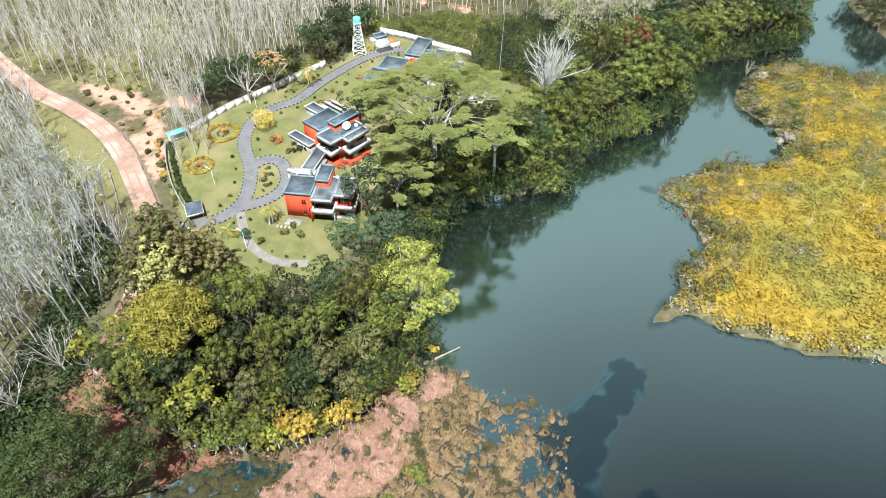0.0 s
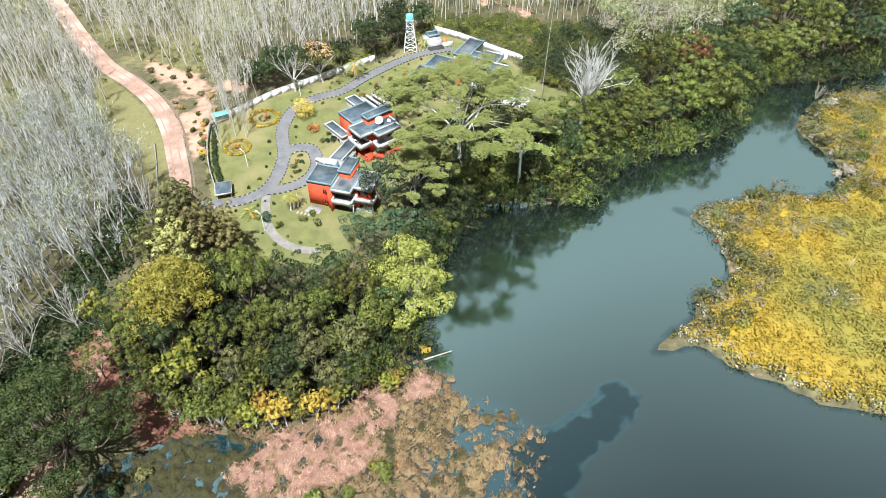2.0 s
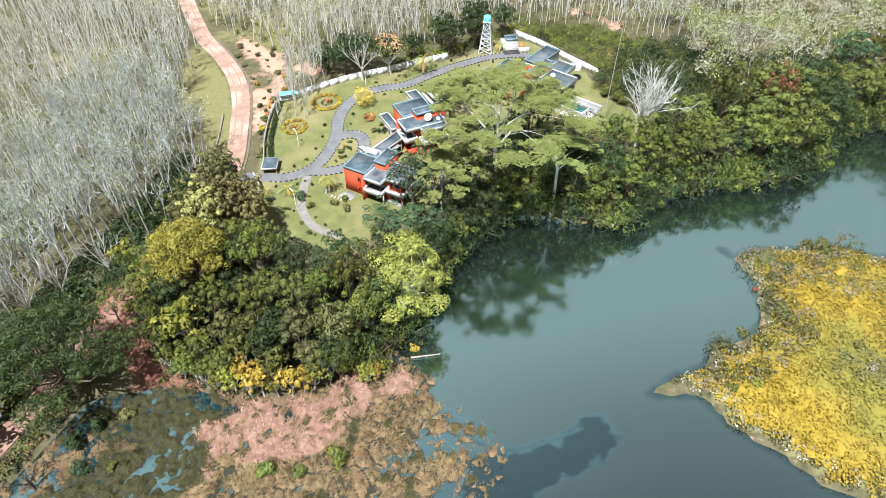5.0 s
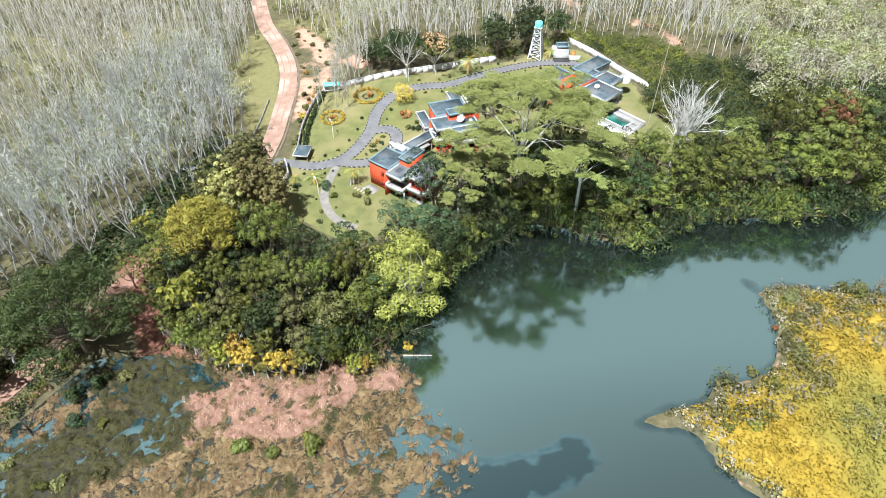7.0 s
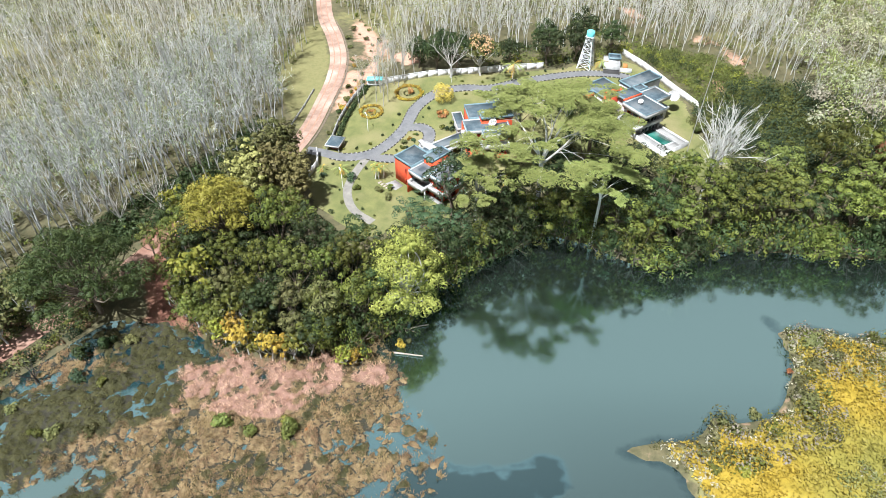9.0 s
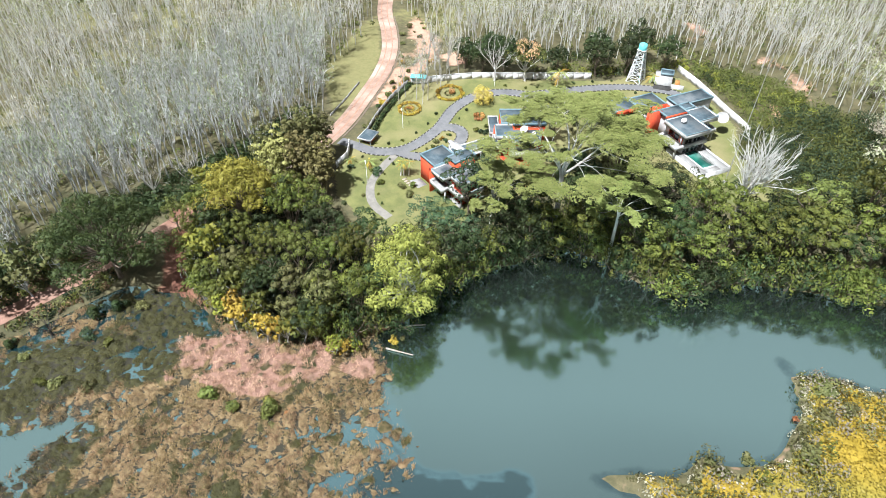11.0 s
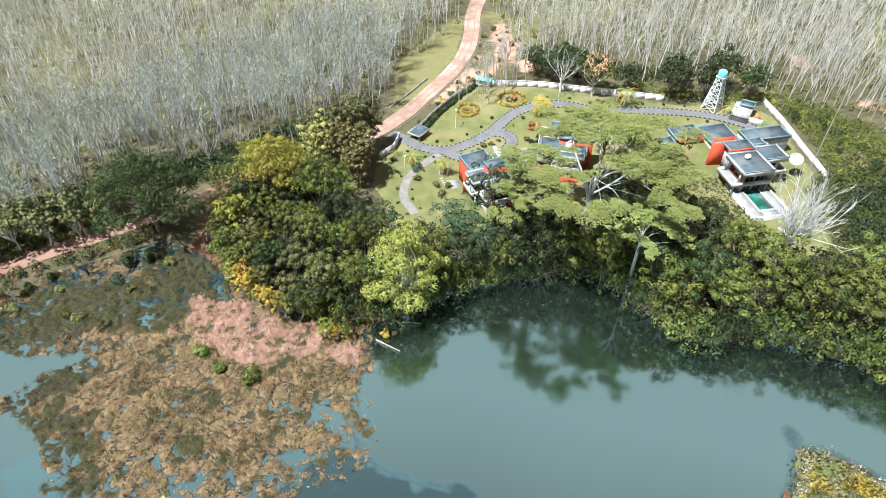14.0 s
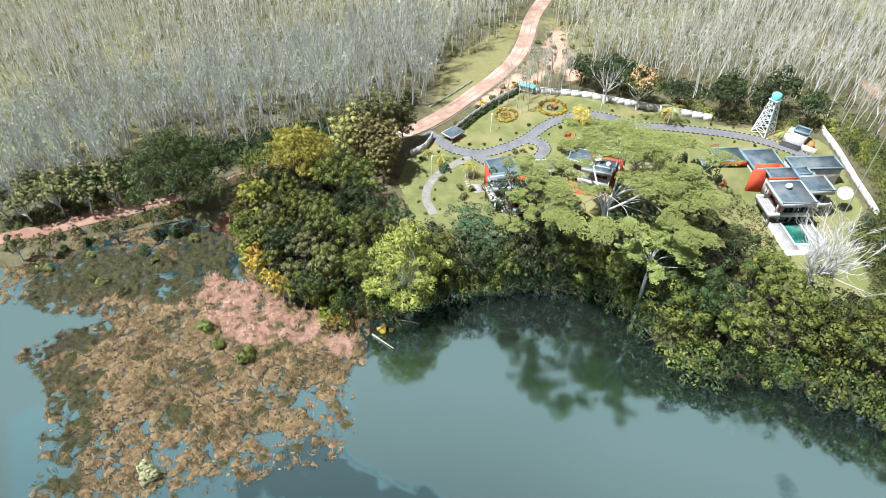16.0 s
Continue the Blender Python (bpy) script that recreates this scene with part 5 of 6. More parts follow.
def bare_tree(name, label, x, y, height, spread, stems, seed, mat, split=0.3, radius=0.3, twigs=7, at_z=None, lean=(0, 0), vase=1.0):
    """A leafless tree: stems that fan out, with finer branches and twigs."""
    t = thing(name, label, "tree", pose(x, y, gz(x, y) if at_z is None else at_z))
    r = np.random.default_rng(seed)
    tr, tw = Geo(), Geo()
    f = np.array([0, 0, height * split])
    tr.tube(limb(r, (0, 0, -0.4), f, 0.03), np.linspace(radius * 1.4, radius, 5), 7)
    for k in range(stems):
        a = k * 2.39996 + r.uniform(-0.3, 0.3)
        rad = spread * math.sqrt((k + 0.6) / stems)
        e = f + np.array([lean[0] + math.cos(a) * rad, lean[1] + math.sin(a) * rad, height * (1 - split) * (1 - 0.35 * (rad / spread) ** 2) * r.uniform(0.85, 1.05)])
        ln_ = limb(r, f, e, 0.05, 7)
        ln_[:, :2] = f[:2] + (ln_[:, :2] - f[:2]) * (np.linspace(0, 1, 7) ** (vase - 1))[:, None] if vase > 1 else ln_[:, :2]
        tr.tube(ln_, np.linspace(radius * 0.55, radius * 0.12, 7), 5)
        for _ in range(twigs):
            b = ln_[r.integers(2, 7)]
            d = (e - f) / np.linalg.norm(e - f) + r.normal(0, 0.42, 3) + (0, 0, 0.2)
            q = b + d * height * r.uniform(0.1, 0.22)
            w = limb(r, b, q, 0.08, 4)
            tr.tube(w, np.linspace(radius * 0.2, radius * 0.06, 4), 4)
            for _ in range(3):
                tw.tube([w[2], w[2] + d * height * 0.05 + r.normal(0, height * 0.02, 3), w[3] + r.normal(0, height * 0.035, 3) + d * height * 0.03], [radius * 0.08, radius * 0.06, radius * 0.03], 3)
    for v, f in zip(tw.v, tw.f):
        tr.add(v, f - f.min())
    part("trunk", smooth(tr.mesh("trunk", mat)), None, t)
    return t


M_BLEACHED = material("bark_bleached", (0.42, 0.405, 0.365), (0.62, 0.60, 0.55), scale=1.2, bump=0.3)
bare_tree("bare_white_tree", "tall leafless white tree with a fan of branches", 25.1, 143.8, 20.3, 3.6, 10, 1301, M_BLEACHED, 0.44, 0.5, 12, None, (0.5, 0.3), 1.5)
bare_tree("bare_garden_tree", "leafless pale tree with a flared foot on the lawn", -52.2, 150.4, 11.0, 4.8, 9, 1302, M_WHITEBARK, 0.3, 0.26, 5)
bare_tree("dead_tree", "dead dark tree lying rooted in the pond", -45.5, 26.5, 5.0, 3.4, 8, 1303, M_DEADWOOD, 0.25, 0.2, 4, 0.0)
for x, y, h in ((-67, 96, 11), (-70, 58, 12), (-66, 66, 12), (-72, 52, 11), (72, 135, 3.4), (94, 183, 5)):
    bare_tree("bare_grey_tree", "leafless grey-white tree at the edge of the plantation" if x < 0 else "bare grey dead tree on the island shore", x, y, h, h * 0.33, 9, int(1310 + abs(x)), M_WHITEBARK if x < 0 else M_GREYBUSH, 0.18, 0.2, 6)

# slender trees with yellow and golden heads along the marsh
SLIM = {}
for nm, mt, lab in (("gold", M_GOLD, "slender tree with a golden-yellow head at the marsh edge"), ("yellow", M_YELLOW, "slender tree with a yellow-green head at the marsh edge"), ("green", M_MID, "slender pale-trunked tree with a small green head"), ("pale", M_OLIVE, "slender tree with a thin olive crown on the pond bank")):
    SLIM[nm] = [tree_kind("slender_tree", lab, 1400 + i + 10 * len(SLIM), mt, M_PALEGREY, rx=1.7, rz=2.2, zc=4.3, lobes=22, per=30, leaf=0.23, lobe=(0.22, 0.38)) for i in range(2)]
for k, (nm, x, y, s) in enumerate((("yellow", -28.8, 52, 1.0), ("yellow", -26.5, 52.4, 1.15), ("gold", -23.4, 53, 1.05), ("gold", -21.6, 54, 1.2), ("yellow", -19.2, 54.8, 1.0), ("gold", -17.2, 55.8, 1.2), ("gold", -15.6, 57.2, 1.1), ("yellow", -14.2, 58.6, 1.25),
                                   ("gold", -24.8, 54.2, 1.1), ("yellow", -6.8, 63.6, 0.95), ("gold", -5.6, 65.2, 0.8), ("yellow", -4.8, 66.8, 0.7), ("yellow", -38.5, 57, 2.1), ("green", -31.5, 52, 1.1), ("green", -34, 51.8, 1.2), ("green", -36.6, 51.6, 1.0),
                                   ("green", -39, 52.4, 1.3), ("green", -12.5, 60.5, 1.4), ("green", -11.5, 63, 1.5), ("green", -20.5, 57, 1.5), ("green", -27, 56, 1.6), ("yellow", -60.5, 66, 1.6), ("yellow", -57.5, 72, 1.3), ("green", -42, 54.4, 1.4))):
    plant(SLIM[nm][k % 2], x, y, s, s * random.uniform(0.9, 1.15))

# feathery olive trees by the gate
M_FEATHERY = leafy("leaf_feathery_straw", (0.22, 0.20, 0.06), (0.42, 0.37, 0.14))
FEATHERY = [tree_kind("feathery_tree", "tall feathery olive-brown tree beside the garden gate", 1500 + i, M_FEATHERY if i else M_OLIVE, rx=3.3, rz=5.4, zc=8.2, lobes=80, per=44, leaf=0.25, lobe=(0.15, 0.26), low=-0.9, ragged=0.2) for i in range(2)]
for k, (x, y, s) in enumerate(((-52.5, 86.5, 1.3), (-48.2, 85, 1.25), (-55.5, 81, 1.2), (-46, 88.5, 1.05), (-55.5, 91, 1.2), (-51, 80, 1.25), (-57.3, 95.5, 0.95), (-43.5, 86, 1.0))):
    plant(FEATHERY[k % 2], x, y, s)

# trees round the garden: dense dark ones behind the wall, an orange-flowering one, white-stemmed ones on the lawn
GARDEN = [tree_kind("garden_tree", "dense dark green tree behind the garden wall", 1600 + i, M_DARK, rx=3.9, rz=3.6, zc=6.2, lobes=54, per=46, leaf=0.28) for i in range(2)]
for k, (x, y, s) in enumerate(((-35.5, 175, 1.15), (-30.5, 182, 1.1), (-33, 190, 1.2), (-25, 193, 1.0), (-58.5, 151.5, 0.95), (-54.5, 156.5, 1.05), (-49, 160, 1.0), (-63, 149, 0.9), (-44, 167, 0.8), (-61, 158, 0.9), (-40, 180, 1.0))):
    plant(GARDEN[k % 2], x, y, s)
FLOWER = tree_kind("flowering_tree", "light green tree topped with peach-orange blossom at the garden wall", 1620, M_LIGHT, M_PALE, rx=4.6, rz=2.2, zc=6.4, lobes=24, per=60, leaf=0.28, low=-0.1)
g, _ = crown_geo(1621, 4.3, 2.0, 7.4, lobes=24, per=60, leaf=0.2, low=0.25)
part("blossom", g, leafy("leaf_peach_blossom", (0.55, 0.27, 0.15), (0.68, 0.42, 0.28)), FLOWER, "peach-orange blossom")
plant(FLOWER, -46.5, 156.8, 1.15)
LAWNTREE = []
for i in range(3):
    tg, lg = rubber_geo(340 + i)
    t = thing("white_stemmed_tree", "slim white-stemmed tree standing on the lawn", "tree")
    part("trunk", smooth(tg.mesh("trunk", M_WHITEBARK)), None, t)
    part("crown", lg, M_RUBBER, t)
    LAWNTREE.append(t)
for k, (x, y, s) in enumerate(((-61, 129, 0.72), (-58.5, 131, 0.75), (-63, 133, 0.8), (-60.5, 137.5, 0.75), (-64.5, 128, 0.7), (-58, 128.6, 0.6), (-62, 141, 0.8), (-66, 137, 0.8), (-64, 144, 0.8), (-69, 140, 0.85), (-63, 124.5, 0.55), (-62.5, 138, 0.9), (-65.5, 141.5, 0.9), (-67, 146, 0.95), (-61, 145, 0.85), (-70, 143.5, 0.9), (-64.5, 134.5, 0.8))):
    plant(LAWNTREE[k % 3], x, y, s)
RUST = tree_kind("rust_tree", "tree with a rust-coloured crown in the lakeside wood", 1630, leafy("leaf_rust", (0.22, 0.10, 0.04), (0.36, 0.19, 0.08)), rx=4, rz=3.4, zc=8, lobes=26, per=70)
plant(RUST, 55, 174, 1.1, 1.5)
# trees on the west bank of the pond
for k, (x, y, s) in enumerate(((-58, 15, 1.9), (-56.5, 21, 1.7), (-60, 27, 2.0), (-57, 9, 1.7), (-46, 7.5, 1.3), (-58.5, 33, 1.8), (-45, 13, 0.9), (-61, 19, 1.9), (-62, 11, 1.8), (-60, 4, 1.8), (-63, 34, 1.7), (-56.5, 27, 1.5))):
    plant(SLIM["pale"][k % 2], x, y, s, s * 0.85)
for t in [FLOWER, RUST] + FEATHERY + GARDEN + LAWNTREE + sum(SLIM.values(), []):
    drop(t)


# ---- palms ----
def palm(x, y, height, size, label):
    t = thing("palm", label, "palm", pose(x, y, gz(x, y), 0, 0, random.uniform(0, 360)))
    r = np.random.default_rng(int(abs(x * 31 + y * 7)))
    part("trunk", smooth(Geo().tube(limb(r, (0, 0, -0.3), (0.3, 0, height), 0.03, 6), np.linspace(0.2, 0.13, 6), 7).mesh("trunk", M_PALE)), None, t)
    for k in range(15):
        a = k * 2.39996
        d = np.array([math.cos(a), math.sin(a), 0])
        up = 0.75 - 0.09 * k
        s = np.linspace(0, 1, 7)
        spine = np.array([0.3, 0, height]) + d * (s * size)[:, None] + np.array([0, 0, 1]) * (up * s * size * 0.6 - 0.75 * size * s ** 2 * 0.7)[:, None]
        side = np.array([-d[1], d[0], 0])
        w = size * 0.17 * np.sin(np.pi * np.clip(s * 0.9 + 0.08, 0, 1))
        g = Geo()
        for j in range(6):
            for sg in (-1, 1):
                for q in (0, 0.5):
                    a0 = spine[j] + (spine[j + 1] - spine[j]) * q
                    a1 = spine[j] + (spine[j + 1] - spine[j]) * (q + 0.4)
                    tip = a1 + side * sg * w[j] * 1.3 + (spine[j + 1] - spine[j]) * 0.7 - (0, 0, w[j] * 0.5)
                    g.add([a0, a1, tip], [(0, 1, 2)])
        part("frond", g, M_FEATHER if k % 4 else M_GOLD, t)


palm(-38.2, 161.0, 4.6, 3.4, "coconut palm with drooping fronds behind the drive")
palm(-46.8, 102.0, 1.2, 2.4, "low palm with yellowing fronds by the gate")
palm(-50.5, 99.0, 0.9, 1.7, "low palm on the lawn by the gate")
for x, y in ((-38.6, 106.2), (-37.8, 105.4), (-37.2, 106.4), (-38.3, 104.8)):
    palm(x, y, 3.6, 1.5, "slim white-stemmed palm in a cluster beside the house")
palm(-22.5, 183.0, 2.2, 2.2, "palm beside the white outbuilding")
palm(-12, 122, 4, 3.0, "dark palm under the spreading tree")


# ---- houses ----
class House:
    """Boxes in a turned plan: u along the front, v towards the back, z up."""

    def __init__(self, name, label, x, y, turn, category="house"):
        self.ob = thing(name, label, category, pose(x, y, 0, 0, 0, turn))

    def box(self, name, u0, u1, v0, v1, z0, z1, mat, parent=None, label=""):
        return part(name, Geo().box(u0, u1, v0, v1, z0, z1), mat, parent or self.ob, label)

    def roof(self, u0, u1, v0, v1, z, mat, rim=M_RIM, fascia=None, thick=0.3, lip=0.28):
        """A flat roof slab with a low parapet round it, and a deep fascia where it has one."""
        r_ = self.box("roof", u0 + 0.2, u1 - 0.2, v0 + 0.2, v1 - 0.2, z - thick, z, mat)
        low = z - (fascia or thick)
        for a, b, c, d in ((u0, u1, v0, v0 + 0.2), (u0, u1, v1 - 0.2, v1), (u0, u0 + 0.2, v0 + 0.2, v1 - 0.2), (u1 - 0.2, u1, v0 + 0.2, v1 - 0.2)):
            self.box("parapet", a, b, c, d, low, z + lip, M_WHITE if fascia else rim, r_)
        if fascia:
            for a, b, c, d in ((u0 - 0.03, u1 + 0.03, v0 - 0.03, v0 + 0.2), (u0 - 0.03, u1 + 0.03, v1 - 0.2, v1 + 0.03), (u0 - 0.03, u0 + 0.2, v0 + 0.2, v1 - 0.2), (u1 - 0.2, u1 + 0.03, v0 + 0.2, v1 - 0.2)):
                self.box("coping", a, b, c, d, z + lip, z + lip + 0.06, rim, r_)
        return r_

    def tray(self, u0, u1, v0, v1, z0, z1, mat=M_WHITE):
        """A balcony: a floor with solid parapets on all sides."""
        f = self.box("balcony", u0 + 0.18, u1 - 0.18, v0 + 0.18, v1 - 0.18, z0, z0 + 0.22, M_CONC)
        for a, b, c, d in ((u0, u1, v0, v0 + 0.18), (u0, u1, v1 - 0.18, v1), (u0, u0 + 0.18, v0 + 0.18, v1 - 0.18), (u1 - 0.18, u1, v0 + 0.18, v1 - 0.18)):
            self.box("parapet", a, b, c, d, z0 - 0.1, z1, mat, f)

    def window(self, u, v, z0, z1, width, facing="v", frame_mat=M_RED):
        """A dark pane in a frame, proud of a wall that faces down the v or u axis."""
        g, f = Geo(), Geo()
        if facing == "v":
            g.box(u, u + width, v - 0.05, v - 0.01, z0, z1)
            for a, b, c, d in ((u - 0.08, u, z0 - 0.08, z1 + 0.08), (u + width, u + width + 0.08, z0 - 0.08, z1 + 0.08), (u, u + width, z1, z1 + 0.08), (u, u + width, z0 - 0.08, z0), (u + width / 2 - 0.04, u + width / 2 + 0.04, z0, z1)):
                f.box(a, b, v - 0.1, v - 0.005, c, d)
        else:
            g.box(u + 0.01, u + 0.05, v, v + width, z0, z1)
            for a, b, c, d in ((v - 0.08, v, z0 - 0.08, z1 + 0.08), (v + width, v + width + 0.08, z0 - 0.08, z1 + 0.08), (v, v + width, z1, z1 + 0.08), (v, v + width, z0 - 0.08, z0), (v + width / 2 - 0.04, v + width / 2 + 0.04, z0, z1)):
                f.box(u + 0.005, u + 0.1, a, b, c, d)
        w = part("window", g, M_GLASS, self.ob)
        part("window_frame", f, frame_mat, w)

    def dish(self, u, v, z, radius, tilt=35, turn=0):
        s = Geo()
        ang, rr = np.meshgrid(np.linspace(0, 2 * np.pi, 17), np.linspace(0.02, 1, 6))
        p = np.stack([rr * np.cos(ang) * radius, rr * np.sin(ang) * radius, 0.28 * radius * rr ** 2 - 0.02], -1)
        s.add(p, grid_faces(17, 6))
        top = smooth(s.mesh("dish", M_WHITE))
        mast = part("mast", Geo().tube([(u, v, z), (u, v, z + radius * 0.9)], [0.06, 0.05], 6), M_STEEL, self.ob)
        d = part("satellite_dish", top, None, self.ob, "white satellite dish")
        d.matrix_basis = pose(u, v, z + radius * 0.9, tilt, 0, turn)


# the near two-storey house
A = House("villa", "flat-roofed two-storey villa with orange-red walls and white fascias", -34.8, 108.2, -6.5)
za = 2.6
A.box("wall", 0, 5.8, 0, 6.2, za, 9.45, M_RED, label="orange-red rendered wall block")
A.box("wall", 5.8, 14.2, 1.6, 7.0, za, 9.3, M_RED)
A.box("fin", 5.8, 6.15, -1.5, 1.6, za, 9.2, M_RED)
A.box("fin", 4.9, 5.25, -0.5, 0, za, 8.6, M_RED)
A.roof(-0.15, 5.9, -0.15, 6.4, 9.75, M_ROOF)
A.roof(6.15, 10.7, -1.3, 7.3, 9.55, M_ROOFPALE, fascia=0.75)
A.roof(10.7, 14.9, 0.9, 7.3, 9.5, M_ROOFPALE, fascia=0.75)
A.tray(6.2, 10.9, -1.7, 1.6, 6.0, 7.1)
A.tray(10.9, 15.3, 0.2, 7.0, 6.0, 7.1)
A.box("floor_slab", 6.2, 14.9, 0.6, 1.6, za, 3.4, M_CONC)
A.box("column", 10.7, 11.0, -0.9, -0.6, za, 5.9, M_WHITE)
A.box("column", 14.6, 14.9, 0.9, 1.2, za, 5.9, M_WHITE)
for z0, z1 in ((3.6, 5.6), (6.6, 8.7)):
    A.window(7.0, 1.6, z0, z1, 3.0)
    A.window(11.4, 1.6, z0, z1, 2.4)
    A.window(14.2, 2.4, z0, z1, 3.4, "u")
for z0 in (4.2, 7.0):
    A.window(3.7, 0, z0, z0 + 1.2, 0.8)
A.box("stair_tower", 6.3, 9.0, 3.4, 9.0, za, 11.05, M_RED, label="raised red stair block")
A.roof(6.1, 9.2, 3.2, 9.2, 11.2, M_ROOF)
A.box("court_wall", 0.2, 3.6, 6.6, 6.8, za, 9.7, M_RIM)
A.box("court_wall", 3.6, 3.8, 6.4, 9.0, za, 9.7, M_RIM)
A.box("porch", -1.2, 4.2, 9.2, 11.2, 8.0, 8.4, M_WHITE)
for u in (-1.0, 3.8):
    A.box("column", u, u + 0.3, 9.4, 9.7, za, 8.0, M_WHITE)
A.box("bench_terrace", -1.5, 3.5, -3.2, -0.6, za, 3.5, M_CONC)
for k in range(4):
    A.box("step", -1.4 + k * 0.9, -1.0 + k * 0.9, -4.4, -3.3, za, 3.65, M_WOOD)
A.dish(10.2, 6.6, 9.6, 0.45, 30, 40)
# the covered way to the next house
L_ = House("covered_way", "flat-roofed covered way that joins the two villas", -33.3, 116.2, -14, "walkway")
L_.roof(-0.8, 2.4, 0.0, 12.6, 8.0, M_ROOF, M_WHITE)
L_.box("wall", -0.5, -0.3, 0.3, 12.3, 3.2, 7.7, M_WHITE)
L_.box("roof_light", 2.7, 3.6, 1.0, 8.5, 7.5, 7.8, M_WHITE)
for v in (1.2, 4.2, 7.2, 10.2):
    L_.box("column", 2.0, 2.25, v, v + 0.25, 3.2, 7.7, M_WHITE)
L_.box("beam", -3.4, -0.9, 1.2, 2.2, 8.0, 8.5, M_WHITE)
L_.box("column", -3.3, -3.0, 1.4, 1.7, 3.2, 8.0, M_WHITE)

# the second house
B = House("villa", "flat-roofed villa with an orange-red gable wall and stepped white balconies", -34.8, 134.3, -41)
zb = 4.2
B.box("wall", 0, 6.4, 0, 8.2, zb, 11.1, M_RED, label="orange-red rendered wall block")
B.box("wall", 6.4, 11.2, 1.2, 8.6, zb, 11.0, M_RED)
B.box("wall", 11.2, 13.2, 4.6, 8.2, zb, 10.8, M_WHITE)
B.box("fin", 6.4, 6.8, -1.9, 1.2, zb, 11.0, M_RED)
B.roof(-0.15, 6.5, -0.15, 8.4, 11.45, M_ROOF)
B.roof(6.8, 12.1, -1.8, 9.0, 11.3, M_ROOF, fascia=0.8)
B.roof(12.1, 14.3, 1.8, 8.6, 11.25, M_ROOF, fascia=0.8)
B.tray(6.9, 12.2, -2.2, 1.2, 7.6, 8.8)
B.tray(12.2, 14.8, 1.4, 8.4, 7.6, 8.8)
B.box("base_wall", 7.0, 13.6, -1.4, 1.2, zb, 5.4, M_RED)
B.box("base_wall", 13.2, 15.0, 1.2, 8.0, zb, 5.6, M_RED)
B.box("stair_tower", 6.5, 9.0, 2.5, 10.2, zb, 12.75, M_RED)
B.roof(6.3, 9.2, 2.3, 10.4, 12.9, M_ROOF)
B.box("low_wing", -3.4, 4.4, -2.4, 0, zb, 7.1, M_WHITE, label="low white wing")
B.roof(-3.6, 4.6, -2.6, 0.0, 7.4, M_ROOF, M_WHITE)
B.box("wall", -9.2, -2.4, 7.8, 10.6, zb, 8.2, M_WHITE)
B.roof(-9.4, -2.2, 7.6, 10.8, 8.5, M_ROOF, M_WHITE)
B.box("wall", -2.2, 0.0, 5.0, 8.4, zb, 8.0, M_WHITE)
for k in range(3):
    B.box("beam", -8.0, -0.2, 11.6 + k * 1.6, 12.2 + k * 1.6, 7.8, 8.3, M_WHITE)
for u in (-7.6, -0.8):
    B.box("column", u, u + 0.35, 14.6, 14.95, zb, 7.8, M_WHITE)
    B.box("column", u, u + 0.35, 11.5, 11.85, zb, 7.8, M_WHITE)
for z0 in (5.6, 9.0):
    B.window(7.6, 1.2, z0, z0 + 1.7, 3.0)
    B.window(13.2, 5.2, z0, z0 + 1.6, 2.4, "u")
B.window(1.0, -2.4, 5.0, 6.4, 2.2, frame_mat=M_WHITE)
B.window(4.6, 0, 8.8, 10.2, 0.9)
B.dish(10.4, 5.0, 11.3, 1.05, 38, 30)
B.dish(11.2, 7.2, 11.3, 0.5, 40, 80)

# the far house over the pool
H = House("villa", "stepped flat-roofed villa with white balconies above a swimming pool", -4.8, 162.4, -18)
zc_ = 4.0
H.box("wall", -3.5, 6.0, 1.6, 6.8, zc_, 10.4, M_WHITE)
H.box("wall", -4.2, 2.2, 6.8, 12.6, zc_, 10.4, M_WHITE)
H.roof(-0.2, 7.9, -0.2, 7.4, 11.0, M_ROOF, fascia=0.95)
H.roof(-2.0, 3.6, 7.4, 13.6, 10.8, M_ROOF, fascia=0.95)
H.roof(-4.4, -0.2, 0.9, 7.4, 11.3, M_ROOF)
H.roof(-4.6, -2.0, 7.4, 10.8, 11.3, M_ROOF)
H.tray(0.0, 6.8, -1.4, 8.5, 6.6, 7.6)
H.tray(0.2, 3.8, 8.5, 13.9, 6.6, 7.6)
for u, v in ((0.3, -1.0), (6.2, -1.0), (6.2, 7.6), (3.2, 13.2)):
    H.box("column", u, u + 0.35, v, v + 0.35, zc_, 6.6, M_WHITE)
    if v < 8:
        H.box("column", u, u + 0.3, v + 1.0, v + 1.3, 7.6, 10.1, M_WHITE)
for v in (2.0, 4.6):
    H.window(6.0, v, 7.2, 9.7, 2.0, "u", M_WHITE)
    H.window(6.0, v, 4.4, 6.3, 2.0, "u", M_WHITE)
H.window(0.6, 1.6, 7.2, 9.7, 3.6, "v", M_RED)
H.window(2.2, 8.6, 7.4, 9.6, 3.2, "u", M_WHITE)
H.box("curtain_wall", 4.6, 5.6, 1.5, 1.6, 7.0, 9.8, M_RED)
H.box("red_wall", -3.9, -3.4, -2.0, 1.6, zc_, 11.4, M_RED, label="tall slanting orange-red wall")
H.box("red_wall", -7.6, -7.1, 0.8, 6.4, zc_, 10.4, M_RED)
H.box("red_wall", -7.1, -4.4, 6.0, 6.4, zc_, 10.4, M_RED)
H.box("roof_strip", -0.55, -0.15, 0.2, 6.6, 11.3, 11.75, M_RED)
H.box("wall", -10.3, -5.9, 9.0, 20.2, zc_, 9.7, M_WHITE)
H.roof(-10.5, -5.7, 8.8, 20.5, 10.0, M_ROOF)
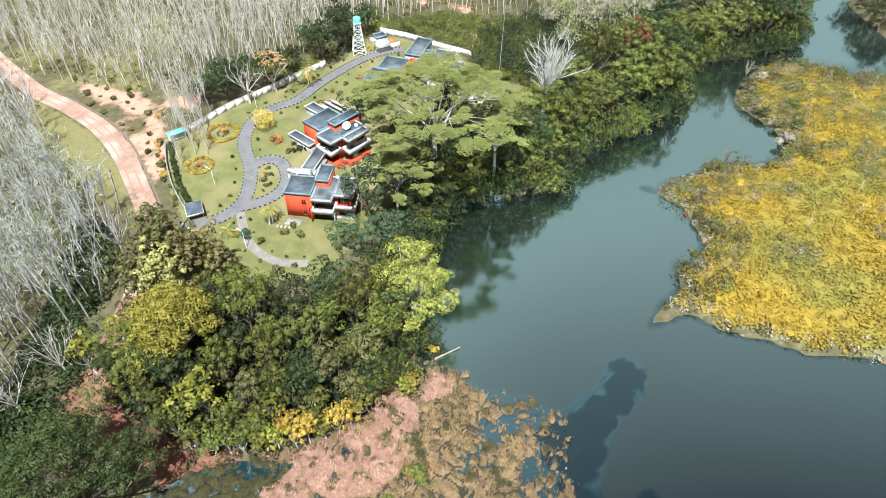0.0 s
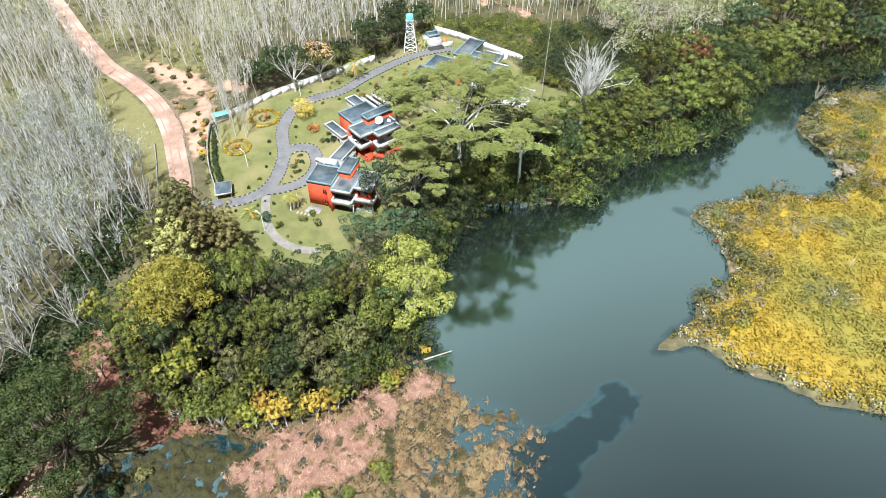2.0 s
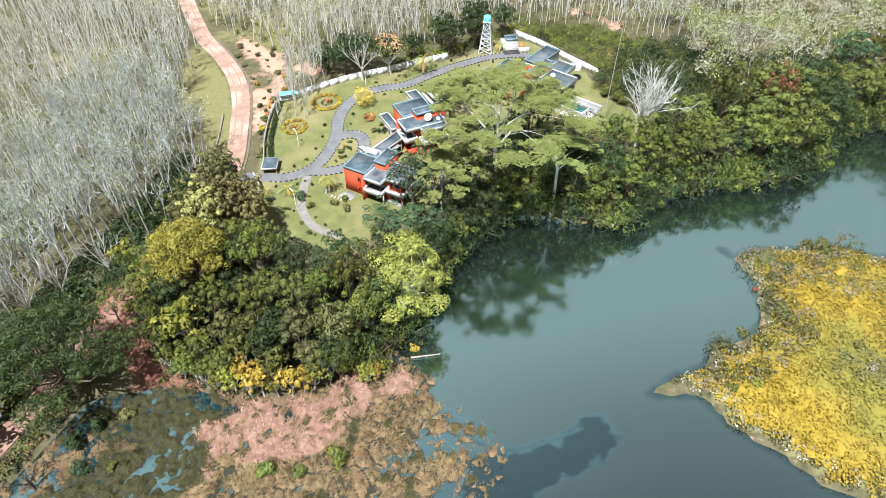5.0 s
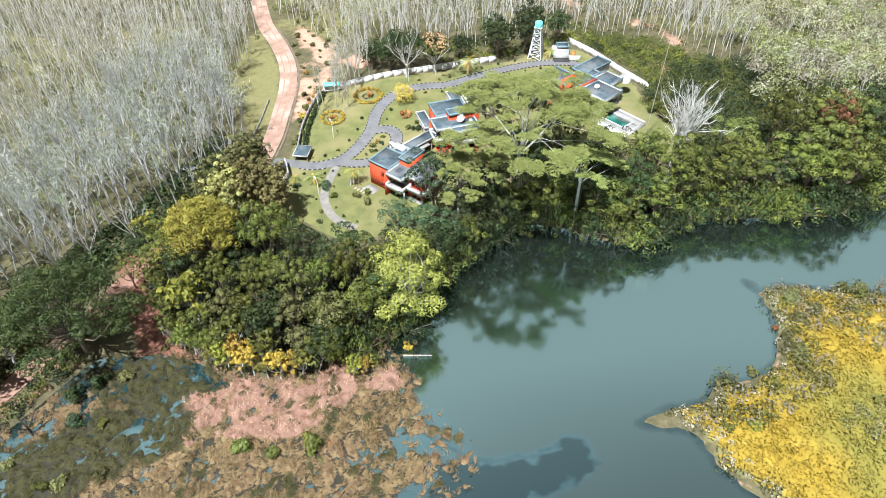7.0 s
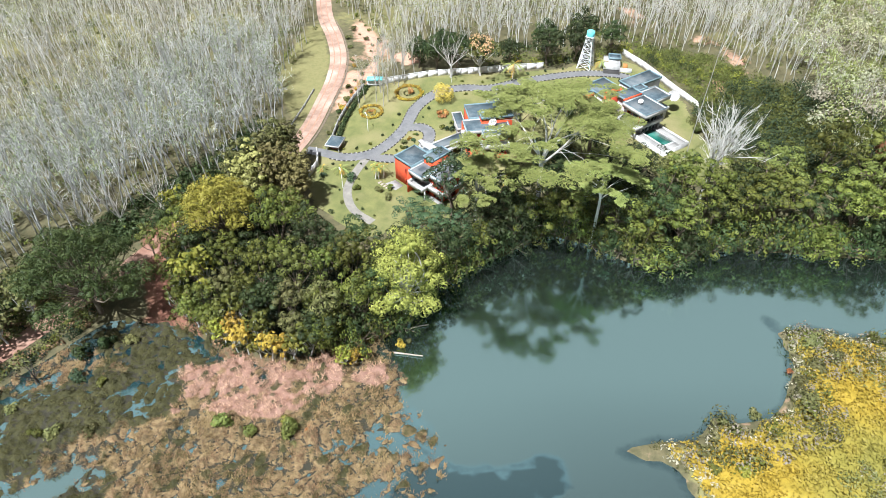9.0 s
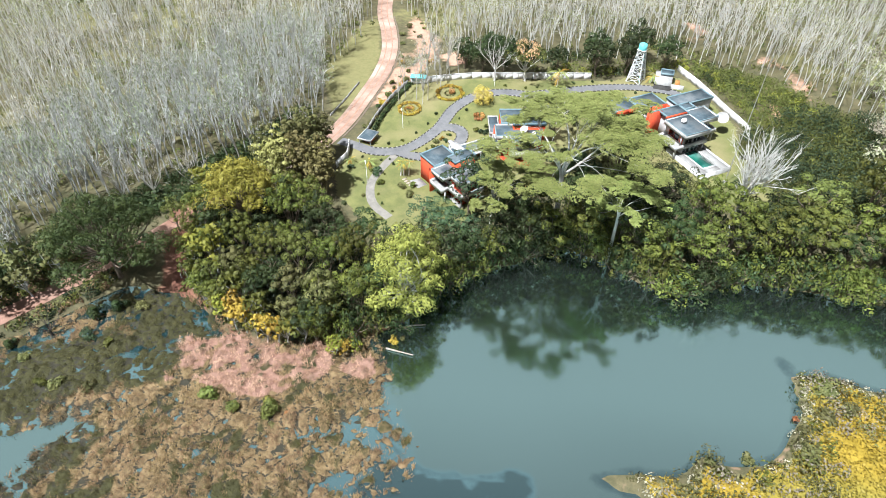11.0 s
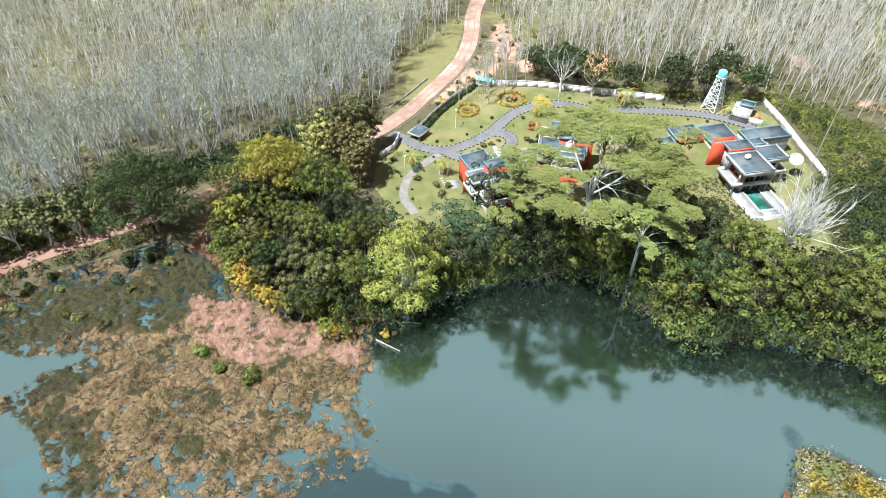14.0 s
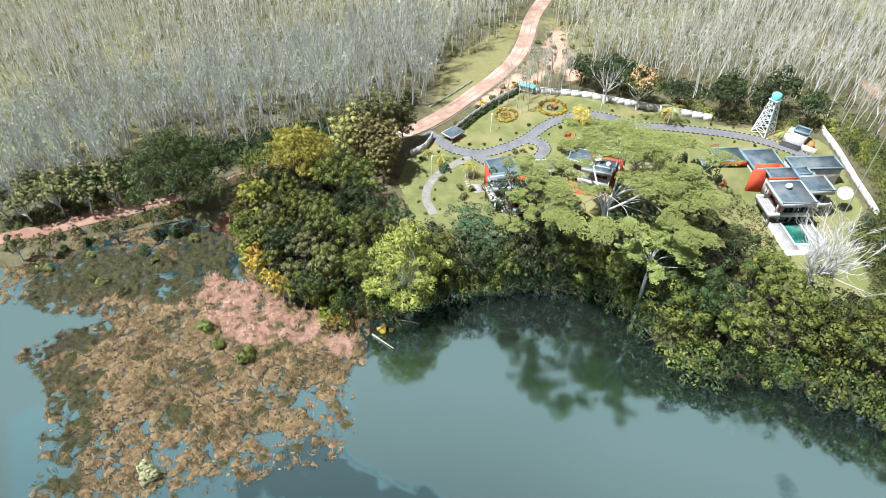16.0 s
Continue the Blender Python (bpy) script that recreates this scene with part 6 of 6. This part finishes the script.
H.box("wall", -15.6, -7.6, 1.4, 8.6, zc_, 8.2, M_WHITE)
H.roof(-16.0, -7.6, 1.0, 8.8, 8.5, M_ROOF)
H.roof(-17.2, -11.6, -6.4, 1.0, 8.3, M_ROOF)
H.roof(-14.0, -11.0, -9.6, -6.4, 7.5, M_ROOF)
H.box("wall", -16.8, -12.6, -6.0, 0.8, zc_, 8.0, M_WHITE)
H.box("wall", -13.6, -11.4, -9.2, -6.4, zc_, 7.2, M_RED)
H.tray(-11.6, -8.8, -9.6, 1.4, 5.2, 6.3, M_WHITE)
for v0, v1 in ((-5.8, -2.6), (-2.2, 0.6)):
    H.box("planter", -11.6, -10.9, v0, v1, 7.6, 8.5, M_RED)
    H.window(-12.6, v0 + 0.3, 5.6, 7.4, 2.2, "u", M_RED)
H.roof(-7.1, -4.4, 1.0, 6.0, 9.2, M_ROOFPALE)
H.box("pergola", -2.0, 1.8, 15.0, 15.3, 9.0, 9.5, M_WHITE)
H.dish(1.5, 17.5, 7.0, 1.6, 35, 60)
H.dish(2.5, 3.4, 11.0, 0.7, 30, 10)
# pool and its deck
P = House("swimming_pool", "long green swimming pool in a raised pale concrete deck", -4.8, 162.4, -18, "pool")
for a, b, c, d in ((3.0, 15.6, 0.0, 2.5), (3.0, 15.6, 6.3, 8.7), (13.3, 15.6, 2.5, 6.3)):
    P.box("deck", a, b, c, d, 1.5, 4.6, M_CONC)
for a, b, c, d in ((3.3, 13.7, 2.2, 2.6), (3.3, 13.7, 6.2, 6.6), (13.2, 13.7, 2.6, 6.2)):
    P.box("coping", a, b, c, d, 4.6, 4.68, M_WHITE)
P.box("pool_floor", 3.0, 13.3, 2.5, 6.3, 1.5, 3.0, M_TANK)
P.box("pool_water", 3.0, 13.2, 2.6, 6.2, 4.25, 4.35, M_POOL)
for a, b, c, d in ((3.0, 15.6, -0.25, 0.0), (15.6, 15.85, -0.25, 8.95), (3.0, 15.6, 8.7, 8.95)):
    P.box("rim_wall", a, b, c, d, 1.5, 4.95, M_WHITE)

# the white outbuilding and the gatehouse
O = House("outbuilding", "small white outbuilding with a dark flat roof beside the drive", -21.0, 182.4, 30, "building")
O.box("wall", 0, 4.6, 0, 5.2, 5.5, 9.0, M_WHITE)
O.roof(1.2, 4.8, 2.4, 5.4, 9.6, M_ROOF)
O.box("lean_to", 0, 4.6, -2.0, 0, 5.5, 7.4, M_KERBB)
O.box("door", 4.6, 4.66, 1.2, 2.4, 6.6, 8.6, M_RED)
O.box("yard_wall", 4.6, 8.0, -0.2, 0.0, 5.5, 8.2, M_WHITE)
O.box("red_water_tank", 5.6, 6.8, 1.2, 2.6, 6.0, 8.4, M_ORANGE)
K = House("gatehouse", "small gatehouse with a blue-grey hipped roof over a red wall", -55.4, 108.2, 25, "gatehouse")
K.ob.matrix_basis = pose(-55.4, 108.2, 0.55, 0, 0, 25) @ Matrix.Scale(0.82, 4)
zk = 3.0
K.box("wall", -1.0, 1.4, -1.2, 1.4, zk, 5.0, M_RED)
K.window(-0.6, -1.2, 3.9, 4.8, 1.4, "v", M_WHITE)
for u in (-2.0, 1.8):
    for v in (-2.5, 2.2):
        K.box("post", u, u + 0.25, v, v + 0.25, zk, 5.2, M_WHITE)
K.box("fascia", -2.3, 2.3, -2.9, 2.9, 5.2, 5.65, M_WHITE)
part("roof", Geo().add([(-2.1, -2.7, 5.66), (2.1, -2.7, 5.66), (2.1, 2.7, 5.66), (-2.1, 2.7, 5.66), (-0.3, -0.9, 6.4), (0.3, -0.9, 6.4), (0.3, 0.9, 6.4), (-0.3, 0.9, 6.4)],
                       [(0, 1, 5, 4), (1, 2, 6, 5), (2, 3, 7, 6), (3, 0, 4, 7), (4, 5, 6, 7)]), M_ROOF, K.ob)


# ---- water tower, mast ----
def water_tower(x, y):
    z0 = gz(x, y)
    t = thing("water_tower", "white lattice water tower with a turquoise tank", "tower", pose(x, y, z0, 0, 0, 12))
    low, high, h = 1.95, 0.8, 16.2 - z0
    cs = [(-1, -1), (1, -1), (1, 1), (-1, 1)]
    at = lambda c, s: np.array([c[0], c[1], 0]) * (low + (high - low) * s) + (0, 0, h * s)
    for c in cs:
        part("leg", Geo().tube([at(c, -0.02), at(c, 0.5), at(c, 1)], [0.15, 0.13, 0.11], 6), M_STEEL, t)
    for a, b in zip(cs, cs[1:] + cs[:1]):
        for k in range(6):
            s0, s1 = k / 6, (k + 1) / 6
            part("brace", Geo().tube([at(a, s0), at(b, s1)], [0.075, 0.075], 5), M_STEEL, t)
            part("brace", Geo().tube([at(b, s0), at(a, s1)], [0.075, 0.075], 5), M_STEEL, t)
            part("strut", Geo().tube([at(a, s1), at(b, s1)], [0.08, 0.08], 5), M_STEEL, t)
    part("platform", Geo().box(-1.15, 1.15, -1.15, 1.15, h, h + 0.12), M_STEEL, t)
    tk = Geo().tube([(0, 0, h + 0.12), (0, 0, h + 0.2), (0, 0, h + 1.55), (0, 0, h + 1.85), (0, 0, h + 1.95)], [1.05, 1.1, 1.1, 0.6, 0.05], 16)
    part("tank", smooth(tk.mesh("tank", M_TANK)), None, t, "turquoise plastic tank")
    part("pipe", Geo().tube([(1.0, 0, 0), (0.9, 0, h)], [0.07, 0.07], 5), M_TANK, t)


water_tower(-26.1, 180.9)
t = thing("radio_mast", "very thin pale mast rising above the trees", "mast", pose(14.6, 160.8, gz(14.6, 160.8)))
part("pole", Geo().tube([(0, 0, 0), (0.2, -0.4, 16), (0.5, -1.2, 33)], [0.1, 0.085, 0.06], 6), M_WIRE, t)
part("base", Geo().box(-0.5, 0.5, -0.5, 0.5, -0.3, 0.25), M_CONC, t)


# ---- garden walls ----
def garden_wall(label, pts, height, step, mat, cap=True, posts=True):
    w = thing("wall_garden", label, "wall", kind="structure")
    p, e = curve(pts, 0.5), 0.16 if posts else 0.01
    d = np.concatenate([[0], np.cumsum(np.linalg.norm(np.diff(p, axis=0), axis=1))])
    at = lambda s: np.array([np.interp(s, d, p[:, 0]), np.interp(s, d, p[:, 1])])
    for s in np.arange(0, d[-1] - 0.5, step):
        a, b = at(s), at(min(s + step, d[-1]))
        ln_, ang = np.linalg.norm(b - a), math.degrees(math.atan2(b[1] - a[1], b[0] - a[0]))
        z = gz(*a)
        dz = gz(*b) - z
        slab = lambda half, z0, z1: Geo().add([(u, v, h + (dz if u > 1 else 0)) for h in (z0, z1) for v in (-half, half) for u in (e, ln_ - e)], [(0, 2, 3, 1), (4, 5, 7, 6), (0, 1, 5, 4), (1, 3, 7, 5), (3, 2, 6, 7), (2, 0, 4, 6)])
        pn = part("panel", slab(0.09, -0.5, height), mat, w, at=pose(a[0], a[1], z, 0, 0, ang))
        if cap:
            part("coping", slab(0.14, height, height + 0.08), mat, pn)
        if posts:
            part("post", Geo().box(-0.16, 0.16, -0.16, 0.16, -0.5, height + 0.22), mat, w, at=pose(a[0], a[1], z, 0, 0, ang))
    return w


garden_wall("weathered white rendered garden wall in stepped panels", [(-68.5, 133.2), (-63.5, 138.8), (-56, 148.3), (-50.8, 153.8), (-41.8, 164.4), (-35, 172)], 1.8, 2.9, M_WALLWHITE, True, False)
garden_wall("white rendered boundary wall behind the far villa", [(-21.5, 195), (-14, 192), (-8, 189.6), (2.4, 186), (8, 183.5)], 1.8, 2.9, M_WALLWHITE, True, False)
garden_wall("low pale garden wall beside the dirt road", [(-58.5, 110), (-63, 117), (-67, 125.5), (-69.5, 133)], 1.1, 2.4, M_CONC)
garden_wall("white gate wall beside the gatehouse", [(-56.5, 103), (-52.5, 99.5), (-51, 95)], 1.8, 2.6, M_WHITE)
garden_wall("low concrete retaining wall along the dirt road", [(-80.8, 124), (-76.5, 116.5), (-71.6, 107.5)], 0.55, 3.0, M_CONC, False, False)
g = thing("shelter", "small open shelter with a turquoise roof at the garden corner", "shelter", pose(-67.0, 134.8, gz(-67, 134.8), 0, 0, 40))
part("roof", Geo().box(-2.2, 2.2, -1.1, 1.1, 2.2, 2.34), M_TANK, g)
for x in (-2, 1.85):
    for y in (-1, 0.85):
        part("post", Geo().box(x, x + 0.15, y, y + 0.15, -0.3, 2.2), M_WHITE, g)
part("rail", Geo().box(-2, 2, -1, -0.9, 0.8, 0.95), M_WHITE, g)


# ---- garden planting ----
def shrub_mesh(seed, mat, r_=0.6, per=150, leaf=0.16, high=1.0):
    """A loose bush: a few uneven heads of leaves."""
    r = np.random.default_rng(seed)
    heads = np.concatenate([r.normal(0, 0.34, (6, 2)) * r_, r.uniform(0.1, 0.62, (6, 1)) * r_ * high], 1)
    rad = r.uniform(0.35, 0.62, 6) * r_
    k = r.integers(0, 6, per)
    n = r.normal(size=(per, 3))
    n[:, 2] = np.abs(n[:, 2]) * 1.1 - 0.1
    n /= np.linalg.norm(n, axis=1)[:, None]
    c = heads[k] + n * rad[k][:, None] * np.array([1, 1, high]) * r.uniform(0.75, 1.15, (per, 1)) + (0, 0, 0.1)
    return Geo().leaves(c, n + r.normal(0, 0.3, n.shape), np.full(per, leaf), r).mesh("shrub", mat)


SHRUB_KINDS = (("dark", M_DARK, 1.4), ("mid", M_MID, 1.0), ("gold", M_GOLD, 1.0), ("orange", M_ORANGE, 1.0), ("grey", M_GREY, 1.0), ("yellow", M_YELLOW, 1.1), ("olive", M_OLIVE, 0.9), ("light", M_LIGHT, 1.2), ("dry", M_GREYBUSH, 1.0), ("weeping", leafy("leaf_weeping_gold", (0.62, 0.51, 0.10), (0.80, 0.68, 0.17)), 1.25), ("pale", leafy("leaf_pale_cream", (0.34, 0.34, 0.15), (0.52, 0.50, 0.28)), 1.0))
SHRUB = {nm: [shrub_mesh(2000 + 10 * i + k, m, high=hh) for k in range(4)] for i, (nm, m, hh) in enumerate(SHRUB_KINDS)}
# the larger bushes carry more and finer leaves
BIGSHRUB = {nm: [shrub_mesh(2200 + 10 * i + k, m, per=420, leaf=0.09, high=hh) for k in range(2)] for i, (nm, m, hh) in enumerate(SHRUB_KINDS)}
LABEL = {"dark": "small clipped dark green conifer shrub on the lawn", "mid": "small round green garden shrub", "gold": "low golden-leaved garden shrub in a bed", "orange": "bright orange-leaved garden shrub on the lawn", "grey": "soft grey-green garden shrub on the lawn", "yellow": "yellow-green leafy shrub on the slope", "olive": "small dry olive bush in the garden"}


def shrub(nm, x, y, s, z=None, label="", group="garden shrubs"):
    ob = new("shrub", random.choice((BIGSHRUB if s > 1.9 else SHRUB)[nm]))
    ob.matrix_basis = pose(x, y, gz(x, y) if z is None else z, 0, 0, random.uniform(0, 360)) @ Matrix.Scale(s, 4)
    return tagged(ob, label or LABEL[nm], "shrub", group)


for line, offs in ((ROAD, (3.4, -3.4)), (FOOTPATH, (1.8, -1.8)), (LOOP, (-3.2,))):
    p = curve(line, 1.0)
    tn = np.gradient(p, axis=0)
    tn /= np.linalg.norm(tn, axis=1)[:, None]
    for off in offs:
        for k in range(3, len(p) - 1, 5 if line is ROAD else 4):
            x, y = p[k] + np.array([-tn[k, 1], tn[k, 0]]) * off
            if near(ROAD, (x, y), 2.8) or near(LOOP, (x, y), 2.6) or x < -53:
                continue
            shrub(random.choice(("dark", "dark", "mid")) if line is ROAD else random.choice(("dark", "mid", "olive")), x, y, random.uniform(0.55, 0.9))
bush = thing("round_bush", "large round yellow weeping bush beside the drive", "bush", pose(-46.0, 139.6, gz(-46.0, 139.6)))
g, _ = crown_geo(2300, 2.7, 2.5, 2.5, lobes=40, per=120, leaf=0.12, lobe=(0.27, 0.36), low=-0.85, ragged=0.03)
part("foliage", g, leafy("leaf_round_bush", (0.50, 0.40, 0.07), (0.66, 0.54, 0.12), dim=0.95, obj=0.02, hue=0.0), bush)
part("stem", Geo().tube([(0, 0, -0.3), (0, 0, 2.2)], [0.2, 0.12], 7), M_BARK, bush)
for nm, x, y, s in (("orange", -41.6, 135.6, 1.5), ("orange", -42.9, 134.6, 1.5), ("orange", -41.4, 133.6, 1.3), ("orange", -55.6, 137.4, 1.9), ("orange", -58.9, 124.7, 1.2), ("grey", -42.6, 100.8, 2.2), ("grey", -48.8, 97.5, 1.6), ("mid", -39, 99, 1.5), ("olive", -34.5, 102, 1.6),
                    ("olive", -31, 101.5, 1.8), ("mid", -33, 104.2, 1.6), ("grey", -36.5, 131, 1.8), ("mid", -38.5, 130, 1.5), ("mid", -37.5, 133, 1.4), ("gold", -33.5, 151, 1.6), ("orange", -31, 157, 1.2), ("orange", -24.5, 165, 1.4), ("gold", -20.5, 169.5, 1.3), ("mid", -28, 161, 1.4),
                    ("olive", -42.5, 120, 1.6), ("mid", -41.5, 118, 1.2), ("gold", -42.6, 121.6, 1.0), ("grey", -41.3, 122, 1.0), ("orange", -11.5, 157.5, 1.8), ("dark", 17, 160, 2.6), ("dark", 4.5, 154, 2.0), ("mid", 16.5, 172, 4.4), ("mid", 12.5, 174.5, 3.4),
                    ("yellow", 9, 151.5, 2.2), ("dark", 0, 148, 3.0), ("dark", 6, 146.5, 3.2)):
    shrub(nm, x, y, s)
for x, y, r_ in ((-58.9, 124.7, 3.0), (-56.2, 137.0, 3.6)):
    for k in range(34):
        a = k * 6.283 / 34
        shrub("gold", x + math.cos(a) * r_, y + math.sin(a) * r_ * 0.92, random.uniform(0.8, 0.95), label="low golden hedge plant in a flower ring", group="flower ring")
    for k in range(10):
        a = k * 0.6283
        shrub("gold" if r_ < 3.5 else "olive", x + math.cos(a) * 1.3, y + math.sin(a) * 1.2, 0.6, label="low golden hedge plant in a flower ring", group="flower ring")
# hedge and bright shrubs between the dirt road and the garden wall
for x, y in fill(BARE, 3.4, 260, 63, []):
    if not near(DIRT_N, (x, y), 4.2):
        shrub(random.choice(("olive", "mid", "olive", "gold")), x, y, random.uniform(0.8, 2.0), label="low scrub bush on bare soil beside the road", group="roadside scrub")
hedge = curve([(-58, 111.3), (-62.2, 118), (-66, 126), (-68.6, 133)], 1.0)
for k, (x, y) in enumerate(hedge):
    shrub("dark", x + 0.6, y - 0.3, 1.3, label="clipped dark hedge plant along the garden wall", group="hedge")
    if k % 2 == 0:
        shrub(random.choice(("orange", "olive", "gold", "mid", "dark")), x - random.uniform(1.2, 3.6), y + random.uniform(-0.5, 1.0), random.uniform(0.9, 1.7))
behind = []
for x, y in fill([(-50, 157), (-34, 176), (-20, 197), (6, 190), (14, 180), (30, 178), (42, 172), (34, 190), (10, 205), (-20, 204), (-45, 172)], 1.9, 5000, 61, []):
    behind.append((x, y, gz(x, y)))
for x, y in fill([(26, 152), (30, 160), (46, 172), (42, 174), (24, 176), (22, 168), (26, 160)], 3.0, 300, 62, []):
    behind.append((x, y, gz(x, y)))
random.shuffle(behind)
bushes(behind[::2], 2.0, 120, 0.22, M_LIGHT, "scrub_bush", "green bushes in the scrub behind the garden wall", 71, 1.1)
bushes(behind[1::4], 1.6, 110, 0.26, M_YELLOW, "scrub_shrub", "yellow-green bushes in the scrub behind the garden wall", 72, 1.0)
bushes(behind[3::4], 1.7, 110, 0.26, M_DARK, "scrub_thicket", "dark green bushes in the scrub behind the garden wall", 73, 1.2)
slope = [q for q in ground_points([(-24, 150), (-12, 158), (2, 164), (12, 158), (20, 152), (12, 147), (2, 143), (-8, 138), (-16, 136)], 2600, 81) if noise.noise((q[0] * 0.15, q[1] * 0.15, 3.0)) > -0.15]
bushes(slope[::2], 0.42, 12, 0.2, M_OLIVEGRASS, "slope_grass", "rough olive grass on the slope below the far villa", 82, 0.6)
bushes(slope[1::6], 0.7, 22, 0.2, M_OLIVE, "slope_weed", "low olive weeds on the slope below the far villa", 83, 0.7)
for x, y, s in ((-20.5, 152.5, 2.6), (-18.2, 154.2, 2.2), (-14.8, 153.4, 2.8), (-12.2, 156.0, 2.0), (-22.5, 149.0, 2.4)):
    shrub("dark", x, y, s, label="slim dark shrub before the far villa", group="villa shrubs").scale.z = s * 1.5
gap_scrub = ground_points([(6, 185), (12, 178), (30, 178), (44, 188), (24, 207), (-4, 210), (-20, 200), (2, 190)], 700, 88)
bushes(gap_scrub, 1.7, 80, 0.22, M_LIGHT, "gap_bush", "yellow-green bushes between the wall and the plantation", 89, 1.0)
east_scrub = ground_points(SCRUB, 2600, 84)
bushes(east_scrub[::2], 2.0, 90, 0.24, M_LIGHT, "east_bush", "dense green bushes outside the garden wall", 85, 1.1)
bushes([(x, y, z + 2.5) for x, y, z in east_scrub[3::4]], 2.3, 80, 0.26, M_GREY, "east_thicket", "grey-green thicket outside the garden wall", 87, 1.2)
bushes(east_scrub[1::4], 2.0, 80, 0.26, M_LIGHT, "east_shrub", "light green bushes outside the garden wall", 86, 1.0)
# marsh bushes
for nm, x, y, s in (("light", -12.6, 42.0, 3.2), ("light", -8.6, 44.0, 2.3), ("light", -4.0, 47.6, 3.4), ("yellow", -4.8, 48.8, 2.2), ("pale", 14.0, 31.0, 3.6), ("olive", -28.6, 27.6, 2.3), ("olive", -33.2, 23.2, 2.6), ("mid", -36.4, 33.6, 1.9), ("grey", -40.6, 31.2, 2.4), ("mid", -35, 21.5, 2.2), ("olive", -41.5, 12, 2.6),
                    ("olive", -43, 21, 2.2), ("dark", -46.2, 15.5, 2.2), ("dark", -44.5, 34.5, 3.0), ("dark", -43.5, 38.5, 2.6), ("olive", -41, 42, 2.4), ("dark", -47.6, 20, 2.0), ("olive", -1.5, 47, 1.2), ("orange", -1.8, 50.5, 1.0)):
    shrub(nm, x, y, s, z=0.02, label="bush growing in the wet marsh", group="marsh bushes")
# island bushes
for nm, x, y, s in (("olive", 56.8, 122.5, 4.2), ("dark", 59.5, 117, 3.6), ("olive", 58.6, 112, 3.4), ("dark", 61, 108, 4.0), ("olive", 61.5, 121, 3.5), ("mid", 66, 131, 3.5), ("olive", 69, 133, 3.6), ("olive", 50.4, 95.4, 1.8), ("olive", 54.5, 101, 2.6), ("orange", 56.2, 114.2, 1.2), ("grey", 91, 143, 5.5), ("olive", 92.5, 152, 4.2),
                    ("olive", 89.5, 158, 4.4), ("dark", 88.5, 164, 4.2), ("grey", 95.5, 178, 5.0), ("olive", 90.5, 172, 4.6), ("dark", 106, 187, 4.0), ("dark", 113, 187, 3.6), ("olive", 121, 184, 3.6), ("dark", 128, 180, 3.6), ("olive", 84, 134, 3.4), ("dark", 88, 136, 4.0), ("mid", 96, 150, 4.4), ("mid", 99, 160, 4.2), ("olive", 102, 170, 4.2),
                    ("mid", 53, 86, 2.4), ("yellow", 57, 88, 2.2), ("dark", 100, 140, 3.6)):
    shrub({"dark": "olive", "grey": "dry"}.get(nm, nm), x, y, s * 0.85, label="bush on the island shore", group="island bushes")
for x, y, h in ((113, 172, 6), (112, 156, 7), (103.8, 129, 5), (81, 107.5, 3.2), (94, 111.5, 4.5), (123.8, 167.4, 7), (107, 131.6, 6), (98, 120, 4.5), (75, 98, 2.6)):
    t = thing("dead_sapling", "thin bare pale stem standing in the island brush", "dead tree", pose(x, y, gz(x, y)))
    part("stem", Geo().tube([(0, 0, -0.3), (0.2, 0.1, h * 0.6), (0.5, 0.2, h)], [0.1, 0.07, 0.03], 5), M_GREYBUSH, t)
    for k in range(5):
        a, z = k * 2.4, h * (0.5 + 0.1 * k)
        part("twig", Geo().tube([(0.25, 0.1, z), (0.25 + math.cos(a) * 0.9, 0.1 + math.sin(a) * 0.9, z + 0.7)], [0.05, 0.02], 4), M_WHITEBARK, t)

# ---- fallen wood at the shore ----
for pts, rad in (([(-1.6, 71.4, 0.25), (0.8, 72.8, 0.3), (3.0, 74.1, 0.35)], 0.2), ([(-3.4, 76.9, 0.3), (-2.4, 78.8, 0.35), (-1.0, 80.6, 0.3)], 0.17), ([(5.2, 119.4, 1.6), (6.0, 118.6, 0.9), (6.8, 117.6, 0.1)], 0.16)):
    p = np.array(pts)
    t = thing("fallen_log", "bleached fallen log half in the water", "log", pose(*p[0]))
    q = p - p[0]
    part("log", smooth(Geo().tube(curve(q, 0.6), np.linspace(rad, rad * 0.55, len(curve(q, 0.6))), 7).mesh("log", M_WOOD)), None, t)
    part("branch", Geo().tube([q[1], q[1] + (0.3, -0.5, 0.5), q[1] + (0.5, -1.0, 0.7)], [rad * 0.5, rad * 0.35, rad * 0.15], 5), M_WOOD, t)
shrub("gold", -2.0, 73.8, 1.4, z=0.1, label="withered tan bush on a snag in the water", group="snags")
shrub("olive", -1.2, 74.8, 1.0, z=0.1, label="withered tan bush on a snag in the water", group="snags")
# lamp posts on the lawn
for x, y in ((-41.6, 97.4), (-50.0, 148.2), (-53.5, 118)):
    t = thing("lamp_post", "white garden lamp post with a bent arm", "lamp", pose(x, y, gz(x, y), 0, 0, 150))
    part("post", Geo().tube([(0, 0, -0.2), (0, 0, 4.2), (0.3, 0, 4.7), (1.2, 0, 4.8)], [0.07, 0.06, 0.05, 0.05], 6), M_STEEL, t)
    part("lamp_head", Geo().box(1.0, 1.7, -0.14, 0.14, 4.74, 4.88), M_STEEL, t)
